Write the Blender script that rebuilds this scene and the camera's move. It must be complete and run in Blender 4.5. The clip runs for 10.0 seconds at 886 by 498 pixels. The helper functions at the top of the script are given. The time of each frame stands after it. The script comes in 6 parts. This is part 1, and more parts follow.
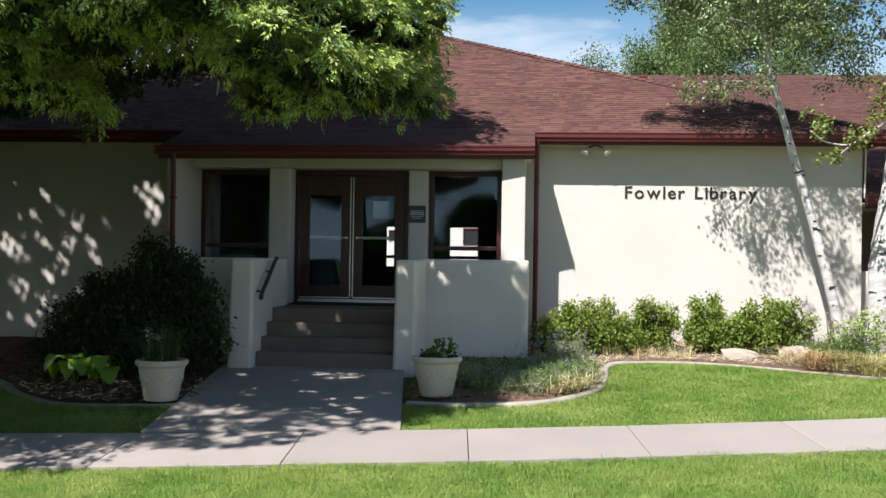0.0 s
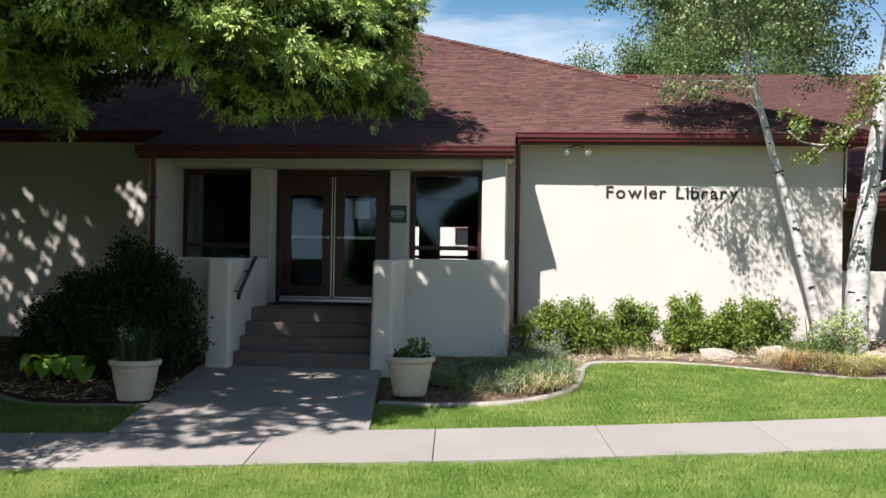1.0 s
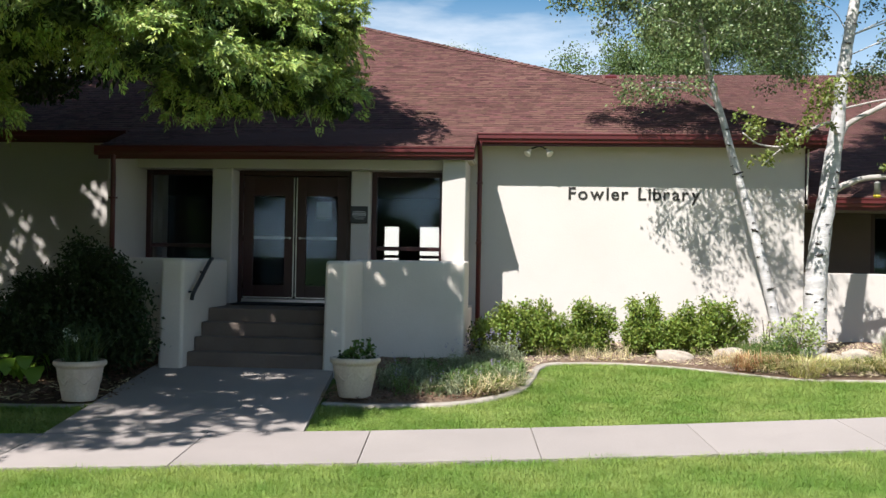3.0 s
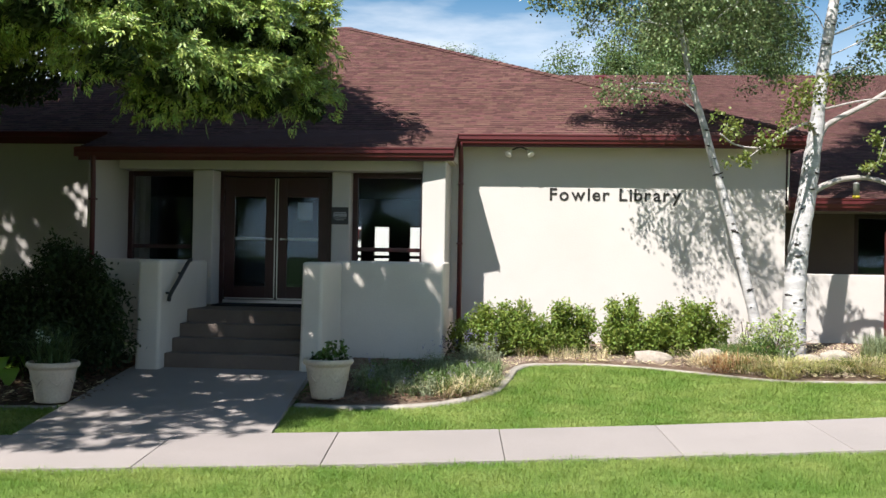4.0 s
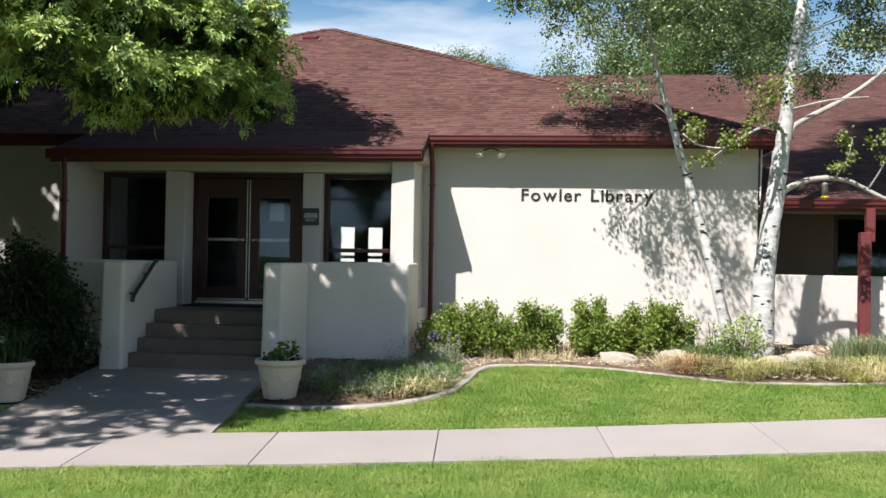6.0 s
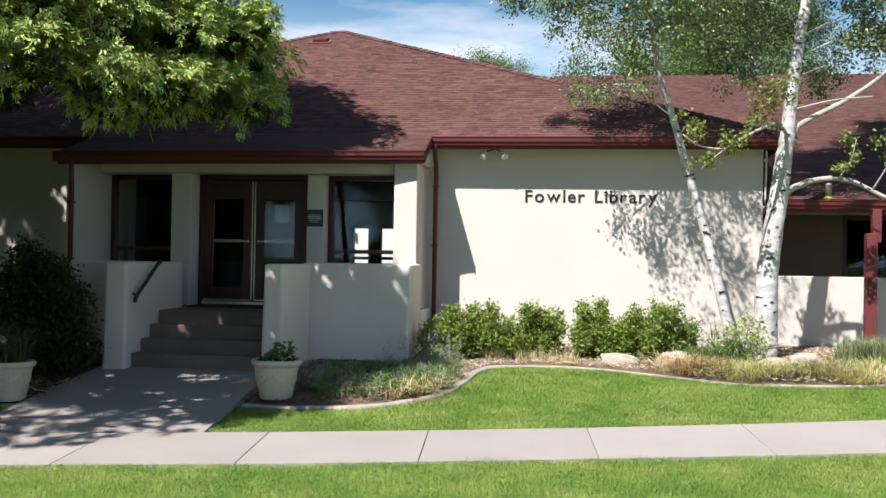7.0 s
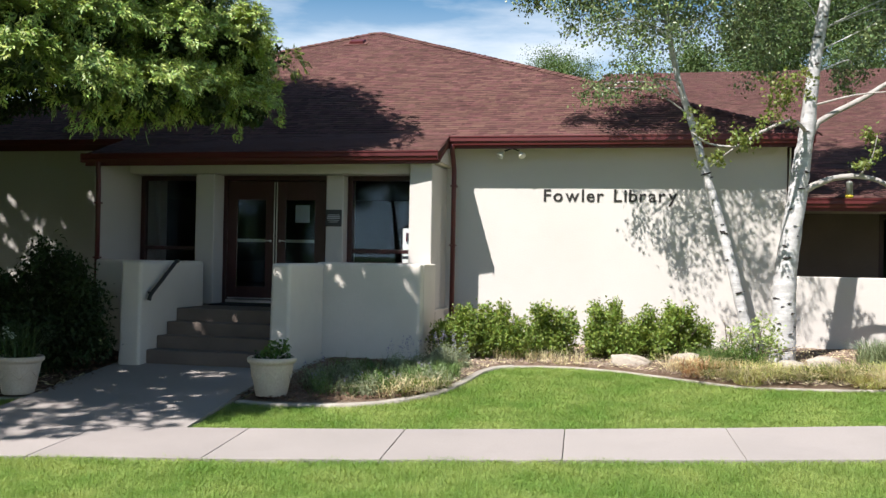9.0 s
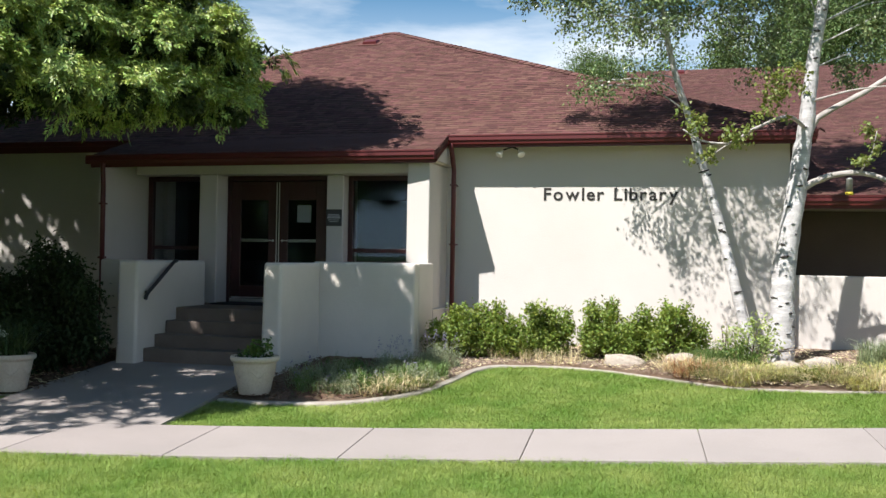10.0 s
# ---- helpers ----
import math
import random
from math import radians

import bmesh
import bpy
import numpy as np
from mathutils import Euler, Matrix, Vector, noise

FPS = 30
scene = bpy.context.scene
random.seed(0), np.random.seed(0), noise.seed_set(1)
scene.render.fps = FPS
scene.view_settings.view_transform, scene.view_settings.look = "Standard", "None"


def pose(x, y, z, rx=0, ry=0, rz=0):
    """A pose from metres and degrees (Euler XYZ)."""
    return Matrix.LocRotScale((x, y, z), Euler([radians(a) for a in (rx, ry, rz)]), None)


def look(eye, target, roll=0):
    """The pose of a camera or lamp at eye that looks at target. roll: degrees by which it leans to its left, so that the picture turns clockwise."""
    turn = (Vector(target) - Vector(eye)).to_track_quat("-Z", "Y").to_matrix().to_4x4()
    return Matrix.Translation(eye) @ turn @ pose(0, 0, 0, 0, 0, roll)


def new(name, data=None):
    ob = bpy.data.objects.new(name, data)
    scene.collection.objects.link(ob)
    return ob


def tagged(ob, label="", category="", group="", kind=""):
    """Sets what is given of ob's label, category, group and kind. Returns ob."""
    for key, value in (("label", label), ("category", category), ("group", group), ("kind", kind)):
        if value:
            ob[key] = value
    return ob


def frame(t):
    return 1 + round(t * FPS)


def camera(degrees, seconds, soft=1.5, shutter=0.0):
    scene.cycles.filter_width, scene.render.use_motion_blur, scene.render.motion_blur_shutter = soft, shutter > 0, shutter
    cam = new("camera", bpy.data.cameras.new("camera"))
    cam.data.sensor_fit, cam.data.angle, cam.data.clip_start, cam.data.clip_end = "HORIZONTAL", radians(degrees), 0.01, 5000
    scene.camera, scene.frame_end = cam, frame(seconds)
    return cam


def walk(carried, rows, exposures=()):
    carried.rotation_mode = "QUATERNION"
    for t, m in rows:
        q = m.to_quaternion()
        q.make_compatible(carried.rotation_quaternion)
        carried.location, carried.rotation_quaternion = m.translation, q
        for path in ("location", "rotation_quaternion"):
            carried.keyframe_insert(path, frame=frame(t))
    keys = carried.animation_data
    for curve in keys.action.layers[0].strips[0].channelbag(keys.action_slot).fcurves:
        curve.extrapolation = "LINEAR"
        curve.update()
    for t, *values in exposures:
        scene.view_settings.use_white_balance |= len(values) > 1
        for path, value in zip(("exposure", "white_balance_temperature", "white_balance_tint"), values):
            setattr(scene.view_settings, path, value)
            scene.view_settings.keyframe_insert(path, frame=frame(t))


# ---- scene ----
cam = camera(47.5, 10.0, 1.5)
PATH = [
    (0, (-0.213, -0.476, 1.797), (-0.382, 1.517, 1.821), 0.9),
    (0.5, (-0.047, -0.483, 1.803), (-0.218, 1.51, 1.825), 0.9),
    (1, (0.13, -0.469, 1.815), (-0.042, 1.524, 1.837), 0.9),
    (1.5, (0.319, -0.484, 1.828), (0.143, 1.508, 1.848), 0.9),
    (2, (0.484, -0.477, 1.846), (0.307, 1.515, 1.865), 0.9),
    (2.5, (0.673, -0.443, 1.85), (0.495, 1.548, 1.87), 1.0),
    (4, (1.197, -0.396, 1.886), (1.013, 1.595, 1.905), 1.0),
    (4.5, (1.433, -0.367, 1.889), (1.245, 1.624, 1.909), 1.0),
    (5, (1.639, -0.347, 1.88), (1.448, 1.644, 1.902), 1.0),
    (5.5, (1.862, -0.333, 1.901), (1.652, 1.656, 1.92), 1.0),
    (7, (2.455, -0.32, 1.917), (2.174, 1.66, 1.937), 1.0),
    (7.5, (2.689, -0.283, 1.943), (2.361, 1.69, 1.961), 1.0),
    (8, (2.956, -0.259, 1.924), (2.587, 1.707, 1.943), 1.0),
    (8.5, (3.234, -0.198, 1.936), (2.828, 1.761, 1.953), 1.0),
    (9, (3.592, -0.135, 1.932), (3.144, 1.814, 1.949), 1.1),
    (9.5, (3.971, -0.052, 1.952), (3.469, 1.884, 1.967), 1.0),
    (10, (4.446, 0.108, 1.937), (3.898, 2.031, 1.952), 1.0),
]
walk(cam, [(t, look(eye, target, roll)) for t, eye, target, roll in PATH], [(0.0, 0.97, 6350, 11), (10.0, 0.97, 6350, 11)])

# ---------------------------------------------------------------- light
TO_SUN = Vector((-0.54, -1.0, 1.40)).normalized()
sun = new("sun", bpy.data.lights.new("sun", "SUN"))
sun.data.energy, sun.data.angle, sun.data.color = 5.0, radians(0.55), (1.0, 0.96, 0.925)
sun.matrix_world = look((0, 0, 30), Vector((0, 0, 30)) - TO_SUN)
world = bpy.data.worlds.new("sky")
scene.world = world
world.use_nodes = True
wn, wl = world.node_tree.nodes, world.node_tree.links
wn.clear()
sky = wn.new("ShaderNodeTexSky")
sky.sky_type, sky.sun_disc = "NISHITA", False
sky.sun_elevation, sky.sun_rotation = math.asin(TO_SUN.z), math.atan2(TO_SUN.x, TO_SUN.y)
sky.air_density, sky.dust_density, sky.ozone_density = 1.0, 0.1, 3.0
wbg, wout = wn.new("ShaderNodeBackground"), wn.new("ShaderNodeOutputWorld")
wcoord, wmap, wnoise, wramp, wmix = (wn.new("ShaderNodeTexCoord"), wn.new("ShaderNodeMapping"), wn.new("ShaderNodeTexNoise"),
                                     wn.new("ShaderNodeValToRGB"), wn.new("ShaderNodeMixRGB"))
wmap.inputs["Scale"].default_value = (1.5, 1.5, 7.0)
wmap.inputs["Rotation"].default_value = (0.0, 0.12, 0.4)
wnoise.inputs["Scale"].default_value, wnoise.inputs["Detail"].default_value, wnoise.inputs["Roughness"].default_value = 1.7, 7.0, 0.55
wramp.color_ramp.elements[0].position, wramp.color_ramp.elements[1].position = 0.49, 0.70
wmix.inputs["Color2"].default_value = (31.0, 31.5, 32.0, 1)
wl.new(wcoord.outputs["Generated"], wmap.inputs["Vector"])
wl.new(wmap.outputs["Vector"], wnoise.inputs["Vector"])
wl.new(wnoise.outputs["Fac"], wramp.inputs["Fac"])
# thin cloud and haze, thicker towards the horizon
wsep, wlow, wmul = wn.new("ShaderNodeSeparateXYZ"), wn.new("ShaderNodeMapRange"), wn.new("ShaderNodeMath")
wl.new(wcoord.outputs["Generated"], wsep.inputs["Vector"])
wl.new(wsep.outputs["Z"], wlow.inputs["Value"])
wlow.inputs["From Min"].default_value, wlow.inputs["From Max"].default_value = 0.10, 0.55
wlow.inputs["To Min"].default_value, wlow.inputs["To Max"].default_value = 1.0, 0.45
wmul.operation = "MULTIPLY"
wl.new(wramp.outputs["Color"], wmul.inputs[0])
wl.new(wlow.outputs["Result"], wmul.inputs[1])
whaze, wmix2, wtint = wn.new("ShaderNodeMapRange"), wn.new("ShaderNodeMixRGB"), wn.new("ShaderNodeMixRGB")
wl.new(wsep.outputs["Z"], whaze.inputs["Value"])
whaze.inputs["From Min"].default_value, whaze.inputs["From Max"].default_value = 0.02, 0.26
whaze.inputs["To Min"].default_value, whaze.inputs["To Max"].default_value = 0.9, 0.0
wmix2.inputs["Color2"].default_value = (37.0, 37.5, 38.5, 1)
wl.new(whaze.outputs["Result"], wmix2.inputs["Fac"])
wl.new(wmix.outputs["Color"], wmix2.inputs["Color1"])
wl.new(wmul.outputs[0], wmix.inputs["Fac"])
wtint.blend_type = "MULTIPLY"
wtint.inputs["Fac"].default_value, wtint.inputs["Color2"].default_value = 1.0, (1.6, 2.75, 3.0, 1)
wl.new(sky.outputs["Color"], wtint.inputs["Color1"])
wl.new(wtint.outputs["Color"], wmix.inputs["Color1"])
wl.new(wmix2.outputs["Color"], wbg.inputs["Color"])
wl.new(wbg.outputs["Background"], wout.inputs["Surface"])
wbg.inputs["Strength"].default_value = 0.0193


# ---------------------------------------------------------------- materials
def material(name, base, rough=0.8, vary=(), grain=0.0, grain_scale=40.0, bump=0.0, bump_scale=60.0, metal=0.0, spec=0.4,
             island=0.0, per_object=0.0, through_light=0.0, coat=0.0, stains=0.0, stain_scale=1.3, stretch=(1, 1, 1)):
    """A procedural surface: base colour, large mottling towards vary, fine grain, relief."""
    m = bpy.data.materials.new(name)
    m.use_nodes = True
    n, l = m.node_tree.nodes, m.node_tree.links
    bsdf = n["Principled BSDF"]
    bsdf.inputs["Roughness"].default_value = rough
    bsdf.inputs["Metallic"].default_value = metal
    bsdf.inputs["Specular IOR Level"].default_value = spec
    bsdf.inputs["Coat Weight"].default_value = coat
    mp = n.new("ShaderNodeMapping")
    geo = n.new("ShaderNodeNewGeometry")
    mp.inputs["Scale"].default_value = stretch
    l.new(geo.outputs["Position"], mp.inputs["Vector"])
    rgb = n.new("ShaderNodeRGB")
    rgb.outputs[0].default_value = (*base, 1)
    colour = rgb.outputs[0]

    def blend(fac, other, kind="MIX"):
        nonlocal colour
        mx = n.new("ShaderNodeMixRGB")
        mx.blend_type = kind
        l.new(fac, mx.inputs["Fac"])
        l.new(colour, mx.inputs["Color1"])
        if isinstance(other, tuple):
            mx.inputs["Color2"].default_value = (*other, 1)
        else:
            l.new(other, mx.inputs["Color2"])
        colour = mx.outputs["Color"]

    def noise_fac(scale, lo, hi, detail=4.0, top=1.0):
        tx, rp = n.new("ShaderNodeTexNoise"), n.new("ShaderNodeMapRange")
        tx.inputs["Scale"].default_value, tx.inputs["Detail"].default_value = scale, detail
        l.new(mp.outputs["Vector"], tx.inputs["Vector"])
        rp.inputs["From Min"].default_value, rp.inputs["From Max"].default_value, rp.inputs["To Max"].default_value = lo, hi, top
        l.new(tx.outputs["Fac"], rp.inputs["Value"])
        return rp.outputs["Result"]

    if vary:
        blend(noise_fac(stain_scale, 0.35, 0.68), vary)
    if stains:
        blend(noise_fac(stain_scale * 3.1, 0.55, 0.8, 6.0, stains), tuple(c * 0.6 for c in base))
    if grain:
        dark = tuple(max(0.0, c * (1 - grain)) for c in base)
        blend(noise_fac(grain_scale, 0.4, 0.7, 3.0, 0.8), dark)
    if island or per_object:
        src = geo.outputs["Random Per Island"]
        if per_object:
            src = n.new("ShaderNodeObjectInfo").outputs["Random"]
        hs, mr = n.new("ShaderNodeHueSaturation"), n.new("ShaderNodeMapRange")
        amt = island or per_object
        mr.inputs["To Min"].default_value, mr.inputs["To Max"].default_value = 1 - amt, 1 + amt
        l.new(src, mr.inputs["Value"])
        l.new(mr.outputs["Result"], hs.inputs["Value"])
        l.new(colour, hs.inputs["Color"])
        mul, mh = n.new("ShaderNodeMath"), n.new("ShaderNodeMapRange")
        mul.operation = "MULTIPLY_ADD"
        mul.inputs[1].default_value, mul.inputs[2].default_value = 7.31, 0.0
        fr = n.new("ShaderNodeMath")
        fr.operation = "FRACT"
        l.new(src, mul.inputs[0])
        l.new(mul.outputs[0], fr.inputs[0])
        mh.inputs["To Min"].default_value, mh.inputs["To Max"].default_value = 0.5 - amt * 0.06, 0.5 + amt * 0.06
        l.new(fr.outputs[0], mh.inputs["Value"])
        l.new(mh.outputs["Result"], hs.inputs["Hue"])
        colour = hs.outputs["Color"]
    l.new(colour, bsdf.inputs["Base Color"])
    if bump:
        tx, bp = n.new("ShaderNodeTexNoise"), n.new("ShaderNodeBump")
        tx.inputs["Scale"].default_value, tx.inputs["Detail"].default_value = bump_scale, 4.0
        l.new(mp.outputs["Vector"], tx.inputs["Vector"])
        l.new(tx.outputs["Fac"], bp.inputs["Height"])
        bp.inputs["Strength"].default_value, bp.inputs["Distance"].default_value = bump, 0.02
        l.new(bp.outputs["Normal"], bsdf.inputs["Normal"])
    if through_light:
        tr, mx = n.new("ShaderNodeBsdfTranslucent"), n.new("ShaderNodeMixShader")
        hs = n.new("ShaderNodeHueSaturation")
        hs.inputs["Saturation"].default_value, hs.inputs["Value"].default_value, hs.inputs["Hue"].default_value = 1.15, 1.5, 0.485
        l.new(colour, hs.inputs["Color"])
        l.new(hs.outputs["Color"], tr.inputs["Color"])
        mx.inputs["Fac"].default_value = through_light
        l.new(bsdf.outputs["BSDF"], mx.inputs[1])
        l.new(tr.outputs["BSDF"], mx.inputs[2])
        l.new(mx.outputs["Shader"], n["Material Output"].inputs["Surface"])
    return m


STUCCO = material("stucco", (0.565, 0.525, 0.478), 0.92, vary=(0.532, 0.492, 0.444), bump=0.12, bump_scale=45, grain=0.07, grain_scale=70, stains=0.10, stain_scale=0.9, spec=0.2)
# same cream as STUCCO, lightened: bounce light on the porch walls put into colour
STUCCO_BOUNCE = material("stucco_bounce_tone", (0.685, 0.625, 0.55), 0.92, vary=(0.63, 0.57, 0.495), bump=0.14, bump_scale=40, grain=0.08, grain_scale=60, stains=0.15, spec=0.2)
SOFFIT = material("soffit_paint", (0.60, 0.54, 0.42), 0.8, vary=(0.54, 0.48, 0.37), bump=0.1)
MAROON = material("maroon_metal", (0.098, 0.012, 0.012), 0.45, vary=(0.075, 0.0095, 0.010), grain=0.15, bump=0.05, spec=0.5)
DOOR_RED = material("dark_red_door", (0.042, 0.008, 0.008), 0.4, vary=(0.03, 0.006, 0.007), spec=0.5)
POST_RED = material("weathered_red_paint", (0.155, 0.022, 0.023), 0.65, vary=(0.10, 0.03, 0.028), stain_scale=9, grain=0.4, grain_scale=30, bump=0.4)
SHINGLE = material("asphalt_shingle", (0.138, 0.069, 0.058), 0.97, vary=(0.115, 0.057, 0.047), stain_scale=0.6, island=0.25, grain=0.4, grain_scale=90, bump=0.5, bump_scale=200, spec=0.15)
SHINGLE_ONE = material("asphalt_shingle_tab", (0.138, 0.069, 0.058), 0.97, vary=(0.115, 0.057, 0.047), stain_scale=0.6, per_object=0.25, grain=0.4, grain_scale=90, bump=0.5, bump_scale=200, spec=0.15)
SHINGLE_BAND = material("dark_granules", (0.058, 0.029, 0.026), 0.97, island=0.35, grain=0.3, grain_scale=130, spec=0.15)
CONCRETE = material("concrete", (0.33, 0.29, 0.264), 0.9, vary=(0.29, 0.257, 0.234), stain_scale=0.8, stains=0.22, grain=0.16, grain_scale=90, bump=0.3, bump_scale=120, spec=0.25, per_object=0.05)
CURB = material("edging_concrete", (0.40, 0.36, 0.305), 0.92, vary=(0.29, 0.25, 0.20), stain_scale=5, stains=0.3, grain=0.2, bump=0.6, bump_scale=40)
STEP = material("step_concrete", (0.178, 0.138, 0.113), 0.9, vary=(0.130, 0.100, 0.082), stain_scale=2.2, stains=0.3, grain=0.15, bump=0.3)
GRASS_SOIL = material("turf", (0.0675, 0.105, 0.0188), 0.95, vary=(0.09, 0.12, 0.0263), stain_scale=0.7, grain=0.4, grain_scale=25, bump=0.8, bump_scale=40, spec=0.1)
BLADE = material("grass_blade", (0.155, 0.265, 0.050), 0.55, vary=(0.30, 0.37, 0.105), stain_scale=1.4, island=0.22, through_light=0.3, spec=0.25, stains=0.4)
MULCH = material("bark_mulch", (0.194, 0.13, 0.09), 0.95, vary=(0.274, 0.205, 0.148), stain_scale=2.5, grain=0.5, grain_scale=35, bump=1.0, bump_scale=45, spec=0.1)
# darker copies of CHIP and MULCH: tree shade put into the colour
SHADE_CHIP = material("shade_toned_chip", (0.16, 0.10, 0.066), 0.9, island=0.5, spec=0.15)
SHADE_MULCH = material("shade_toned_mulch", (0.095, 0.060, 0.042), 0.95, vary=(0.135, 0.090, 0.062), stain_scale=2.5, grain=0.5, grain_scale=35, bump=1.0, bump_scale=45, spec=0.1)
CHIP = material("mulch_chip", (0.302, 0.23, 0.176), 0.9, island=0.5, spec=0.15)
STRAW = material("dry_grass", (0.60, 0.52, 0.32), 0.8, island=0.3, through_light=0.25, spec=0.2)
RUST_BLADE = material("rusty_dry_blade", (0.40, 0.235, 0.115), 0.8, island=0.35, through_light=0.2, spec=0.2)
GOLD_BLADE = material("golden_green_blade", (0.46, 0.45, 0.17), 0.7, island=0.3, through_light=0.3, spec=0.2)
DARK_BLADE = material("dark_long_leaf", (0.065, 0.105, 0.035), 0.5, island=0.4, through_light=0.15)
TERRA = material("cast_planter", (0.54, 0.45, 0.356), 0.75, vary=(0.594, 0.522, 0.432), stain_scale=6, stains=0.25, grain=0.12, bump=0.15)
SOIL = material("potting_soil", (0.035, 0.025, 0.018), 1.0, grain=0.4, bump=1.0)
ASH_LEAF = material("ash_leaf", (0.265, 0.345, 0.078), 0.40, island=0.5, through_light=0.08, spec=0.42)
# darker copy of ASH_LEAF: the crown's inner shade put into the leaf colour
ASH_SHADE_LEAF = material("ash_leaf_shade_tone", (0.035, 0.052, 0.014), 0.6, island=0.4, through_light=0.05, spec=0.2)
BIRCH_LEAF = material("birch_leaf", (0.155, 0.205, 0.083), 0.32, island=0.55, through_light=0.2, spec=0.42)
YOUNG_LEAF = material("yellow_green_leaf", (0.160, 0.195, 0.045), 0.5, island=0.4, through_light=0.25)
SHRUB_LEAF = material("privet_leaf", (0.172, 0.232, 0.046), 0.48, island=0.45, through_light=0.25)
SHRUB_DEEP = material("deep_green_leaf", (0.085, 0.15, 0.03), 0.45, island=0.4, through_light=0.25)
DARK_LEAF = material("dark_shrub_leaf", (0.030, 0.048, 0.015), 0.6, island=0.4, through_light=0.15, spec=0.25)
HOSTA_PALE = material("pale_young_leaf", (0.30, 0.37, 0.13), 0.5, island=0.3, through_light=0.3)
HOSTA = material("pale_green_leaf", (0.17, 0.28, 0.03), 0.45, island=0.25, through_light=0.3)
SAGE_PALE = material("pale_sage_blade", (0.24, 0.29, 0.15), 0.7, island=0.35, through_light=0.2)
SAGE = material("grey_green_leaf", (0.26, 0.29, 0.175), 0.75, island=0.35, through_light=0.2)
GREEN_BLADE = material("iris_blade", (0.14, 0.21, 0.065), 0.55, island=0.35, through_light=0.25)
FAR_LEAF = material("far_leaf", (0.105, 0.16, 0.048), 0.6, island=0.45, through_light=0.2)
PURPLE = material("lavender_flower", (0.24, 0.21, 0.30), 0.8, island=0.3)
PALE_FLOWER = material("pale_petal", (0.55, 0.60, 0.50), 0.7, island=0.2, through_light=0.3)
BARK = material("grey_bark", (0.13, 0.095, 0.07), 0.95, vary=(0.08, 0.06, 0.045), stain_scale=6, grain=0.5, grain_scale=40, bump=1.0, bump_scale=25, stretch=(1, 1, 0.25))
LIMB_BARK = material("grey_birch_limb", (0.46, 0.42, 0.38), 0.85, vary=(0.30, 0.27, 0.24), stain_scale=7.0, stains=0.8, grain=0.3, bump=0.5)
BIRCH_BARK = material("white_birch_bark", (0.63, 0.605, 0.58), 0.8, vary=(0.33, 0.31, 0.295), stain_scale=4.5, stains=0.95, grain=0.35, grain_scale=22, bump=0.5, bump_scale=30, stretch=(0.6, 0.6, 2.2))
BARK_SCAR = material("birch_scar", (0.035, 0.03, 0.026), 0.95, bump=0.8, bump_scale=60)
ROCK = material("sandstone", (0.365, 0.312, 0.25), 0.95, vary=(0.43, 0.375, 0.31), stain_scale=4, grain=0.2, bump=0.9, bump_scale=18)
LETTER = material("dark_bronze_letter", (0.022, 0.019, 0.015), 0.5, grain=0.3, spec=0.4)
SILVER = material("brushed_aluminium", (0.62, 0.61, 0.59), 0.38, metal=0.9, grain=0.1)
BLACK = material("black_rubber", (0.018, 0.017, 0.017), 0.85, grain=0.3, bump=0.4, bump_scale=150)
BLACK_METAL = material("black_iron", (0.025, 0.024, 0.024), 0.5, spec=0.4)
WHITE = material("white_lamp", (0.70, 0.66, 0.56), 0.5, grain=0.08)
PLAQUE = material("plaque_plate", (0.030, 0.030, 0.036), 0.4, spec=0.5)
PLAQUE_TEXT = material("plaque_lettering", (0.42, 0.42, 0.44), 0.5)
PAPER = material("notice_paper", (0.70, 0.72, 0.72), 0.8)
# near-black: the dimness of the unlit rooms is put into these two colours
INSIDE = material("dim_room_tone", (0.036, 0.03, 0.027), 0.9, grain=0.1)
DIM_FLOOR = material("dim_floor_tone", (0.03, 0.027, 0.027), 1.0, grain=0.3)
BRIGHT_WALL = material("far_stucco", (0.78, 0.75, 0.70), 0.9, grain=0.05)
YELLOW = material("yellow_plastic", (0.42, 0.32, 0.02), 0.5)
# one even brown, darker than STUCCO, for the wing's back wall
BROWN_WALL = material("dark_brown_wall", (0.17, 0.13, 0.105), 0.9, vary=(0.14, 0.108, 0.088), grain=0.15, bump=0.15)
CLEAR = material("feeder_tube", (0.20, 0.20, 0.18), 0.25)


def glass_material():
    m = bpy.data.materials.new("window_glass")
    m.use_nodes = True
    b = m.node_tree.nodes["Principled BSDF"]
    b.inputs["Base Color"].default_value = (0.72, 0.76, 0.78, 1)
    b.inputs["Roughness"].default_value = 0.0
    b.inputs["Specular Tint"].default_value = (0.40, 0.56, 0.70, 1)
    b.inputs["IOR"].default_value = 1.52
    b.inputs["Transmission Weight"].default_value = 1.0
    return m


GLASS = glass_material()


# ---------------------------------------------------------------- mesh helpers
def thing(name, label, category, at=(0, 0, 0), group="", kind=""):
    ob = new(name)
    ob.empty_display_size = 0.1
    ob.location = at
    return tagged(ob, label, category, group, kind)


def from_bm(name, bm, mat, smooth=False):
    me = bpy.data.meshes.new(name)
    bm.to_mesh(me)
    bm.free()
    me.materials.append(mat)
    if smooth:
        for p in me.polygons:
            p.use_smooth = True
    return me


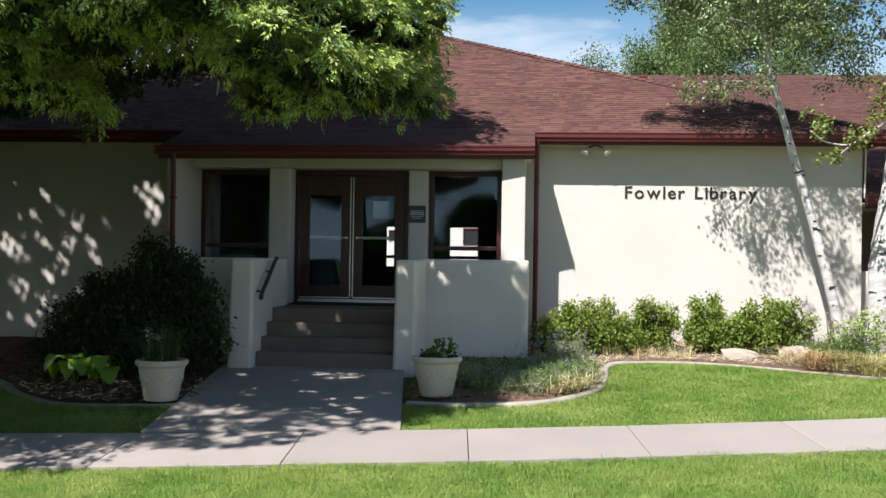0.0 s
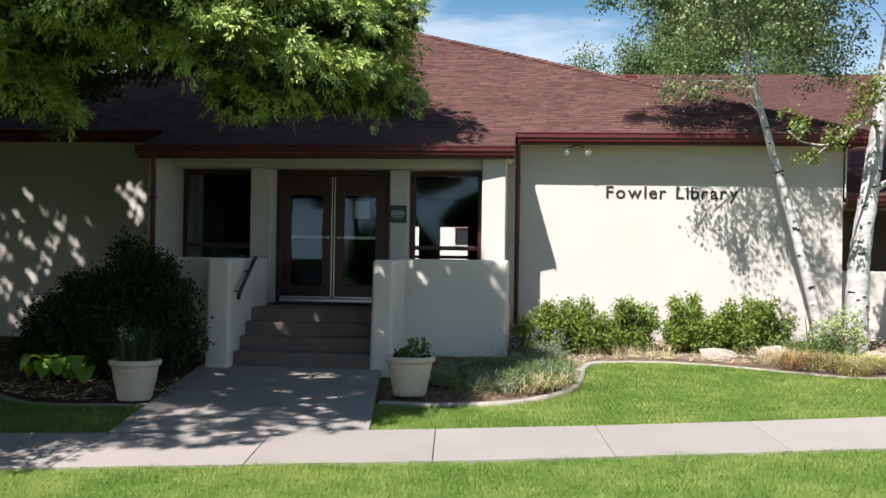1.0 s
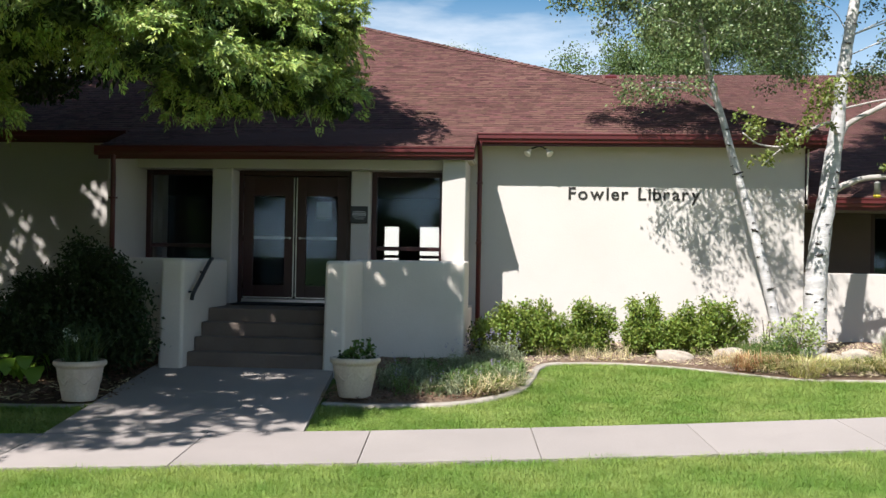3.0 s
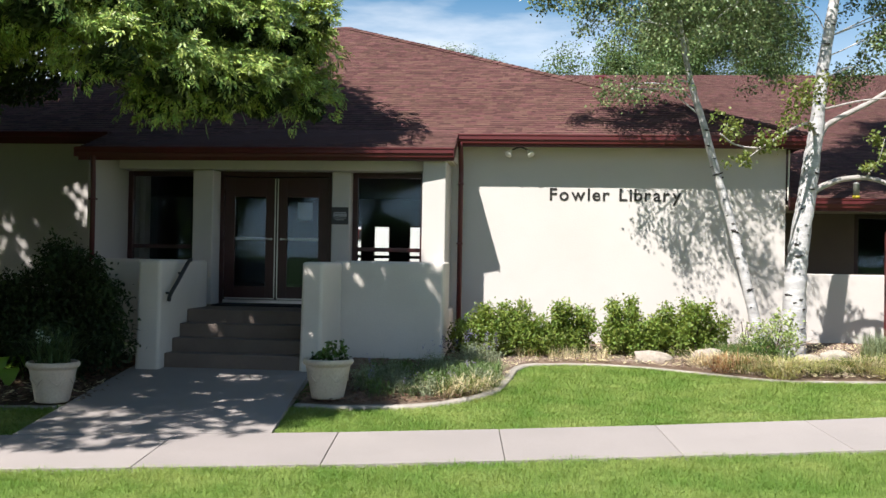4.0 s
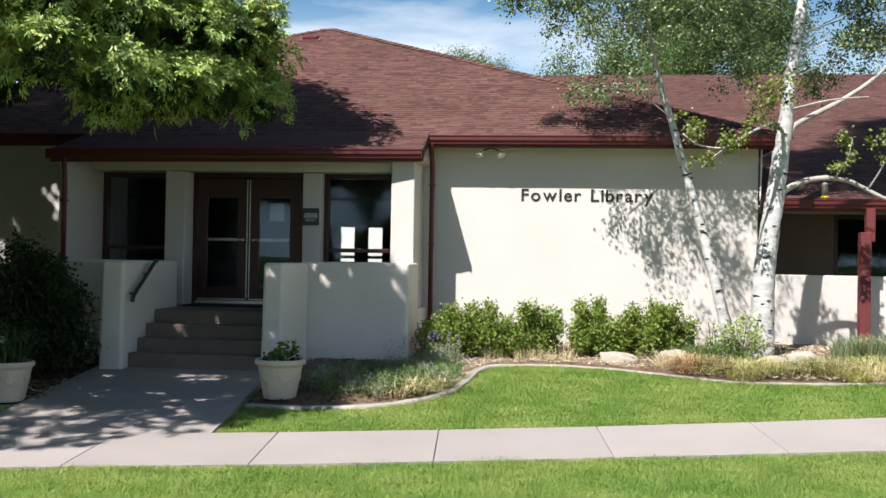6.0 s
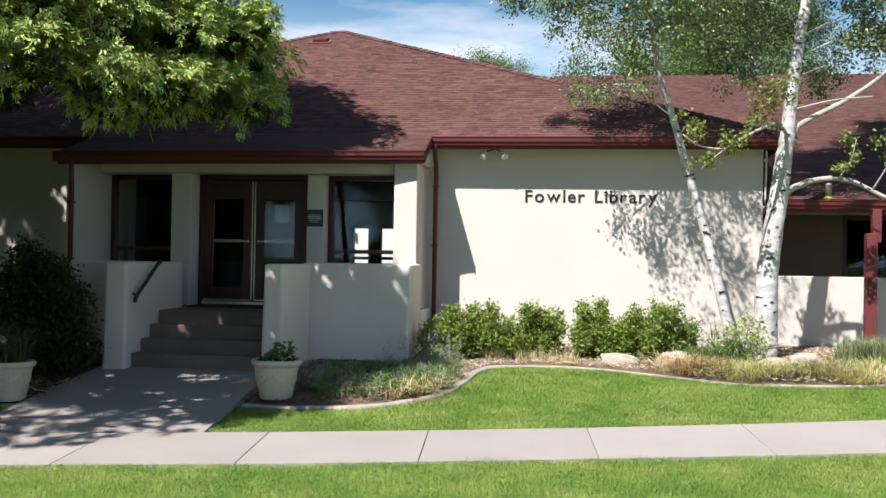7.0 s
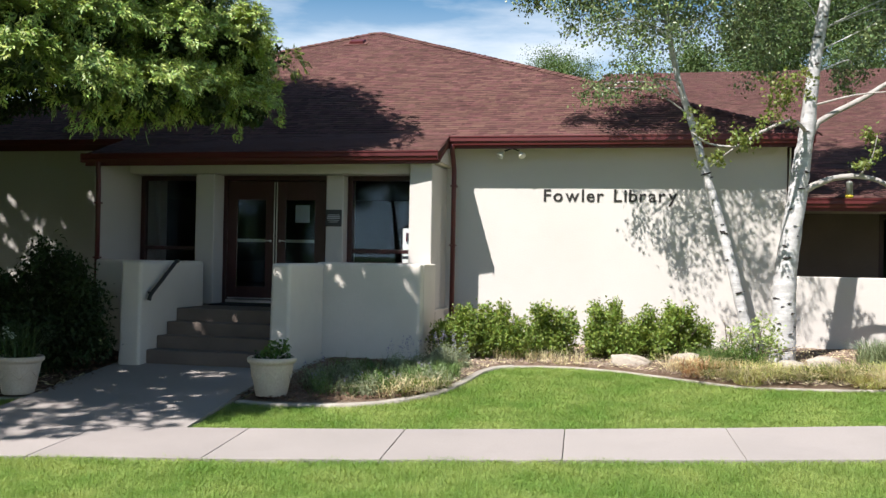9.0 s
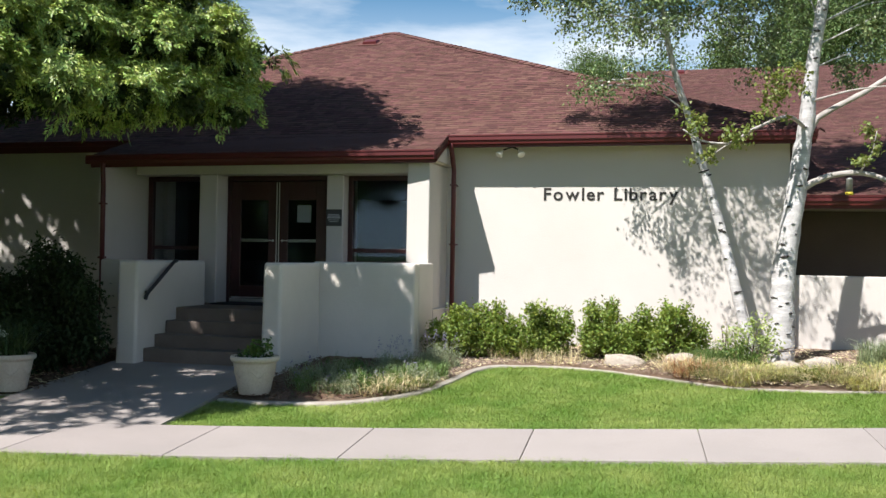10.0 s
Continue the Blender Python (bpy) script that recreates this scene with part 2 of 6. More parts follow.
def part(name, bm, mat, parent=None, label="", smooth=False):
    """Link a bmesh (in world metres) as one mesh object under its thing or part."""
    me = from_bm(name, bm, mat, smooth) if isinstance(bm, bmesh.types.BMesh) else bm
    ob = new(name, me)
    if parent:
        ob.parent = parent
        m = Matrix.Translation(parent.location)
        ob.matrix_parent_inverse = m.inverted()
    return tagged(ob, label)


def numpy_mesh(name, verts, faces, mat, smooth=False, flat=False):
    verts = np.asarray(verts, dtype=np.float32).reshape(-1, 3)
    faces = np.asarray(faces, dtype=np.int32)
    me = bpy.data.meshes.new(name)
    me.vertices.add(len(verts))
    me.vertices.foreach_set("co", verts.ravel())
    k = faces.shape[1]
    me.loops.add(faces.size)
    me.loops.foreach_set("vertex_index", faces.ravel())
    me.polygons.add(len(faces))
    me.polygons.foreach_set("loop_start", np.arange(0, faces.size, k, dtype=np.int32))
    if smooth:
        me.polygons.foreach_set("use_smooth", np.ones(len(faces), dtype=bool))
    me.update(calc_edges=True)
    if flat:
        me.shade_flat()
    me.materials.append(mat)
    return me


def box(bm, x0, x1, y0, y1, z0, z1, bevel=0.0, segments=2):
    made = bmesh.ops.create_cube(bm, size=1.0)["verts"]
    bmesh.ops.scale(bm, vec=(x1 - x0, y1 - y0, z1 - z0), verts=made)
    bmesh.ops.translate(bm, vec=((x0 + x1) / 2, (y0 + y1) / 2, (z0 + z1) / 2), verts=made)
    if bevel:
        edges = {e for v in made for e in v.link_edges}
        bmesh.ops.bevel(bm, geom=list(edges), offset=bevel, segments=segments, profile=0.5, affect="EDGES")
    return bm


def one_box(x0, x1, y0, y1, z0, z1, bevel=0.0, segments=2):
    return box(bmesh.new(), x0, x1, y0, y1, z0, z1, bevel, segments)


def slab(bm, top, thick):
    """A solid plate: top is a ring of points seen from above, counter-clockwise."""
    up = [bm.verts.new(p) for p in top]
    dn = [bm.verts.new((p[0], p[1], p[2] - thick)) for p in top]
    bm.faces.new(up)
    bm.faces.new(dn[::-1])
    for i in range(len(top)):
        j = (i + 1) % len(top)
        bm.faces.new((up[i], dn[i], dn[j], up[j]))
    return bm


def prism(bm, profile, x0, x1):
    """A profile of (y, z) points swept along x."""
    a = [bm.verts.new((x0, y, z)) for y, z in profile]
    b = [bm.verts.new((x1, y, z)) for y, z in profile]
    bm.faces.new(a)
    bm.faces.new(b[::-1])
    for i in range(len(profile)):
        j = (i + 1) % len(profile)
        bm.faces.new((a[i], b[i], b[j], a[j]))
    bmesh.ops.recalc_face_normals(bm, faces=bm.faces)
    return bm


def tube(bm, points, radii, sides=10, wobble=0.0, seed=0):
    """A tapered tube through the points."""
    rnd = random.Random(seed)
    rings, n = [], len(points)
    pts = [Vector(p) for p in points]
    side = None
    for i, p in enumerate(pts):
        d = (pts[min(i + 1, n - 1)] - pts[max(i - 1, 0)]).normalized()
        ref = Vector((0, 1, 0)) if abs(d.y) < 0.9 else Vector((1, 0, 0))
        u = d.cross(ref).normalized()
        w = d.cross(u)
        r = radii[i] if isinstance(radii, (list, tuple)) else radii
        rings.append([bm.verts.new(p + (u * math.cos(a) + w * math.sin(a)) * r * (1 + wobble * rnd.uniform(-1, 1)))
                      for a in [2 * math.pi * k / sides for k in range(sides)]])
    for a, b in zip(rings, rings[1:]):
        for k in range(sides):
            bm.faces.new((a[k], a[(k + 1) % sides], b[(k + 1) % sides], b[k]))
    bm.faces.new(rings[0])
    bm.faces.new(rings[-1][::-1])
    bmesh.ops.recalc_face_normals(bm, faces=bm.faces)
    return bm


def spline(points, steps=8):
    """Catmull-Rom samples through the points."""
    p = [Vector(q) for q in points]
    p = [p[0] * 2 - p[1]] + p + [p[-1] * 2 - p[-2]]
    out = []
    for i in range(1, len(p) - 2):
        for k in range(steps):
            t = k / steps
            out.append(0.5 * (2 * p[i] + (p[i + 1] - p[i - 1]) * t + (2 * p[i - 1] - 5 * p[i] + 4 * p[i + 1] - p[i + 2]) * t * t
                              + (3 * p[i] - p[i - 1] - 3 * p[i + 1] + p[i + 2]) * t ** 3))
    out.append(p[-2])
    return out


def lathe(bm, profile, sides=40, centre=(0, 0, 0)):
    """Turn a profile of (radius, z) points."""
    rings = [[bm.verts.new((centre[0] + r * math.cos(2 * math.pi * k / sides), centre[1] + r * math.sin(2 * math.pi * k / sides), centre[2] + z))
              for k in range(sides)] for r, z in profile]
    for a, b in zip(rings, rings[1:]):
        for k in range(sides):
            bm.faces.new((a[k], a[(k + 1) % sides], b[(k + 1) % sides], b[k]))
    bm.faces.new(rings[0][::-1])
    bm.faces.new(rings[-1])
    bmesh.ops.recalc_face_normals(bm, faces=bm.faces)
    return bm


def unit(v):
    return v / np.maximum(np.linalg.norm(v, axis=-1, keepdims=True), 1e-9)


def leaves(name, centres, mat, length, width, rng, droop=0.3, up=0.5, spread=None, ways=None, faces=None):
    """Folded leaves, one kite of two triangles each side of the rib, at the centres."""
    c = np.asarray(centres, dtype=np.float64)
    n = len(c)
    d = rng.normal(size=(n, 3))
    if spread is not None:
        d = d + spread * 1.2
    d[:, 2] -= droop * 2.0
    d = unit(d) if ways is None else unit(ways)
    nrm = rng.normal(size=(n, 3)) * 0.7
    nrm[:, 2] += up * 2
    if faces is not None:
        nrm = faces
    s = unit(np.cross(d, nrm))
    nn = np.cross(s, d)
    L = (length * rng.uniform(0.65, 1.25, n))[:, None]
    W = (width * rng.uniform(0.7, 1.2, n))[:, None]
    base = c - d * L * 0.5
    tip = c + d * L * 0.5 - nn * L * 0.12
    left = c - d * L * 0.05 + s * W * 0.5 + nn * W * 0.18
    right = c - d * L * 0.05 - s * W * 0.5 + nn * W * 0.18
    v = np.stack([base, right, tip, left], axis=1)
    i = np.arange(n)[:, None] * 4
    f = np.concatenate([i + np.array([[0, 1, 2]]), i + np.array([[0, 2, 3]])], axis=1).reshape(-1, 3)
    return numpy_mesh(name, v, f, mat)


def blades(name, roots, mat, height, width, rng, lean=0.35, curl=0.4):
    """Grass blades of two triangles that bend over."""
    p = np.asarray(roots, dtype=np.float64)
    n = len(p)
    a = rng.uniform(0, 2 * np.pi, n)
    d = np.stack([np.cos(a), np.sin(a), np.zeros(n)], axis=1)
    s = np.stack([-np.sin(a), np.cos(a), np.zeros(n)], axis=1)
    h = (height * rng.uniform(0.5, 1.2, n))[:, None]
    w = (width * rng.uniform(0.7, 1.3, n))[:, None]
    ln = (lean * rng.uniform(0.0, 1.0, n))[:, None]
    z = np.array([[0, 0, 1.0]])
    mid = p + z * h * 0.6 + d * h * ln * 0.5
    tip = p + z * h * (1 - 0.3 * ln) + d * h * (ln + curl * ln)
    v = np.stack([p - s * w / 2, p + s * w / 2, mid + s * w * 0.4, mid - s * w * 0.4, tip], axis=1)
    i = np.arange(n)[:, None] * 5
    f = np.concatenate([i + np.array([[0, 1, 2]]), i + np.array([[0, 2, 3]]), i + np.array([[3, 2, 4]])], axis=1).reshape(-1, 3)
    return numpy_mesh(name, v, f, mat)


# ---------------------------------------------------------------- ground
def ground_z(x, y):
    x = np.clip(x, -30, 30)
    a = np.where(y > 8.7, 0.052 * (np.minimum(y, 17.5) - 8.7), 0.02 * (np.maximum(y, -6) - 8.7))
    return a + 0.014 * (x + 1)


def gz(x, y):
    return float(ground_z(np.float64(x), np.float64(y)))


gx = np.concatenate([[-2500, -600, -150, -60], np.arange(-30, 30.1, 0.5), [60, 150, 600, 2500]])
gy = np.concatenate([[-2500, -600, -150, -60], np.arange(-24, 30.1, 0.5), [60, 150, 600, 2500]])
GX, GY = np.meshgrid(gx, gy)
GZ = ground_z(GX, GY) - 0.055
gv = np.stack([GX, GY, GZ], axis=-1).reshape(-1, 3)
nx, ny = len(gx), len(gy)
ii = (np.arange(ny - 1)[:, None] * nx + np.arange(nx - 1)[None, :]).ravel()
gf = np.stack([ii, ii + 1, ii + nx + 1, ii + nx], axis=1)
ground = new("ground", numpy_mesh("ground", gv, gf, GRASS_SOIL, True))
tagged(ground, "green lawn turf sloping up to the building", "ground", kind="structure")

# the public walk: far and near edges as straight lines
def walk_far(x):
    return 10.075 + 0.172 * x + 0.009 * x * x


def walk_near(x):
    return 8.745 + 0.18 * x + 0.004 * x * x


pavement = tagged(new("pavement"), "light grey concrete pavement slabs along the lawn", "pavement", kind="structure")


def paving(name, x0, x1, far0, far1, near0, near1, lift=0.0):
    bm = bmesh.new()
    g = 0.0035
    pts = [(x0[0] + g, near0 + g), (x1[0] - g, near1 + g), (x1[1] - g, far1 - g), (x0[1] + g, far0 - g)]
    slab(bm, [(x, y, gz(x, y) + lift) for x, y in pts], 0.10)
    tops = [e for e in bm.edges if all(v.co.z > gz(v.co.x, v.co.y) + lift - 0.02 for v in e.verts)]
    bmesh.ops.bevel(bm, geom=tops, offset=0.008, segments=2, profile=0.5, affect="EDGES")
    return part(name, bm, CONCRETE, pavement)


joint = [(-9.045 + 1.665 * k, -9.09 + 1.655 * k) for k in range(14)]  # x at the near and far edge
for (na, fa), (nb, fb) in zip(joint, joint[1:]):
    paving("paving_slab", (na, fa), (nb, fb), walk_far(fa), walk_far(fb), walk_near(na), walk_near(nb))
# the entrance walk up to the steps
ent = [(9.80, -4.14, -1.50), (13.52, -4.50, -1.93)]
bm = bmesh.new()
rows = 6
vs = []
for k in range(rows + 1):
    t = k / rows
    xl, xr = ent[0][1] + (ent[1][1] - ent[0][1]) * t, ent[0][2] + (ent[1][2] - ent[0][2]) * t
    yl = (walk_far(xl) + 0.008) * (1 - t) + 13.6 * t
    yr = (walk_far(xr) + 0.008) * (1 - t) + 13.6 * t
    zl, zr = gz(xl, yl) + 0.085 * t, gz(xr, yr) + 0.05 * t
    vs.append([bm.verts.new((xl, yl, zl)), bm.verts.new((xr, yr, zr)), bm.verts.new((xl, yl, zl - 0.12)), bm.verts.new((xr, yr, zr - 0.12))])
for a, b in zip(vs, vs[1:]):
    bm.faces.new((a[0], a[1], b[1], b[0]))
    bm.faces.new((a[2], a[0], b[0], b[2]))
    bm.faces.new((a[1], a[3], b[3], b[1]))
bm.faces.new((vs[0][0], vs[0][2], vs[0][3], vs[0][1]))
part("entrance_slab", bm, CONCRETE, pavement)

# planting beds
CURB_R = [(-1.62, 11.40), (-1.14, 11.33), (-0.6, 11.38), (-0.1, 11.52), (0.38, 11.95), (0.70, 12.58), (0.83, 13.45), (0.93, 14.3), (1.2, 14.74), (2.0, 14.84),
          (2.75, 14.62), (3.3, 14.32), (4.38, 13.66), (5.0, 13.58), (6.2, 13.68), (8.0, 14.2), (11.0, 14.5)]
CURB_L = [(-4.30, 11.08), (-5.06, 11.0), (-5.75, 11.05), (-6.31, 11.44), (-6.72, 11.85), (-7.27, 12.53), (-8.6, 13.6), (-11.0, 14.0)]


def bed(name, curve, back, label, mat):
    s = spline([(x, y, 0) for x, y in curve], 10)
    rows = 14
    v, f = [], []
    for p in s:
        for k in range(rows + 1):
            t = (k / rows) ** 0.8
            y = p.y + (back - p.y) * t
            nz = noise.noise(Vector((p.x * 1.7, y * 1.7, 0.3))) * 0.03 + noise.noise(Vector((p.x * 6, y * 6, 3.1))) * 0.012
            v.append((p.x, y, gz(p.x, y) - 0.02 + nz * min(1, k / 2) + 0.04 * min(1, t * 3)))
    for i in range(len(s) - 1):
        for k in range(rows):
            a = i * (rows + 1) + k
            f.append((a, a + 1, a + rows + 2, a + rows + 1))
    ob = new(name, numpy_mesh(name, v, f, mat, True))
    return tagged(ob, label, "planting bed", kind="structure")


bed("planting_bed", CURB_R, 17.4, "brown bark mulch bed below the cream wall", MULCH)
bed("planting_bed", CURB_L[::-1], 17.4, "mulch bed beside the steps, tree shade in its colour", SHADE_MULCH)


def curb(curve, label, tall=1.0):
    s = spline([(x, y, 0) for x, y in curve], 12)
    bm = bmesh.new()
    prof = [(-0.075, -0.05), (-0.075, 0.035), (-0.05, 0.055), (0.05, 0.06), (0.075, 0.04), (0.075, -0.05)]
    rings = []
    for i, p in enumerate(s):
        d = (s[min(i + 1, len(s) - 1)] - s[max(i - 1, 0)]).normalized()
        nrm = Vector((-d.y, d.x, 0))
        wob = (1 + 0.16 * noise.noise(Vector((p.x * 2.6, p.y * 2.6, 7)))) * (0.45 if p.x > 1.3 else 0.85)
        rings.append([bm.verts.new((p.x + nrm.x * a * wob, p.y + nrm.y * a * wob, gz(p.x, p.y) - 0.022 + (h * tall if h > 0 else h) * wob)) for a, h in prof])
    for a, b in zip(rings, rings[1:]):
        for k in range(len(prof) - 1):
            bm.faces.new((a[k], a[k + 1], b[k + 1], b[k]))
    bm.faces.new(rings[0])
    bm.faces.new(rings[-1][::-1])
    bmesh.ops.recalc_face_normals(bm, faces=bm.faces)
    return tagged(part("lawn_edging", bm, CURB, None, "", True), label, "edging", kind="structure")


curb(CURB_R, "curved tan concrete edging between lawn and bed", 0.42)
curb(CURB_L, "curved concrete edging of the shaded bed", 0.35)

# ---------------------------------------------------------------- building: walls
FLOOR = 1.06


def wall(name, bm, label, mat=STUCCO):
    return tagged(part(name, bm, mat), label, "wall", kind="structure")


wall("wall_front", one_box(-0.60, 5.34, 16.9, 17.15, -0.2, 4.0), "smooth cream stucco front wall with the sign")
wall("wall_front_left", one_box(-14.0, -5.72, 16.9, 17.15, -0.3, 4.0), "cream stucco wall dappled by tree shade")
wall("wall_side", one_box(5.09, 5.338, 17.153, 24.0, -0.2, 4.2), "cream stucco return wall at the corner")
wall("wall_end", one_box(-14.0, -13.75, 17.153, 30.0, -0.3, 4.0), "cream stucco end wall")
wall("porch_side_wall", one_box(-5.92, -5.80, 15.0, 16.897, 0.0, 3.5, 0.03), "cream stucco side wall of the porch")
wall("porch_pillar", one_box(-4.50, -4.15, 15.88, 16.8, FLOOR, 3.30, 0.02), "cream stucco pillar beside the doors")
wall("porch_pillar", one_box(-2.205, -1.89, 16.12, 16.8, FLOOR, 3.30, 0.02), "cream stucco pillar carrying the plaque")
wall("porch_pillar", one_box(-0.655, -0.27, 15.80, 16.897, FLOOR, 3.468, 0.02), "cream stucco corner pillar in the sun")
wall("porch_beam", one_box(-5.797, -0.66, 15.92, 16.8, 3.303, 3.47, 0.015), "cream beam over the porch openings")
wall("window_apron", one_box(-1.887, -0.658, 16.25, 16.8, 0.5, 1.74), "cream stucco wall below the porch window")


def porch_panel(x0, x1, y0, y1, z0, z1, label):
    return wall("porch_wall", one_box(x0, x1, y0, y1, z0, z1, 0.045, 4), label, STUCCO_BOUNCE)


porch_panel(-1.90, -0.20, 14.86, 15.08, 0.0, 1.825, "low rounded stucco porch wall in shade")
porch_panel(-5.797, -4.22, 14.90, 15.10, 0.0, 1.80, "low stucco porch wall behind the dark shrub")
wall("porch_wall", one_box(-0.42, -0.20, 15.083, 15.877, 0.0, 1.825, 0.03, 3), "short return of the stucco porch wall", STUCCO_BOUNCE)

wall("porch_wall", one_box(-0.42, -0.20, 15.88, 16.897, 0.0, FLOOR + 0.01, 0.02, 2), "stucco foot of the porch side below the pillar", STUCCO_BOUNCE)


def cheek(x0, x1, y0, y1, z_top, label):
    bm = one_box(x0, x1, y0, y1, 0.0, z_top, 0.05, 4)
    for v in bm.verts:
        if v.co.z < 0.5:
            k = (0.5 - v.co.z) / 0.5
            v.co.x += (-0.03 if v.co.x < (x0 + x1) / 2 else 0.0) * k
            v.co.y -= 0.02 * k if v.co.y < (y0 + y1) / 2 else 0
    return wall("stair_wall", bm, label, STUCCO_BOUNCE)


cheek(-4.36, -4.03, 13.28, 15.32, 1.80, "stucco stair wall that carries the handrail")
cheek(-2.05, -1.76, 13.42, 14.857, 1.805, "stucco stair wall beside the planter")

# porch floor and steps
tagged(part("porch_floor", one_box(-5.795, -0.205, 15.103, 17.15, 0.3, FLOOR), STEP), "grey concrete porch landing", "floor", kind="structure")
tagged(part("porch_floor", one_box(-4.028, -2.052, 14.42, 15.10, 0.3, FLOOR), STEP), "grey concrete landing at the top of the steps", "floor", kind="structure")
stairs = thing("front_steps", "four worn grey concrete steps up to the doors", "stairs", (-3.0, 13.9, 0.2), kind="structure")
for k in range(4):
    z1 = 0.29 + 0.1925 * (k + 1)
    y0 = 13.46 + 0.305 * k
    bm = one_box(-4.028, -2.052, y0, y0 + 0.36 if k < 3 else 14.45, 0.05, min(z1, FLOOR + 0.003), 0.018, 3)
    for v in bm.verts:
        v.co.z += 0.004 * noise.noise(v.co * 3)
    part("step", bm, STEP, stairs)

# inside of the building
tagged(part("floor", one_box(-13.7, 5.05, 17.155, 29.5, 0.85, FLOOR - 0.01), DIM_FLOOR), "floor inside, coloured near-black for the dim room", "floor", kind="structure")
tagged(part("ceiling", one_box(-13.7, 5.05, 17.16, 29.5, 3.62, 3.75), INSIDE), "ceiling inside the library, coloured dark for dimness", "ceiling", kind="structure")


def back_wall():
    # the far wall, with openings onto the bright yard behind
    holes = [(-4.47, -3.93), (-3.64, -3.09), (-2.58, -1.64)]
    xs = [-13.7] + [v for h in holes for v in h] + [5.05]
    bm = bmesh.new()
    for a, b in zip(xs[::2], xs[1::2]):
        box(bm, a, b, 29.2, 29.45, 0.9, 3.75)
    for a, b in holes:
        box(bm, a, b, 29.2, 29.45, 0.9, 1.62)
        box(bm, a, b, 29.2, 29.45, 2.85, 3.75)
    wall("wall_back", bm, "inner wall with windows to the yard, coloured dark for dimness", INSIDE)
    for a, b in holes:
        w = thing("rear_window", "dark red framed window at the back of the room", "window", ((a + b) / 2, 29.3, 1.55), kind="structure")
        bm = bmesh.new()
        box(bm, a, a + 0.06, 29.17, 29.25, 1.55, 2.85)
        box(bm, b - 0.06, b, 29.17, 29.25, 1.55, 2.85)
        box(bm, a + 0.06, b - 0.06, 29.17, 29.25, 1.55, 1.61)
        box(bm, a + 0.06, b - 0.06, 29.17, 29.25, 2.79, 2.85)
        part("window_frame", bm, DOOR_RED, w)
        part("window_rail", one_box(a + 0.062, b - 0.062, 29.18, 29.24, 1.86, 1.95), DOOR_RED, w)


back_wall()
for a, b, c, d in ((-2.58, -1.97, 2.42, 3.0), (-5.30, -5.0, 2.54, 2.90), (-6.12, -5.9, 2.50, 2.82)):
    w = thing("yard_window", "small dark window with red trim across the yard", "window", ((a + b) / 2, 35.95, c), kind="structure")
    bm = bmesh.new()
    box(bm, a, a + 0.05, 35.93, 35.997, c, d)
    box(bm, b - 0.05, b, 35.93, 35.997, c, d)
    box(bm, a + 0.05, b - 0.05, 35.93, 35.997, d - 0.05, d)
    part("window_frame", bm, MAROON, w)
    part("pane", one_box(a + 0.051, b - 0.051, 35.96, 35.997, c, d - 0.051), PLAQUE, w)
tagged(part("yard_wall", one_box(-12, 3, 36.0, 36.25, 0.3, 4.6), BRIGHT_WALL), "sunlit white wall across the rear yard", "wall", kind="structure")

# ---------------------------------------------------------------- windows and doors
def window(name, x0, x1, z0, z1, y, label, rail=None):
    w = thing(name, label, "window", ((x0 + x1) / 2, y, z0), kind="structure")
    fw = 0.085
    bm = bmesh.new()
    box(bm, x0, x0 + fw, y - 0.05, y + 0.07, z0, z1, 0.008)
    box(bm, x1 - fw, x1, y - 0.05, y + 0.07, z0, z1, 0.008)
    box(bm, x0 + fw, x1 - fw, y - 0.048, y + 0.068, z1 - fw, z1, 0.008)
    box(bm, x0 + fw, x1 - fw, y - 0.048, y + 0.068, z0, z0 + fw, 0.008)
    part("window_frame", bm, DOOR_RED, w, "dark red window frame")
    spans = [(z0 + fw, z1 - fw)]
    if rail:
        part("window_rail", one_box(x0 + fw + 0.002, x1 - fw - 0.002, y - 0.045, y + 0.06, rail, rail + 0.07, 0.008), DOOR_RED, w)
        spans = [(z0 + fw, rail), (rail + 0.07, z1 - fw)]
    for a, b in spans:
        p = part("pane", one_box(x0 + fw + 0.001, x1 - fw - 0.001, y + 0.008, y + 0.016, a + 0.001, b - 0.001), GLASS, w)
        p.visible_shadow = False
    return w


WIN_Y = 16.38
window("window_1", -5.797, -4.503, FLOOR + 0.004, 3.30, WIN_Y, "dark red framed porch window beside the doors", 1.98)
window("window_2", -1.887, -0.658, 1.743, 3.30, WIN_Y, "dark red framed porch window reflecting the sky", 1.98)

DOOR_Y = 16.30
entry = thing("entrance_doors", "dark red framed glass double doors, closed", "door", (-3.18, DOOR_Y, FLOOR), kind="structure")
bm = bmesh.new()
box(bm, -4.147, -4.075, DOOR_Y - 0.05, DOOR_Y + 0.09, FLOOR, 3.30, 0.006)
box(bm, -2.282, -2.208, DOOR_Y - 0.05, DOOR_Y + 0.09, FLOOR, 3.30, 0.006)
box(bm, -4.075, -2.282, DOOR_Y - 0.048, DOOR_Y + 0.088, 3.215, 3.30, 0.006)
part("door_frame", bm, DOOR_RED, entry)
part("threshold", one_box(-4.07, -2.286, DOOR_Y - 0.08, DOOR_Y + 0.1, FLOOR + 0.003, FLOOR + 0.072, 0.006), SILVER, entry, "worn metal threshold")
MIDX = -3.178
part("astragal", one_box(MIDX - 0.012, MIDX + 0.012, DOOR_Y - 0.035, DOOR_Y + 0.03, FLOOR + 0.09, 3.19, 0.004), BLACK, entry)


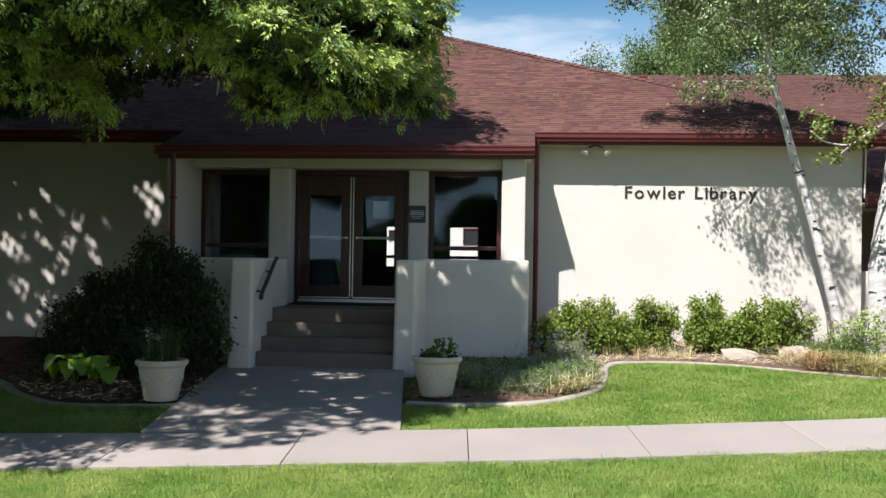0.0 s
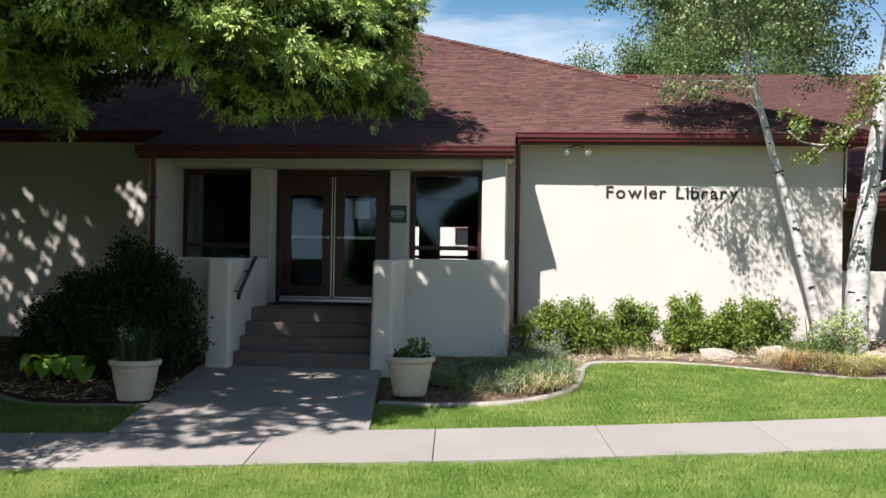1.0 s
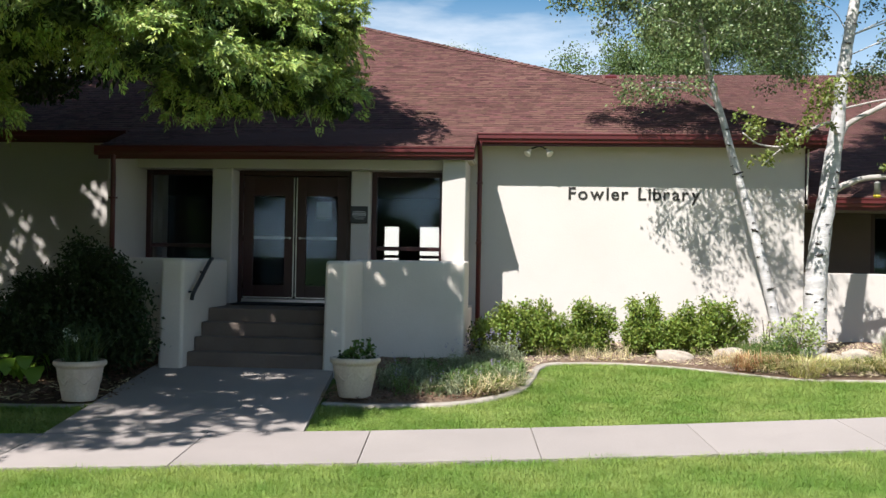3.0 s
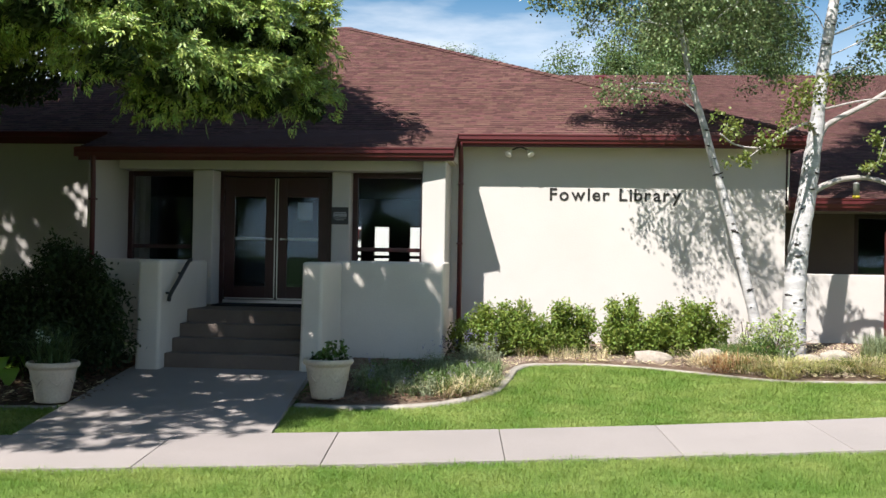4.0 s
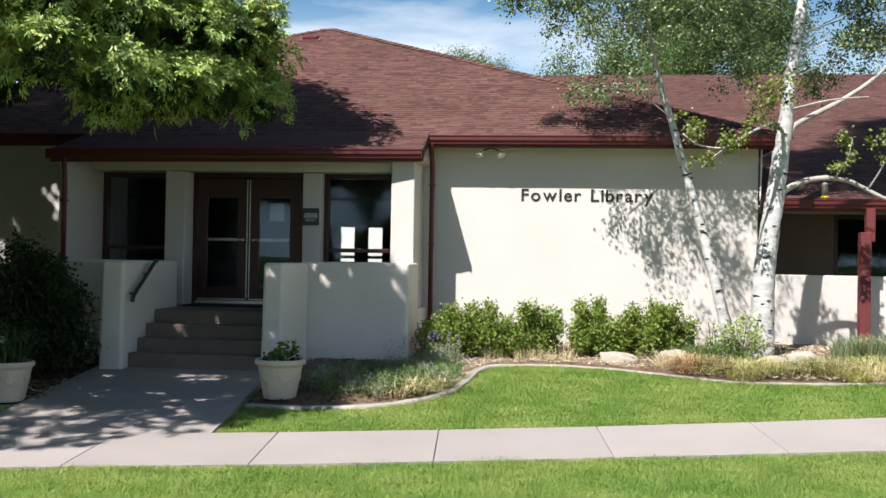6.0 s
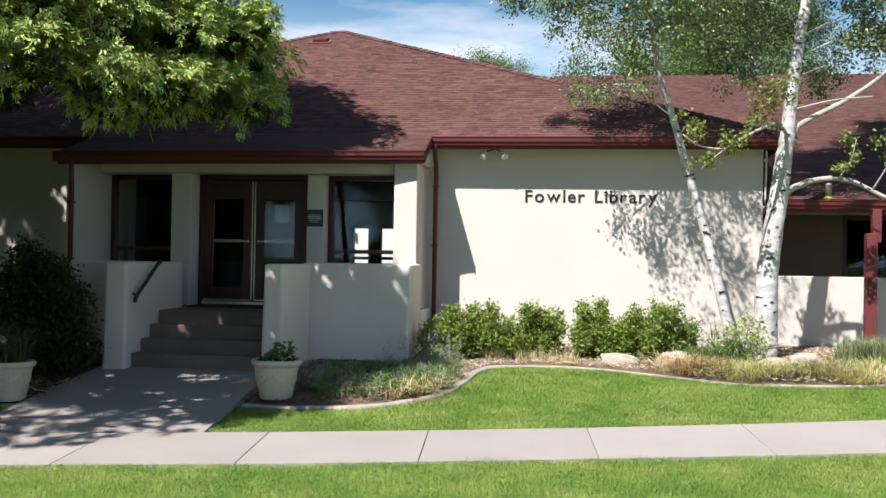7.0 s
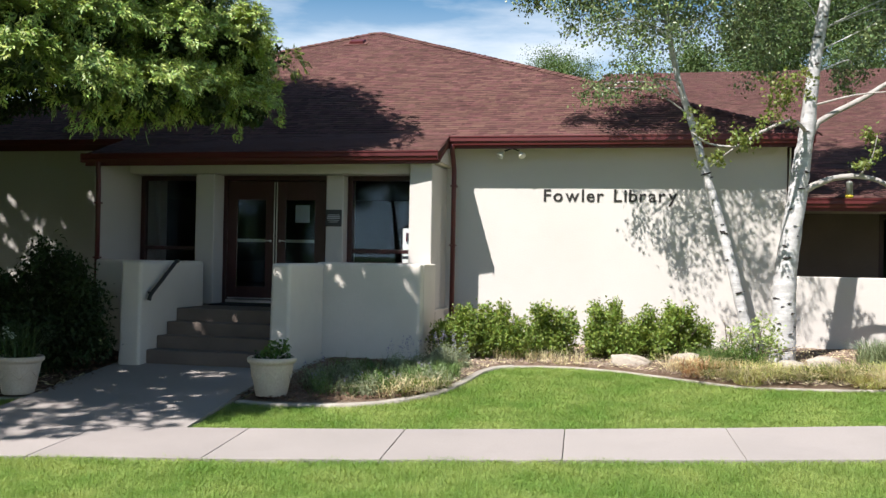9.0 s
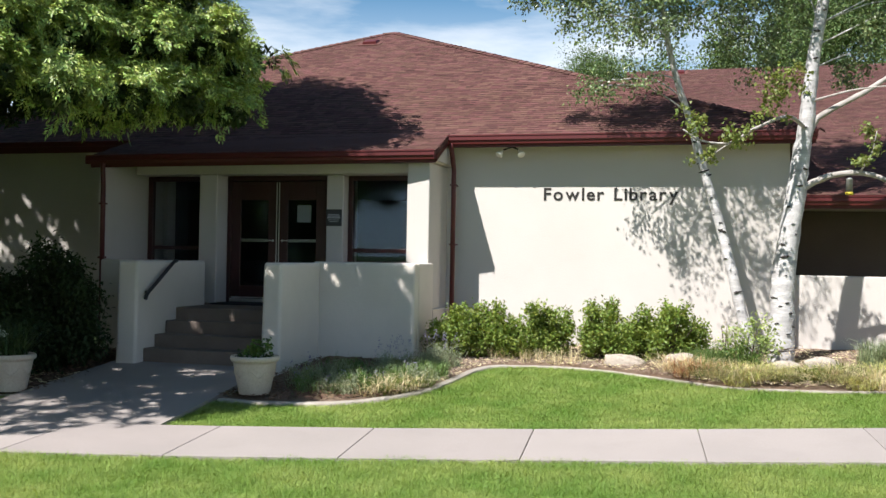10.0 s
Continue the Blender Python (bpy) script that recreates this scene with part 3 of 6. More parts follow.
def leaf(x0, x1, hinge_left, notice):
    z0, z1 = FLOOR + 0.085, 3.205
    bm = bmesh.new()
    st = 0.17
    y0, y1 = DOOR_Y - 0.022, DOOR_Y + 0.022
    box(bm, x0, x0 + st, y0, y1, z0, z1, 0.004)
    box(bm, x1 - st, x1, y0, y1, z0, z1, 0.004)
    box(bm, x0 + st, x1 - st, y0 + 0.001, y1 - 0.001, z0, z0 + 0.22, 0.004)
    box(bm, x0 + st, x1 - st, y0 + 0.001, y1 - 0.001, z1 - 0.33, z1, 0.004)
    d = part("door_leaf", bm, DOOR_RED, entry, "dark red glazed door leaf")
    p = part("pane", one_box(x0 + st + 0.001, x1 - st - 0.001, DOOR_Y, DOOR_Y + 0.008, z0 + 0.221, z1 - 0.331), GLASS, d)
    p.visible_shadow = False
    part("push_bar", one_box(x0 + st - 0.05, x1 - st + 0.05, DOOR_Y + 0.035, DOOR_Y + 0.075, 2.14, 2.195, 0.01), SILVER, d, "pale metal push bar")
    part("kick_strip", one_box(x0 + 0.01, x1 - 0.01, y0 - 0.006, y0 - 0.001, z0 + 0.0, z0 + 0.022), SILVER, d, "silver door sweep")
    inner = x1 if hinge_left else x0
    s = -1 if hinge_left else 1
    part("edge_strip", one_box(min(inner, inner + s * 0.018), max(inner, inner + s * 0.018), y0 - 0.006, y0 - 0.001, z0 + 0.03, z1 - 0.02), SILVER, d, "silver meeting edge")
    bm = bmesh.new()
    hx = inner + s * 0.075
    lathe(bm, [(0.022, 0), (0.022, 0.008), (0.010, 0.01), (0.010, 0.05)], 16)
    bmesh.ops.rotate(bm, verts=bm.verts, cent=(0, 0, 0), matrix=Matrix.Rotation(radians(90), 3, "X"))
    bmesh.ops.translate(bm, verts=bm.verts, vec=(hx, y0 - 0.001, 2.165))
    tube(bm, [(hx, y0 - 0.045, 2.165), (hx + s * 0.05, y0 - 0.05, 2.167), (hx + s * 0.12, y0 - 0.045, 2.163)], [0.011, 0.010, 0.008], 10)
    part("door_handle", bm, SILVER, d, "chrome lever handle")
    for hz_ in (1.35, 2.15, 2.95):
        hxx = x0 - 0.004 if hinge_left else x1 + 0.004
        bm = bmesh.new()
        tube(bm, [(hxx, y0 - 0.008, hz_ - 0.05), (hxx, y0 - 0.008, hz_ + 0.05)], [0.009, 0.009], 8)
        part("hinge", bm, DOOR_RED, d)
    if notice:
        part("notice", one_box(x0 + 0.34, x0 + 0.60, DOOR_Y + 0.010, DOOR_Y + 0.012, 2.49, 2.79), PAPER, d, "paper notice behind the glass")


leaf(-4.068, MIDX - 0.014, True, False)
leaf(MIDX + 0.014, -2.288, False, True)

# ---------------------------------------------------------------- roofs
EAVE_Y, EAVE_Z, PITCH = 16.46, 3.982, 0.512
PEAK = (-3.36, 22.9, EAVE_Z + PITCH * (22.9 - EAVE_Y))
RIGHT, LEFT = 5.72, -12.7


def roof_piece(name, top, label, thick=0.10):
    return tagged(part(name, slab(bmesh.new(), top, thick), SHINGLE), label, "roof", kind="structure")


back = 29.7
main_roof = roof_piece("roof_front", [(LEFT, EAVE_Y, EAVE_Z), (RIGHT, EAVE_Y, EAVE_Z), PEAK], "brown-red asphalt shingle hip roof")
roof_piece("roof_right", [(RIGHT, EAVE_Y + 0.004, EAVE_Z), (RIGHT, back, EAVE_Z), (PEAK[0] + 0.004, PEAK[1] + 0.01, PEAK[2])], "brown-red shingle side slope of the hip roof")
roof_piece("roof_left", [(LEFT, back, EAVE_Z), (LEFT, EAVE_Y + 0.004, EAVE_Z), (PEAK[0] - 0.004, PEAK[1] + 0.01, PEAK[2])], "brown-red shingle side slope of the hip roof")
roof_piece("roof_rear", [(RIGHT, back + 0.004, EAVE_Z), (LEFT, back + 0.004, EAVE_Z), (PEAK[0], PEAK[1] + 0.02, PEAK[2])], "brown-red shingle rear slope of the hip roof")
P_Y, P_Z, P_S = 14.93, 3.54, 0.311
P_DY, P_DZ = 0.73, 0.105  # the porch eave runs askew, back and up towards its sunny end
porch_roof = roof_piece("roof_porch", [(-6.05, P_Y, P_Z), (-0.13, P_Y + P_DY, P_Z + P_DZ), (-0.13, 16.6, 4.06), (-6.05, 16.6, 4.06)],
                        "brown-red shingle porch roof in tree shade", 0.09)
W_Y, W_Z, W_S = 16.80, 3.00, (7.40 - 3.00) / (29.7 - 16.80)
wing_roof = roof_piece("roof_wing", [(5.40, W_Y, W_Z), (20.0, W_Y, W_Z), (20.0, 29.7, 7.40), (5.40, 29.7, 7.40)], "brown-red shingle roof of the side wing")
roof_piece("roof_wing_inner", [(1.5, 24.5, W_Z + W_S * (24.5 - W_Y)), (5.397, 24.5, W_Z + W_S * (24.5 - W_Y)), (5.397, 29.7, 7.40), (1.5, 29.7, 7.40)], "brown-red shingle roof behind the hip")
roof_piece("roof_wing_rear", [(1.5, 29.704, 7.40), (20.0, 29.704, 7.40), (20.0, 41.0, 3.6), (1.5, 41.0, 3.6)], "rear slope of the wing roof")

# soffits
tagged(part("soffit", one_box(-0.16, 5.66, 16.53, 16.897, 3.83, 3.86), SOFFIT), "cream painted eave soffit", "soffit", kind="structure")
tagged(part("soffit", one_box(-12.6, -6.2, 16.53, 16.897, 3.83, 3.86), SOFFIT), "cream painted eave soffit", "soffit", kind="structure")
tagged(part("porch_ceiling", slab(bmesh.new(), [(-6.1, 15.0, 3.46), (-0.20, 15.73, 3.50), (-0.20, 16.897, 3.50), (-6.1, 16.897, 3.50)], 0.025), SOFFIT), "cream painted porch ceiling", "ceiling", kind="structure")
bm = bmesh.new()
prism(bm, [(15.70, 3.47), (16.46, 3.85), (16.46, 3.97), (15.70, 3.62)], -0.165, -0.132)
tagged(part("rake_board", bm, MAROON), "dark red rake board of the porch roof", "trim", kind="structure")
bm = bmesh.new()
prism(bm, [(15.74, 3.50), (16.897, 3.50), (16.897, 4.0), (16.46, 3.94), (15.74, 3.62)], -0.22, -0.168)
tagged(part("porch_gable", bm, STUCCO), "cream stucco gable of the porch", "wall", kind="structure")


def gutter(x0, x1, y, z_top, label, dy=0.0, dz=0.0):
    """A stepped metal gutter with an open trough, its front at y."""
    g = thing("gutter", label, "gutter", ((x0 + x1) / 2, y, z_top), kind="structure")

    def askew(bm):
        for v in bm.verts:
            k = (v.co.x - x0) / (x1 - x0)
            v.co.y += dy * k
            v.co.z += dz * k
        return bm

    bm = bmesh.new()
    prof = [(y + 0.13, z_top - 0.02), (y + 0.13, z_top - 0.125), (y + 0.045, z_top - 0.15), (y + 0.035, z_top - 0.10), (y + 0.012, z_top - 0.085), (y + 0.012, z_top - 0.03),
            (y, z_top - 0.02), (y, z_top), (y + 0.016, z_top), (y + 0.016, z_top - 0.025), (y + 0.03, z_top - 0.035), (y + 0.03, z_top - 0.08), (y + 0.06, z_top - 0.13),
            (y + 0.115, z_top - 0.13), (y + 0.115, z_top - 0.02)]
    prism(bm, prof, x0, x1)
    part("trough", askew(bm), MAROON, g)
    part("fascia", askew(one_box(x0 + 0.01, x1 - 0.01, y + 0.132, y + 0.158, z_top - 0.20, z_top - 0.005)), MAROON, g)
    for e, s in ((x0, -1), (x1, 1)):
        part("end_cap", askew(one_box(min(e, e + s * 0.006), max(e, e + s * 0.006), y + 0.005, y + 0.13, z_top - 0.148, z_top - 0.004)), MAROON, g)
    return g


gutter(-0.21, 5.70, 16.36, 3.977, "dark red metal gutter on the cream wall's eave")
gutter(-12.6, -6.21, 16.36, 3.977, "dark red metal gutter in tree shade")
gutter(-6.07, -0.14, 14.83, 3.55, "dark red metal gutter along the porch eave", P_DY, P_DZ)
gutter(5.36, 20.0, 16.66, 2.985, "dark red metal gutter of the side wing")


def downspout(x, y_top, z_top, y_wall, z_base, label, mat=MAROON, r=0.042):
    d = thing("downspout", label, "downspout", (x, y_wall, z_base), kind="structure")
    bm = bmesh.new()
    w, dp = r, r * 0.8
    pts = spline([(x, y_top, z_top), (x, y_top, z_top - 0.09), (x, (y_top + y_wall) / 2, z_top - 0.24), (x, y_wall, z_top - 0.42), (x, y_wall, z_top - 0.6)], 5) + [Vector((x, y_wall, z_base))]
    tube(bm, pts, r, 10)
    part("pipe", bm, mat, d, "", True)
    for z in (z_top - 0.7, (z_top + z_base) / 2, z_base + 0.35):
        part("strap", one_box(x - w - 0.012, x + w + 0.012, y_wall - dp - 0.016, y_wall + dp + 0.02, z, z + 0.03, 0.004), mat, d)
        if y_wall > 16:
            part("bracket", one_box(x - 0.012, x + 0.012, y_wall + dp + 0.021, 16.899, z + 0.004, z + 0.026), mat, d)
    return d


downspout(-0.09, 16.44, 3.84, 16.62, 0.42, "dark red downspout at the corner of the cream wall")
downspout(-5.80, 14.93, 3.42, 14.955, 0.20, "dark downspout at the shaded porch corner")

# ---------------------------------------------------------------- side wing
wall("wing_low_wall", one_box(5.343, 20.0, 17.25, 17.45, 0.0, 1.735, 0.02), "low cream stucco wall of the side porch")
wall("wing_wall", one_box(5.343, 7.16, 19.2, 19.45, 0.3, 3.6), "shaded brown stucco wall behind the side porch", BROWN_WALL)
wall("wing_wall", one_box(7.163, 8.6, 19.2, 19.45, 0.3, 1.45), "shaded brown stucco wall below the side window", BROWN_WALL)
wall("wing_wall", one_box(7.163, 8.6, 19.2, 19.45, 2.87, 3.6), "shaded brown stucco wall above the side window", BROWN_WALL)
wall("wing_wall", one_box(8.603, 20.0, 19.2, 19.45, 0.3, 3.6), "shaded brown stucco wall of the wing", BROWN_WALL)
# added dark wall that closes the view through the side window
wall("wing_inner_wall", one_box(5.4, 19.7, 21.6, 21.8, 0.3, 3.9), "added inner wall of the wing, coloured dark for dimness", INSIDE)
window("window_3", 7.163, 8.6, 1.453, 2.867, 19.28, "dark framed window under the side porch")
tagged(part("floor", one_box(5.343, 20.0, 17.453, 28.0, 0.3, 0.62), STEP), "concrete floor of the side porch", "floor", kind="structure")
tagged(part("wing_ceiling", one_box(5.343, 20.0, 16.85, 19.19, 2.86, 2.88), SOFFIT), "painted ceiling of the side porch", "ceiling", kind="structure")
post = thing("porch_post", "weathered dark red wooden porch post", "post", (7.02, 16.72, 0.3))
bm = one_box(6.93, 7.10, 16.66, 16.83, 0.25, 2.45, 0.012)
for v in bm.verts:
    v.co.x += 0.01 * noise.noise(v.co * 2.5)
part("shaft", bm, POST_RED, post)
part("bracket", one_box(7.02, 7.16, 16.675, 16.815, 2.30, 2.84, 0.012), POST_RED, post)
wall("wing_end_wall", one_box(19.8, 20.0, 17.46, 29.0, 0.3, 3.6), "cream stucco end wall of the wing")

# ---------------------------------------------------------------- fixtures on the front
def letter_mesh(ch):
    cu = bpy.data.curves.new("letter", "FONT")
    cu.body, cu.size, cu.extrude, cu.bevel_depth, cu.offset = ch, 1.0, 0.016, 0.002, 0.013
    tmp = new("letter", cu)
    me = bpy.data.meshes.new_from_object(tmp.evaluated_get(bpy.context.evaluated_depsgraph_get()))
    bpy.data.objects.remove(tmp)
    bpy.data.curves.remove(cu)
    return me


def sign_words():
    sign = thing("wall_sign", "dark raised metal letters on the cream wall", "sign", (2.5, 16.88, 2.89))
    meshes = {c: letter_mesh(c) for c in "FowlerLibay"}
    cap = max(v.co.y for v in meshes["F"].vertices)
    k = 0.205 / cap
    for word, x0, x1 in (("Fowler", 1.40, 2.41), ("Library", 2.575, 3.61)):
        widths = [(min(v.co.x for v in meshes[c].vertices), max(v.co.x for v in meshes[c].vertices)) for c in word]
        total = sum(b - a for a, b in widths) * k
        stretch = 1.05
        gap = (x1 - x0 - total * stretch) / (len(word) - 1)
        x = x0
        for c, (a, b) in zip(word, widths):
            me = meshes[c].copy()
            me.name = "letter"
            me.materials.clear()
            me.materials.append(LETTER)
            me.transform(Matrix.Translation((x - a * k * stretch + 0.015, 16.894, 2.92)) @ Matrix.Rotation(radians(90), 4, "X") @ Matrix.Diagonal((k * stretch, k, k, 1)))
            part("letter", me, LETTER, sign)
            x += (b - a) * k * stretch + gap
    for me in meshes.values():
        bpy.data.meshes.remove(me)


sign_words()

plaque = thing("plaque", "dark plaque with pale lettering on the pillar", "plaque", (-2.05, 16.11, 2.4))
part("plate", one_box(-2.20, -1.915, 16.098, 16.117, 2.425, 2.71, 0.004), PLAQUE, plaque)
for k, (w, h) in enumerate(((0.20, 0.012), (0.225, 0.018), (0.235, 0.018), (0.20, 0.010), (0.15, 0.010))):
    z = 2.615 - 0.030 * k
    part("text_bar", one_box(-2.057 - w / 2, -2.057 + w / 2, 16.093, 16.0975, z, z + h), PLAQUE_TEXT, plaque)

flood = thing("floodlight", "twin white floodlight under the eave", "lamp", (0.90, 16.65, 3.829))
part("base_box", one_box(0.83, 0.97, 16.58, 16.72, 3.787, 3.829, 0.012), BLACK_METAL, flood)
for fx, tilt in ((0.76, -28), (1.03, 28)):
    bm = lathe(bmesh.new(), [(0.02, 0.0), (0.024, -0.035), (0.035, -0.055), (0.060, -0.105), (0.064, -0.125), (0.055, -0.133)], 20)
    m3 = Matrix.Translation((fx, 16.63, 3.74)) @ Matrix.Rotation(radians(-38), 4, "X") @ Matrix.Rotation(radians(-tilt), 4, "Y")
    bmesh.ops.transform(bm, matrix=m3, verts=bm.verts)
    part("lamp_head", bm, WHITE, flood, "white reflector lamp", True)
    part("arm", tube(bmesh.new(), [(0.90, 16.65, 3.795), ((0.90 + fx) / 2, 16.64, 3.77), (fx, 16.63, 3.745)], [0.012, 0.012, 0.014], 8), BLACK_METAL, flood)

rail = thing("handrail", "dark metal handrail on the stair wall", "handrail", (-3.93, 13.7, 1.3))
pts = spline([(-3.93, 13.35, 1.225), (-3.93, 13.41, 1.315), (-3.93, 13.7, 1.50), (-3.93, 14.12, 1.77), (-3.93, 14.22, 1.80)], 5)
part("bar", tube(bmesh.new(), pts, 0.029, 12), BLACK_METAL, rail, "", True)
for yy in (13.50, 13.98):
    zz = 1.235 + (yy - 13.2) * 0.575 - 0.02
    part("bracket", tube(bmesh.new(), [(-4.035, yy, zz - 0.06), (-3.97, yy, zz - 0.055), (-3.93, yy, zz - 0.005)], [0.018, 0.010, 0.010], 8), BLACK_METAL, rail)

tagged(part("door_mat", one_box(-4.02, -2.30, 15.45, 16.16, FLOOR + 0.001, FLOOR + 0.024, 0.008), BLACK), "black rubber door mat on the landing", "door mat")

cond = thing("conduit", "thin white conduit down the wall corner", "conduit", (5.37, 16.86, 2.9))
part("tube", tube(bmesh.new(), [(5.385, 16.87, 3.80), (5.38, 16.87, 3.4), (5.37, 16.87, 2.95)], 0.014, 8), WHITE, cond)

for vx, vy, vz, lab in ((-3.62, 22.05, EAVE_Z + PITCH * (22.05 - EAVE_Y), "low dark red roof vent near the peak"), (2.98, 29.05, W_Z + W_S * (29.05 - W_Y) + 0.02, "low dark red roof vent at the ridge")):
    vent = thing("roof_vent", lab, "roof vent", (vx, vy, vz))
    bm = one_box(-0.19, 0.19, -0.15, 0.15, -0.05, 0.075, 0.015)
    for v in bm.verts:
        if v.co.z > 0:
            v.co.x *= 0.86
            v.co.y *= 0.9
    bmesh.ops.transform(bm, verts=bm.verts, matrix=Matrix.Translation((vx, vy, vz)) @ Matrix.Rotation(0.35, 4, "X"))
    part("hood", bm, MAROON, vent)
    bm = one_box(-0.26, 0.26, -0.22, 0.22, 0.0, 0.02)
    bmesh.ops.transform(bm, verts=bm.verts, matrix=Matrix.Translation((vx, vy, vz)) @ Matrix.Rotation(math.atan(0.44), 4, "X"))
    part("flange", bm, SHINGLE, vent)


# ---------------------------------------------------------------- plants
RNG = np.random.default_rng(7)


def clumps(lobes, per_area, rng, shell=0.72, jitter=0.16):
    """Centres of leaf clusters in lumpy shells round the lobes (x, y, z, rx, ry, rz), and the way out at each."""
    out, way = [], []
    for x, y, z, rx, ry, rz in lobes:
        area = 12.57 * ((rx * ry + ry * rz + rx * rz) / 3)
        n = max(6, int(area * per_area))
        d = unit(rng.normal(size=(n, 3)))
        lump = np.array([noise.noise(Vector(q * 2.3 + np.array([x, y, z]))) for q in d])
        r = rng.uniform(shell, 1.0, n) ** 0.6 * (1 + jitter * 1.6 * lump)
        inner = rng.random(n) < 0.14
        r[inner] *= rng.uniform(0.3, 0.8, inner.sum())
        out.append(np.array([x, y, z]) + d * r[:, None] * np.array([rx, ry, rz]))
        way.append(d)
    return np.concatenate(out), np.concatenate(way)


def cluster_leaves(name, centres, ways, per, size, mat, length, width, rng, droop=0.3, up=0.5, flat=0.6):
    n = len(centres)
    c = np.repeat(centres, per, axis=0)
    w = np.repeat(ways, per, axis=0)
    off = rng.normal(size=c.shape) * size
    off[:, 2] *= flat
    rad = np.linalg.norm(off[:, :2], axis=1)
    off[:, 2] -= droop * rad * 0.8
    return leaves(name, c + off, mat, length, width, rng, droop, up, w * 0.35 + unit(off) * 0.5)


def limbs(parent, trunk_pts, trunk_r, ends, mat, seed, thick=0.35, name="limb", arch=0.12):
    rnd = random.Random(seed)
    tp = spline(trunk_pts, 6)
    n = len(tp)
    radii = [trunk_r[0] + (trunk_r[1] - trunk_r[0]) * i / (n - 1) for i in range(n)]
    radii[0] *= 1.35
    part("trunk", tube(bmesh.new(), tp, radii, 16, 0.08, seed), mat, parent, "", True)
    for e in ends:
        e = Vector(e)
        cand = [i for i in range(n // 3, n) if tp[i].z < e.z - 0.1]
        i = max(cand) if cand else n // 3
        i = max(n // 3, i - rnd.randint(0, 3))
        a = tp[i]
        mid = a.lerp(e, 0.5) + Vector((rnd.uniform(-0.2, 0.2), rnd.uniform(-0.2, 0.2), arch * (e - a).length))
        q = spline([a, mid, e], 6)
        r0 = radii[i] * thick
        part(name, tube(bmesh.new(), q, [r0 + (0.012 - r0) * k / (len(q) - 1) for k in range(len(q))], 8, 0.06, seed), mat, parent, "", True)


# the big shade tree in front of the steps
ash = thing("shade_tree", "large ash tree with yellow-green drooping leaves", "tree", (-9.0, 5.6, gz(-9.0, 5.6)))
ASH_BRIM = [  # drooping outer boughs, the lower layer first
    (-2.42, 8.55, 3.66, 0.46, 0.45, 0.26), (-2.10, 9.15, 3.56, 0.50, 0.50, 0.28), (-1.72, 9.85, 3.62, 0.50, 0.50, 0.27), (-1.42, 10.55, 3.66, 0.42, 0.50, 0.26), (-1.25, 11.35, 3.62, 0.38, 0.45, 0.27),
    (-2.15, 10.55, 3.60, 0.55, 0.50, 0.26), (-1.9, 11.5, 3.72, 0.55, 0.55, 0.30),
    (-2.62, 8.75, 4.16, 0.52, 0.50, 0.29), (-2.15, 9.5, 4.24, 0.55, 0.55, 0.30), (-1.75, 10.25, 4.26, 0.50, 0.55, 0.30), (-1.40, 10.95, 4.36, 0.48, 0.50, 0.28), (-1.02, 10.85, 4.50, 0.26, 0.24, 0.13),
    (-1.50, 11.7, 4.20, 0.45, 0.50, 0.30), (-2.3, 10.9, 4.30, 0.60, 0.60, 0.32),
    (-3.23, 8.1, 3.98, 0.48, 0.48, 0.24), (-3.80, 8.15, 3.96, 0.42, 0.45, 0.24), (-4.30, 8.3, 4.10, 0.48, 0.48, 0.26), (-4.88, 8.3, 3.98, 0.46, 0.46, 0.28), (-5.15, 8.6, 3.66, 0.32, 0.36, 0.22),
    (-3.5, 8.0, 4.42, 0.60, 0.55, 0.28), (-4.5, 8.0, 4.52, 0.65, 0.60, 0.30), (-2.9, 8.5, 4.62, 0.55, 0.55, 0.28), (-2.3, 9.4, 4.78, 0.60, 0.60, 0.30), (-1.85, 10.3, 4.86, 0.55, 0.60, 0.30), (-1.90, 11.3, 4.92, 0.50, 0.60, 0.30),
    (-5.34, 9.3, 3.50, 0.40, 0.45, 0.24), (-5.02, 9.5, 3.42, 0.34, 0.38, 0.24), (-4.77, 9.5, 3.10, 0.22, 0.26, 0.26), (-5.9, 9.4, 3.55, 0.45, 0.5, 0.24), (-6.3, 10.0, 3.85, 0.6, 0.6, 0.3),
    (-5.6, 8.9, 4.1, 0.6, 0.6, 0.3), (-3.9, 9.2, 4.12, 0.55, 0.5, 0.26), (-4.6, 9.4, 3.96, 0.55, 0.5, 0.26), (-5.3, 9.9, 3.92, 0.6, 0.5, 0.28), (-6.2, 10.9, 4.0, 0.7, 0.6, 0.32), (-3.4, 9.4, 4.25, 0.5, 0.5, 0.26),
    (-4.3, 10.9, 4.50, 0.6, 0.5, 0.24), (-5.3, 11.4, 4.45, 0.7, 0.6, 0.26), (-3.4, 10.6, 4.48, 0.55, 0.5, 0.24), (-6.8, 11.8, 4.2, 0.7, 0.7, 0.4), (-3.3, 11.1, 3.62, 0.42, 0.45, 0.28), (-2.75, 11.2, 3.70, 0.45, 0.45, 0.28)]
ASH_BRIM = [(x - 0.28 * min(1.0, max(0.0, (x + 3.2) / 0.8)), y, z, a, b, h) for x, y, z, a, b, h in ASH_BRIM]
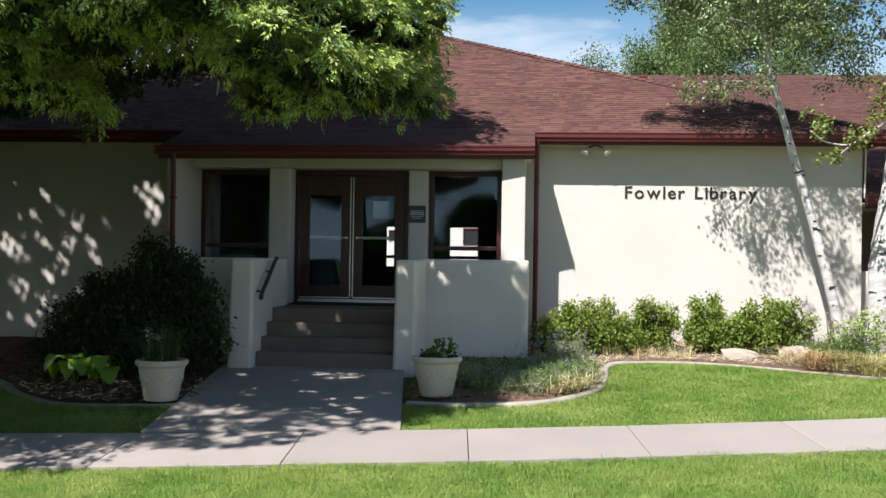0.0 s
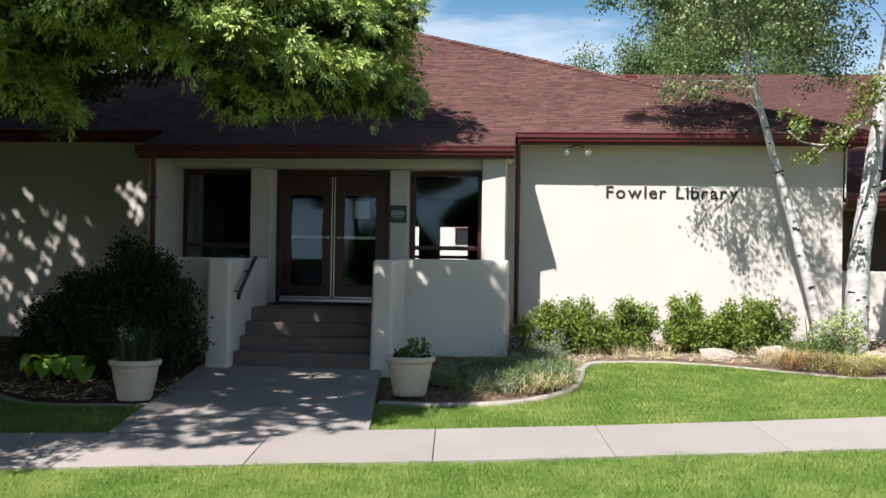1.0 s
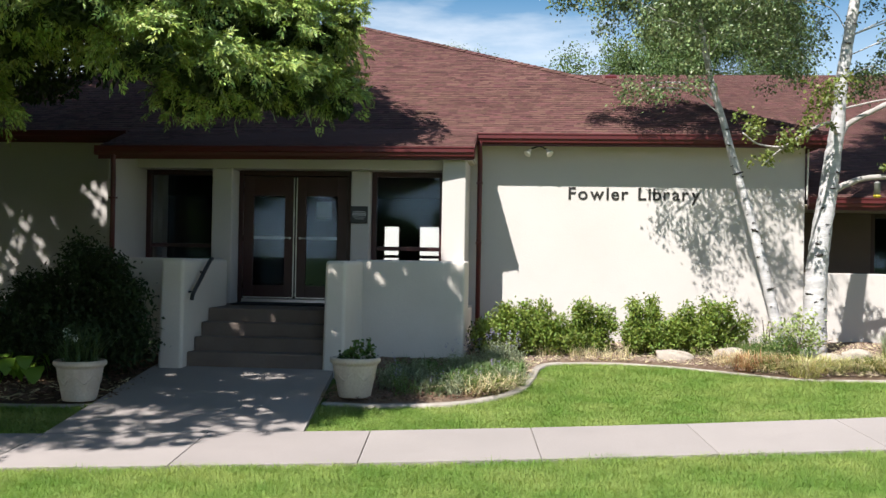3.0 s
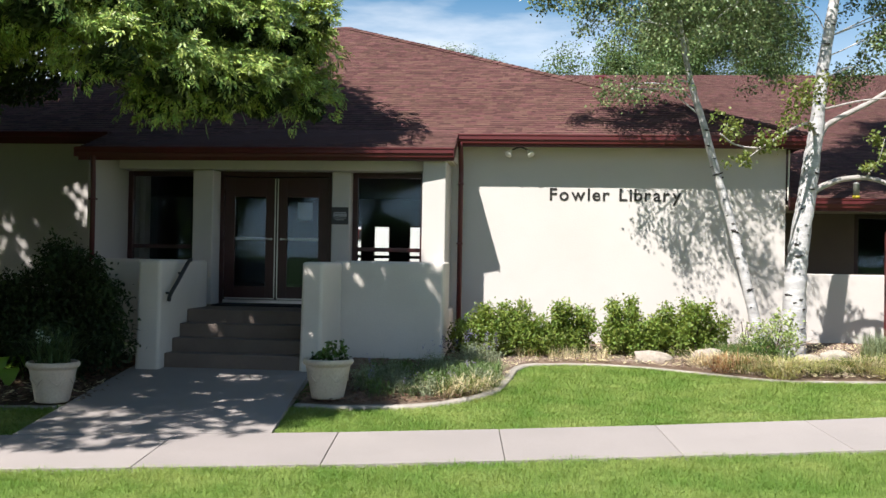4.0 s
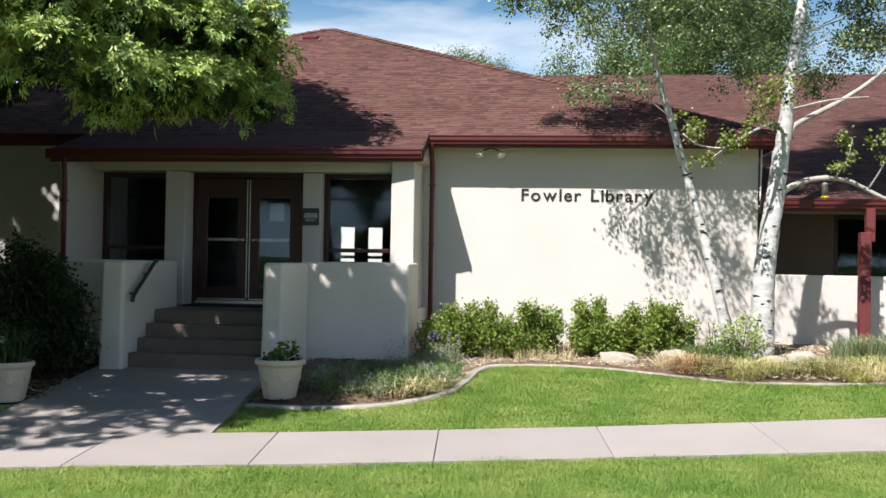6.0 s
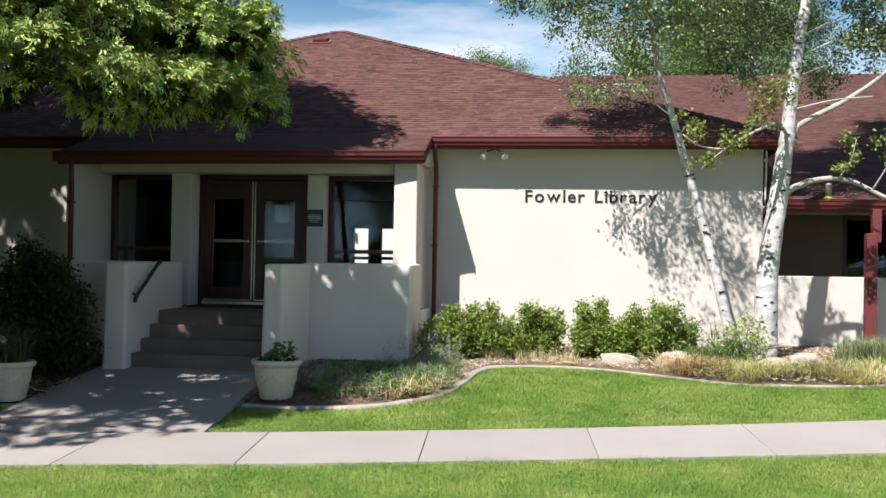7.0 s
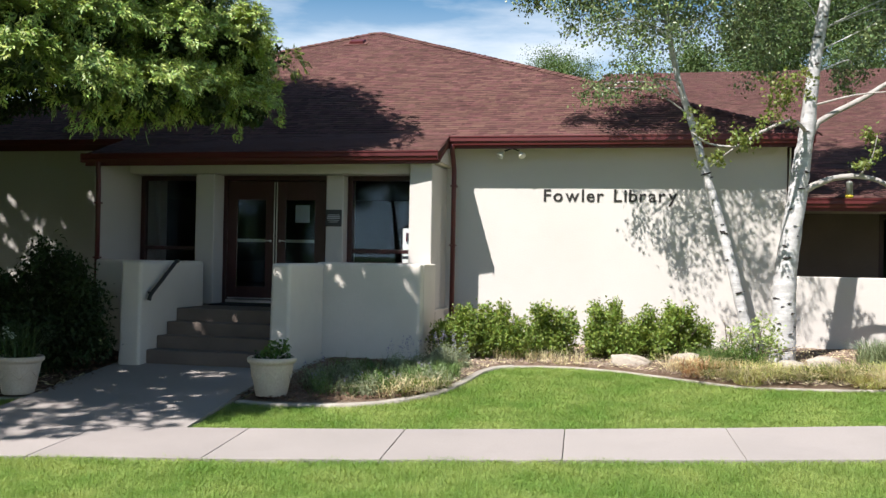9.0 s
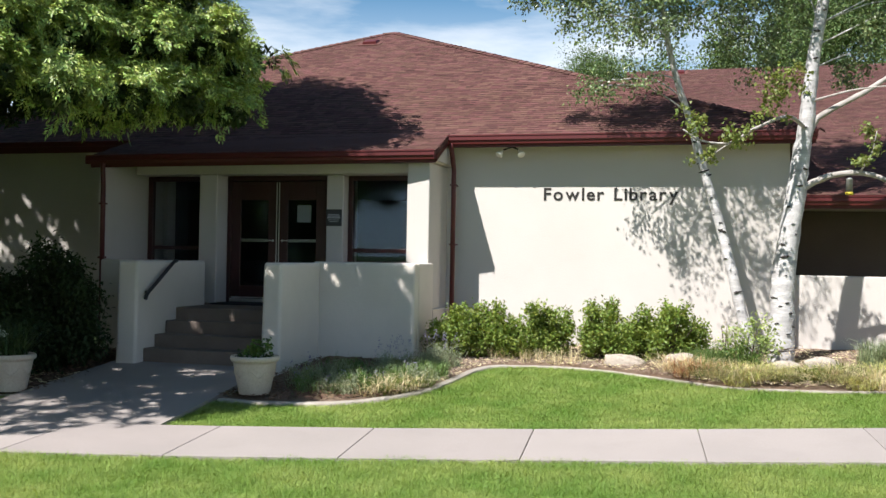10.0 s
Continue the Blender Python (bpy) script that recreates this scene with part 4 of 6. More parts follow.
ASH_HIGH = [  # the shaded inside and all above; unseen low western lobes hold off sky light
    (-2.75, 10.5, 6.3, 0.6, 0.6, 0.4), (-2.75, 10.5, 7.3, 0.6, 0.6, 0.4), (-3.6, 10.5, 6.6, 0.7, 0.6, 0.4), (-3.6, 10.5, 7.5, 0.7, 0.6, 0.4),
    (-7.9, 6.0, 6.6, 1.0, 0.9, 0.6), (-8.6, 6.6, 7.0, 1.1, 1.0, 0.6), (-7.0, 5.6, 6.2, 0.8, 0.8, 0.5),
    (-2.7, 14.3, 7.4, 0.75, 0.8, 0.65), (-3.95, 14.5, 8.7, 0.8, 0.8, 0.7), (-4.8, 14.5, 10.1, 0.8, 0.8, 0.7), (-5.7, 14.5, 11.2, 0.85, 0.8, 0.7), (-6.8, 14.5, 11.6, 0.95, 0.8, 0.75), (-8.0, 14.5, 11.4, 1.0, 0.9, 0.8),
    (-2.0, 12.3, 4.55, 0.42, 0.5, 0.35), (-2.0, 12.9, 4.65, 0.40, 0.45, 0.32), (-2.9, 12.6, 5.0, 0.6, 0.6, 0.45), (-3.6, 12.6, 5.1, 0.8, 0.6, 0.45), (-4.5, 12.5, 5.1, 0.8, 0.6, 0.45), (-2.4, 12.3, 4.35, 0.6, 0.5, 0.35), (-3.9, 11.0, 4.95, 0.7, 0.6, 0.42), (-4.8, 11.2, 4.95, 0.75, 0.6, 0.42),
    (-6.3, 6.12, 3.9, 1, 0.9, 0.6), 
    (-5.7, 12.5, 4.95, 0.9, 0.7, 0.45), (-6.7, 13, 5.0, 0.8, 0.7, 0.45), (-3.3, 9.9, 4.62, 0.75, 0.8, 0.42),
    (-4.2, 10.2, 4.62, 0.85, 0.8, 0.40), (-5.1, 10.4, 4.60, 0.9, 0.8, 0.42), (-6, 11.2, 4.65, 1, 0.9, 0.5), (-4.4, 11.6, 5.0, 1, 0.9, 0.55), (-3.2, 11.6, 4.85, 0.9, 0.8, 0.6), (-2.65, 11.6, 5.3, 0.65, 0.8, 0.6),
    (-4.13, 11.9, 8.67, 0.85, 0.9, 0.7), (-3.4, 10.6, 5.4, 0.9, 0.9, 0.6), (-6.51, 9.6, 9.33, 1.1, 1, 0.6), (-3.97, 10.2, 9.28, 0.7, 0.7, 0.45), (-9, 11.42, 3.7, 1.2, 1.2, 0.7), (-8, 9.32, 3.7, 1.1, 1.1, 0.7),
    (-10.6, 10.52, 3.7, 1.3, 1.2, 0.8), (-8.79, 10.1, 7.74, 1, 1, 0.6), (-9.75, 11.6, 7.05, 1.3, 1.1, 0.8), (-10.5, 13.64, 4.3, 1.4, 1.2, 0.9), (-7.71, 7.9, 7.95, 1.1, 1.1, 0.7), (-7.6, 10.98, 4.2, 1.1, 1.1, 0.8),
    (-8.2, 7.68, 4.4, 1.4, 1.3, 0.9), (-9.8, 9.48, 4.4, 1.4, 1.3, 0.9), (-11.8, 11.61, 5.6, 1.6, 1.7, 1.3), (-6.72, 8.7, 10.56, 1.2, 1.1, 0.8), (-4.2, 13, 6.4, 1.2, 1.2, 0.9), (-9.34, 7.3, 11.49, 1.6, 1.5, 1.1),
    (-10.34, 8.6, 10.72, 2, 1.9, 1.3), (-7.8, 11.4, 5.8, 1.9, 1.8, 1.2), (-10.3, 12.66, 5.6, 1.8, 1.9, 1.3), (-11.3, 13, 6.6, 1.8, 1.8, 1.4), (-2.75, 14.05, 6.7, 0.8, 0.8, 0.65), (-3.45, 14.16, 7.8, 0.85, 0.9, 0.7),
    (-4.5, 14.28, 9, 0.95, 1, 0.8), (-5.9, 14.4, 10, 1, 1, 0.8), (-3.95, 13.87, 7.3, 1.1, 1.2, 0.9), (-5.6, 13.12, 7.6, 1.6, 1.6, 1.2), (-7.4, 12.42, 7.8, 1.7, 1.6, 1.2), (-5.3, 14.11, 8.4, 1.2, 1.3, 0.9),
    (-7.6, 13.58, 9.2, 1.6, 1.6, 1.2), (-9.8, 13.35, 7.6, 2, 1.9, 1.4), (-9.6, 12.19, 8.2, 1.7, 1.7, 1.2), (-11, 13.93, 8, 1.5, 1.5, 1.2), (-8.9, 14.28, 7.4, 1.5, 1.4, 1.2), (-7.31, 12.2, 9.2, 1.3, 1.2, 0.9),
    (-7, 14.28, 8.4, 1.3, 1.2, 1), (-4.1, 14.63, 6.9, 0.95, 1, 0.7), (-5.5, 14.86, 7.2, 1.2, 1.1, 0.85), (-7.2, 15.21, 7.4, 1.4, 1.2, 0.9), (-8.9, 15.38, 7.6, 1.5, 1.2, 1.1), (-10.6, 15.38, 7, 1.5, 1.2, 1.2),
    (-6.2, 14.86, 9, 1.3, 1.2, 0.9), (-8.2, 14.98, 9.4, 1.5, 1.3, 1), (-9.9, 14.6, 5.1, 1.2, 1, 0.8), (-11.6, 14.6, 5.4, 1.3, 1.1, 0.9), (-9.9, 14.6, 6.4, 1.2, 0.9, 0.8), (-11.8, 14.6, 6.8, 1.3, 1, 1),
    (-9.6, 14.16, 3.2, 0.9, 0.9, 0.6), (-11.4, 14.05, 3, 1, 1, 0.7), (-9.9, 4.5, 2.5, 1, 1.1, 1), (-9.8, 6.9, 2.5, 1.2, 1.1, 1), (-10.6, 8.94, 2.4, 1.2, 1.1, 1), (-9.4, 11.2, 2.5, 1, 1, 0.8),
    (-11.2, 11.39, 2.3, 1.1, 1.1, 0.9), (-10.2, 14.6, 2.8, 1, 0.9, 0.8), (-12, 14.6, 2.9, 1.1, 1, 0.9), (-13.2, 14.6, 6.8, 1.6, 1.5, 1.3), (-13.4, 13, 5.6, 1.7, 1.6, 1.4), (-13.2, 14.16, 4.2, 1.3, 1.2, 1),
    (-13, 10.27, 3.6, 1.4, 1.4, 1.1), (-12.4, 14.28, 8.6, 1.6, 1.5, 1.2)]
ASH_DEEP = [(-7.0, 13.4, 4.55, 0.7, 0.5, 0.36), (-6.2, 13.6, 4.55, 0.7, 0.5, 0.34), (-5.4, 13.7, 4.62, 0.7, 0.5, 0.34), (-4.7, 13.6, 4.72, 0.7, 0.5, 0.34), (-4.0, 13.5, 4.72, 0.7, 0.5, 0.34), (-3.4, 13.3, 4.6, 0.6, 0.5, 0.34),
            (-8.0, 13.6, 4.5, 0.8, 0.6, 0.4), (-7.3, 14.0, 4.2, 0.7, 0.5, 0.3), (-8.2, 14.0, 4.1, 0.8, 0.6, 0.3), (-6.5, 14.0, 4.3, 0.6, 0.5, 0.24), (-3.4, 11.9, 4.05, 0.5, 0.4, 0.24), (-3.0, 12.2, 3.85, 0.4, 0.4, 0.22), (-5.9, 11.9, 4.2, 0.6, 0.5, 0.2)]  # shade-coloured leaf fill in the depth of the crown
limbs(ash, [(-9.0, 5.6, -0.1), (-8.98, 5.65, 1.2), (-8.9, 6.0, 2.6), (-8.5, 7.4, 4.6), (-7.9, 9.4, 6.8), (-7.4, 11.6, 9.4)], (0.24, 0.05),
      [l[:3] for l in ASH_BRIM[::4] + ASH_HIGH[::3]], BARK, 3, 0.2, "limb", 0.26)


GAPS = [(25.66, -18.7, 0.136), (25.5, -18.44, 0.104), (26.52, -17.98, 0.080), (25.72, -18.1, 0.072), (25.1, -17.87, 0.096), (24.66, -17.77, 0.056), (24.42, -18.05, 0.072), (24.32, -18.59, 0.064),
        (25.98, -17.45, 0.072), (25.65, -17.56, 0.072), (26.07, -16.84, 0.056), (26.18, -18.46, 0.056), (26.71, -18.55, 0.048), (26.28, -16.03, 0.104), (26.61, -15.91, 0.080), (26.55, -16.24, 0.064),
        (24.79, -18.4, 0.056), (22.35, -9.52, 0.059), (22.57, -9.69, 0.040), (20.45, -9.17, 0.046), (19.56, -9.13, 0.033), (22.27, -8.4, 0.040), (22.43, -9.12, 0.040), (21.18, -8.38, 0.053),
        (20.5, -11.1, 0.059), (21.01, -11.23, 0.040), (21.02, -10.81, 0.040), (19.39, -9.91, 0.046), (20.11, -10.67, 0.033)]  # openings in the crown along the sun's way: height, offset and radius where they meet the house


GAPS += [(17.2, -12.5, 0.13), (17.35, -12.25, 0.08), (17.1, -12.85, 0.07)]
GAPS += [(26.65, -16.3, 0.07), (26.65, -16.1, 0.10), (26.62, -15.92, 0.10), (26.45, -16.05, 0.10), (26.3, -15.95, 0.11), (26.15, -15.92, 0.09),
         (25.6, -18.6, 0.14), (25.05, -17.9, 0.10), (25.7, -17.5, 0.10), (26.53, -18.0, 0.09)]
rnd = random.Random(12)
for k in range(36):  # smaller ones over the walk and the lawn
    gy = rnd.uniform(9.7, 13.2)
    GAPS.append((0.1 + 1.40 * gy, rnd.uniform(-4.1, -1.7) - 0.54 * gy, rnd.uniform(0.03, 0.075)))
for k in range(22):  # a scatter over the shaded wall
    h = rnd.random()
    GAPS.append((24.1 + 2.2 * h, rnd.uniform(-19.2, -16.0 - 1.3 * h), rnd.uniform(0.04, 0.12)))


def open_sky(p, rng):
    """Which of the places in the crown do not lie in one of the openings."""
    c, e = p[:, 2] + 1.40 * p[:, 1], p[:, 0] - 0.54 * p[:, 1]
    keep = np.ones(len(p), dtype=bool)
    for gc, ge, gr in GAPS:
        d = np.sqrt(((c - gc) / 1.35) ** 2 + (e - ge + 0.25 * (c - gc)) ** 2) / (gr * 1.28)
        keep &= d + 0.75 * np.sin(27 * e + 5 * c + gc) * np.sin(17 * c - 6 * e) + 0.45 * np.sin(61 * e - 13 * c) * np.sin(43 * c + 9 * e + ge) + rng.normal(size=len(p)) * 0.22 > 1.05
    return keep


def sprays(name, lobes, per_area, per, radius, mat, length, width, rng, sag=0.9, upward=0.3, shoot=0.105):
    """Compound leaves: short drooping shoots of nine leaflets, in flat sprays that overlap like shingles round each lobe."""
    at, way, face = [], [], []
    m = max(2, per // 9)
    for x, y, z, rx, ry, rz in lobes:
        n = max(5, int(12.57 * (rx * ry + ry * rz + rx * rz) / 3 * per_area))
        d = rng.normal(size=(n, 3))
        d[:, 2] += upward
        d = unit(d)
        lump = np.array([noise.noise(Vector(q * 1.9 + np.array([x, y, z]))) for q in d])
        c = np.array([x, y, z]) + d * (rng.uniform(0.70, 1.04, n) * (1 + 0.5 * lump))[:, None] * np.array([rx, ry, rz])
        up = unit(d * 0.8 + np.array([0, 0, 0.55]) + rng.normal(size=(n, 3)) * 0.18)
        u = unit(np.cross(up, np.array([0.31, -0.2, 0.93]) + rng.normal(size=(n, 3)) * 0.2))
        v = np.cross(up, u)
        size = radius * rng.uniform(0.6, 1.35, n)
        rr = np.sqrt(rng.random((n, m))) * size[:, None]
        a = rng.uniform(0, 2 * np.pi, (n, m))
        ray = u[:, None] * np.cos(a)[..., None] + v[:, None] * np.sin(a)[..., None]
        p = c[:, None] + ray * rr[..., None] + up[:, None] * (rng.normal(size=(n, m)) * 0.03)[..., None]
        p[..., 2] -= sag * rr ** 2 / radius
        axis = unit(ray * 0.9 + d[:, None] * 0.6 + rng.normal(size=(n, m, 3)) * 0.45 - np.array([0, 0, 0.2]))
        top = unit(up[:, None] + rng.normal(size=(n, m, 3)) * 0.35)
        side = unit(np.cross(axis, top))
        reach = shoot * rng.uniform(0.7, 1.25, (n, m))
        for i in range(9):
            k = (i // 2 + 0.6) / 4.6
            q = p + axis * (reach * (k - 0.35))[..., None]
            q[..., 2] -= 0.15 * reach * k * k
            turn = 0.0 if i == 8 else (1.0 if i % 2 else -1.0)
            w = axis * (1.0 if i == 8 else 0.62) + side * (0.78 * turn) - np.array([0, 0, 0.12 + 0.2 * k]) + rng.normal(size=(n, m, 3)) * 0.14
            q = q + unit(w) * (length * 0.5)
            at.append(q.reshape(-1, 3))
            way.append(w.reshape(-1, 3))
            face.append((top + rng.normal(size=(n, m, 3)) * 0.22).reshape(-1, 3))
    at, way, face = np.concatenate(at), np.concatenate(way), np.concatenate(face)
    k = open_sky(at, rng)
    return leaves(name, at[k], mat, length, width, rng, ways=way[k], faces=face[k])


def filling(lobes, density, reach, rng):
    out = []
    for x, y, z, rx, ry, rz in lobes:
        k = int(rx * ry * rz * density)
        q = unit(rng.normal(size=(k, 3))) * (rng.random(k) ** 0.45)[:, None] * reach
        out.append(np.array([x, y, z]) + q * np.array([rx, ry, rz]))
    out = np.concatenate(out)
    return out[open_sky(out, rng)]


tagged(part("crown", sprays("crown", [(x, y, z + 0.17, a, b, h) for x, y, z, a, b, h in ASH_BRIM], 19.0, 108, 0.17, ASH_LEAF, 0.064, 0.020, RNG, 0.3, 0.75), ASH_LEAF, ash), kind="stuff")
tagged(part("upper_crown", sprays("upper_crown", ASH_HIGH, 5.5, 90, 0.26, ASH_LEAF, 0.090, 0.032, RNG, 0.5), ASH_LEAF, ash), kind="stuff")
# unseen crown top high over the lawn, added to shade the boughs below
ASH_SUNWARD = [(x - 0.54 * k, y - k, z + 1.40 * k, a * 1.1, b * 1.1, h * 1.1) for x, y, z, a, b, h in ASH_BRIM[25:] + ASH_HIGH[::2] for k in (2.9,) if x < -3.2 and z < 8.5 and not (z + 1.40 * y < 19.0 and x - 0.54 * y > -10.2)]
ASH_SUNWARD += [(x - 0.54 * 4.2, y - 4.2, z + 1.40 * 4.2, a, b, h) for x, y, z, a, b, h in ASH_BRIM[25:31]]
ASH_SUNWARD += [(x - 0.54 * k, y - k, z + 1.40 * k, a * 1.15, b * 1.15, h * 1.15) for x, y, z, a, b, h in ASH_BRIM[25:35] for k in (1.7, 2.3)]
# overhead lobes out of view, added to keep sky light off the roof
ASH_SUNWARD += [(-7.6, 16.6, 8.2, 1.0, 0.9, 0.7), (-6.4, 16.5, 8.0, 0.9, 0.9, 0.6), (-5.2, 16.4, 7.9, 0.9, 0.8, 0.6), (-4.2, 16.1, 7.7, 0.7, 0.8, 0.55), (-9.0, 16.6, 8.4, 1.1, 1.0, 0.8),
            (-10.5, 16.6, 8.2, 1.2, 1.0, 0.8), (-8.4, 17.4, 8.9, 1.0, 0.8, 0.7), (-9.8, 17.5, 8.8, 1.1, 0.9, 0.8)]
ASH_SUNWARD += [(-3.62, 9.3, 8.75, 0.42, 0.5, 0.35), (-3.62, 9.9, 8.85, 0.40, 0.45, 0.32), (-4.0, 9.3, 8.55, 0.6, 0.5, 0.35)]
tagged(part("inner_crown", leaves("inner_crown", np.concatenate([filling(ASH_BRIM, 5200, 0.55, RNG), filling(ASH_HIGH, 2300, 0.80, RNG), filling(ASH_SUNWARD, 1500, 0.85, RNG), filling(ASH_DEEP, 7000, 1.0, RNG)]), ASH_SHADE_LEAF, 0.115, 0.05, RNG, 0.4, 0.6), ASH_SHADE_LEAF, ash), kind="stuff")
tagged(part("top_crown", sprays("top_crown", ASH_SUNWARD, 6.5, 81, 0.28, ASH_LEAF, 0.105, 0.045, RNG, 0.5), ASH_LEAF, ash), kind="stuff")
# the foremost bough, unseen, added to cast shade over the public walk
ASH_WALK_SHADE = [(e + 0.54 * y, y, c - 1.40 * y, 0.38, 0.30, 0.20) for y, c, first, last in ((4.4, 12.95, -12.0, -7.75), (4.8, 13.75, -12.9, -7.45), (5.0, 14.35, -12.9, -7.2), (5.0, 14.85, -9.0, -7.2)) for e in np.arange(first, last + 0.01, 0.425)]
tagged(part("front_bough", sprays("front_bough", ASH_WALK_SHADE, 11.0, 72, 0.13, ASH_LEAF, 0.075, 0.030, RNG, 0.4), ASH_LEAF, ash), kind="stuff")
# unseen far side of the crown, added to block sky over the shaded wall
ASH_SKY_BLOCK = [(-10.6, 7.4, 6.4, 1.5, 1.5, 1.0), (-12.2, 8.8, 6.2, 1.5, 1.5, 1.0), (-11.0, 10.4, 6.0, 1.4, 1.4, 0.9), (-12.8, 6.6, 7.2, 1.5, 1.5, 1.0), (-10.8, 5.4, 8.2, 1.5, 1.5, 1.0), (-11.6, 8.2, 8.2, 1.6, 1.6, 1.0), (-13.0, 10.6, 6.4, 1.3, 1.3, 0.9)]
tagged(part("far_crown", sprays("far_crown", ASH_SKY_BLOCK, 4.0, 60, 0.26, ASH_LEAF, 0.11, 0.045, RNG, 0.5), ASH_LEAF, ash), kind="stuff")

# two birches by the wall
birch = thing("birch_tree", "slender white birch leaning along the wall", "tree", (4.8, 15.95, gz(4.8, 15.95)), "birches by the wall")
BIRCH_A = [(1.74, 15.80, 6.25, 0.55, 0.6, 0.45), (2.70, 14.94, 5.52, 0.6, 0.7, 0.5), (3.30, 14.68, 5.30, 0.85, 0.9, 0.7), (2.93, 15.64, 6.46, 1.2, 1, 0.9), (4.20, 15.1, 5.85, 0.75, 0.7, 0.55),
           (3.89, 15.32, 6.83, 1.3, 1.2, 1), (2.47, 15.51, 4.66, 0.35, 0.4, 0.4), (3.26, 15.32, 4.68, 0.45, 0.45, 0.3), (1.23, 15.83, 6.15, 0.18, 0.25, 0.2), (2.82, 14.42, 6.38, 0.8, 0.9, 0.65),
           (3.56, 14.10, 6.34, 1, 0.9, 0.8), (2.59, 15.00, 4.50, 0.3, 0.3, 0.3), (4.9, 15.0, 6.75, 0.9, 0.8, 0.7), (2.00, 15.32, 6.2, 0.5, 0.6, 0.4)]
btp = [(4.80, 15.95, 0.35), (4.71, 15.95, 0.8), (4.555, 15.95, 1.47), (4.32, 15.98, 2.4), (4.05, 15.97, 3.3), (3.82, 15.95, 4.11), (3.60, 15.9, 4.8), (3.4, 15.8, 5.8), (3.3, 15.7, 7.2)]
limbs(birch, btp, (0.098, 0.03), [l[:3] for l in BIRCH_A], BIRCH_BARK, 5, 0.2)
BIRCH_A += [(2.3, 15.7, 5.95, 0.65, 0.55, 0.45), (3.1, 15.9, 5.65, 0.7, 0.6, 0.45), (3.7, 15.9, 5.95, 0.7, 0.6, 0.5), (2.2, 15.4, 7.9, 0.9, 0.8, 0.7), (1.6, 15.2, 7.9, 0.7, 0.7, 0.5), (2.9, 15.3, 7.7, 0.8, 0.7, 0.6)]
cen, way = clumps(BIRCH_A + [l for l in BIRCH_A if l[2] + 1.40 * l[1] > 27.5], 3.9, RNG, 0.30, 0.5)
part("crown", cluster_leaves("crown", cen, way, 42, 0.092, BIRCH_LEAF, 0.050, 0.043, RNG, 0.35, 0.3, 0.9), BIRCH_LEAF, birch)


def scars(parent, pts, radius, marks, seed):
    """Dark branch scars and rings on the camera side of a trunk."""
    rnd = random.Random(seed)
    path = spline(pts, 12)
    for z, size, side in marks:
        p = min(path, key=lambda q: abs(q.z - z))
        a = radians(-90 + side)
        c = Vector((p.x + radius(z) * 0.96 * math.cos(a), p.y + radius(z) * 0.96 * math.sin(a), z))
        bm = bmesh.new()
        bmesh.ops.create_icosphere(bm, subdivisions=2, radius=1.0)
        for v in bm.verts:
            v.co *= 1 + 0.9 * noise.noise(v.co * 2.6 + Vector((z, z, z)))
        bmesh.ops.transform(bm, verts=bm.verts, matrix=Matrix.Translation(c) @ Matrix.Rotation(a, 4, "Z") @ Matrix.Rotation(rnd.uniform(-0.3, 0.3), 4, "X") @ Matrix.Diagonal((0.009, size * rnd.uniform(0.8, 1.35), size * rnd.uniform(0.22, 0.5), 1)))
        part("bark_scar", bm, BARK_SCAR, parent, "", True)


def radius_a(z):
    return 0.098 - 0.06 * min(1, (z - 0.4) / 7)


scars(birch, btp, radius_a, [(3.30, 0.055, -10), (2.40, 0.05, 5), (2.52, 0.03, 20), (1.98, 0.035, -35), (2.2, 0.02, 40), (1.48, 0.045, 10), (3.55, 0.03, 15), (3.75, 0.03, -25),
                             (2.9, 0.018, 0), (2.65, 0.02, -40), (1.75, 0.015, 30), (3.42, 0.025, -55), (3.25, 0.03, 60), (1.2, 0.015, -20), (4.0, 0.025, 10)], 2)

big = thing("birch_tree", "thick forked white birch with scarred bark", "tree", (5.2, 15.65, gz(5.2, 15.65)), "birches by the wall")
BIRCH_B = [(6.2, 15.4, 7.7, 1.0, 0.9, 0.7), (7.6, 15.4, 7.5, 1.0, 0.9, 0.7), (6.9, 15.3, 7.0, 0.9, 0.8, 0.6), (8.7, 15.6, 7.2, 1.0, 0.9, 0.8), (7.2, 15.9, 8.3, 1.1, 0.9, 0.8),
           (6.50, 16.20, 6.70, 1, 0.9, 0.9), (6.99, 15.78, 5.61, 0.75, 0.8, 0.6), (7.73, 15.55, 6.40, 1.2, 1.1, 1), (4.90, 16.50, 6.20, 1, 0.8, 0.8), (5.00, 16.40, 5.20, 0.6, 0.5, 0.5),
           (8.73, 15.70, 5.47, 0.9, 0.9, 0.9), (6.30, 16.00, 7.60, 1.6, 1.5, 1.1), (4.60, 16.20, 8.20, 1.5, 1.4, 1.1), (4.55, 15.70, 5.37, 0.5, 0.5, 0.45), (6.20, 16.30, 5.00, 0.5, 0.5, 0.35),
           (6.60, 15.55, 5.33, 0.45, 0.45, 0.35), (7.57, 15.25, 5.81, 0.7, 0.6, 0.5), (6.51, 15.47, 6.10, 0.5, 0.5, 0.4)]
bbt = [(5.17, 15.65, 0.30), (5.19, 15.65, 0.66), (5.20, 15.65, 1.45), (5.25, 15.65, 2.15), (5.36, 15.65, 2.93), (5.43, 15.65, 3.54), (5.49, 15.65, 3.98), (5.58, 15.65, 4.94), (5.73, 15.65, 5.99), (5.9, 15.6, 7.6)]
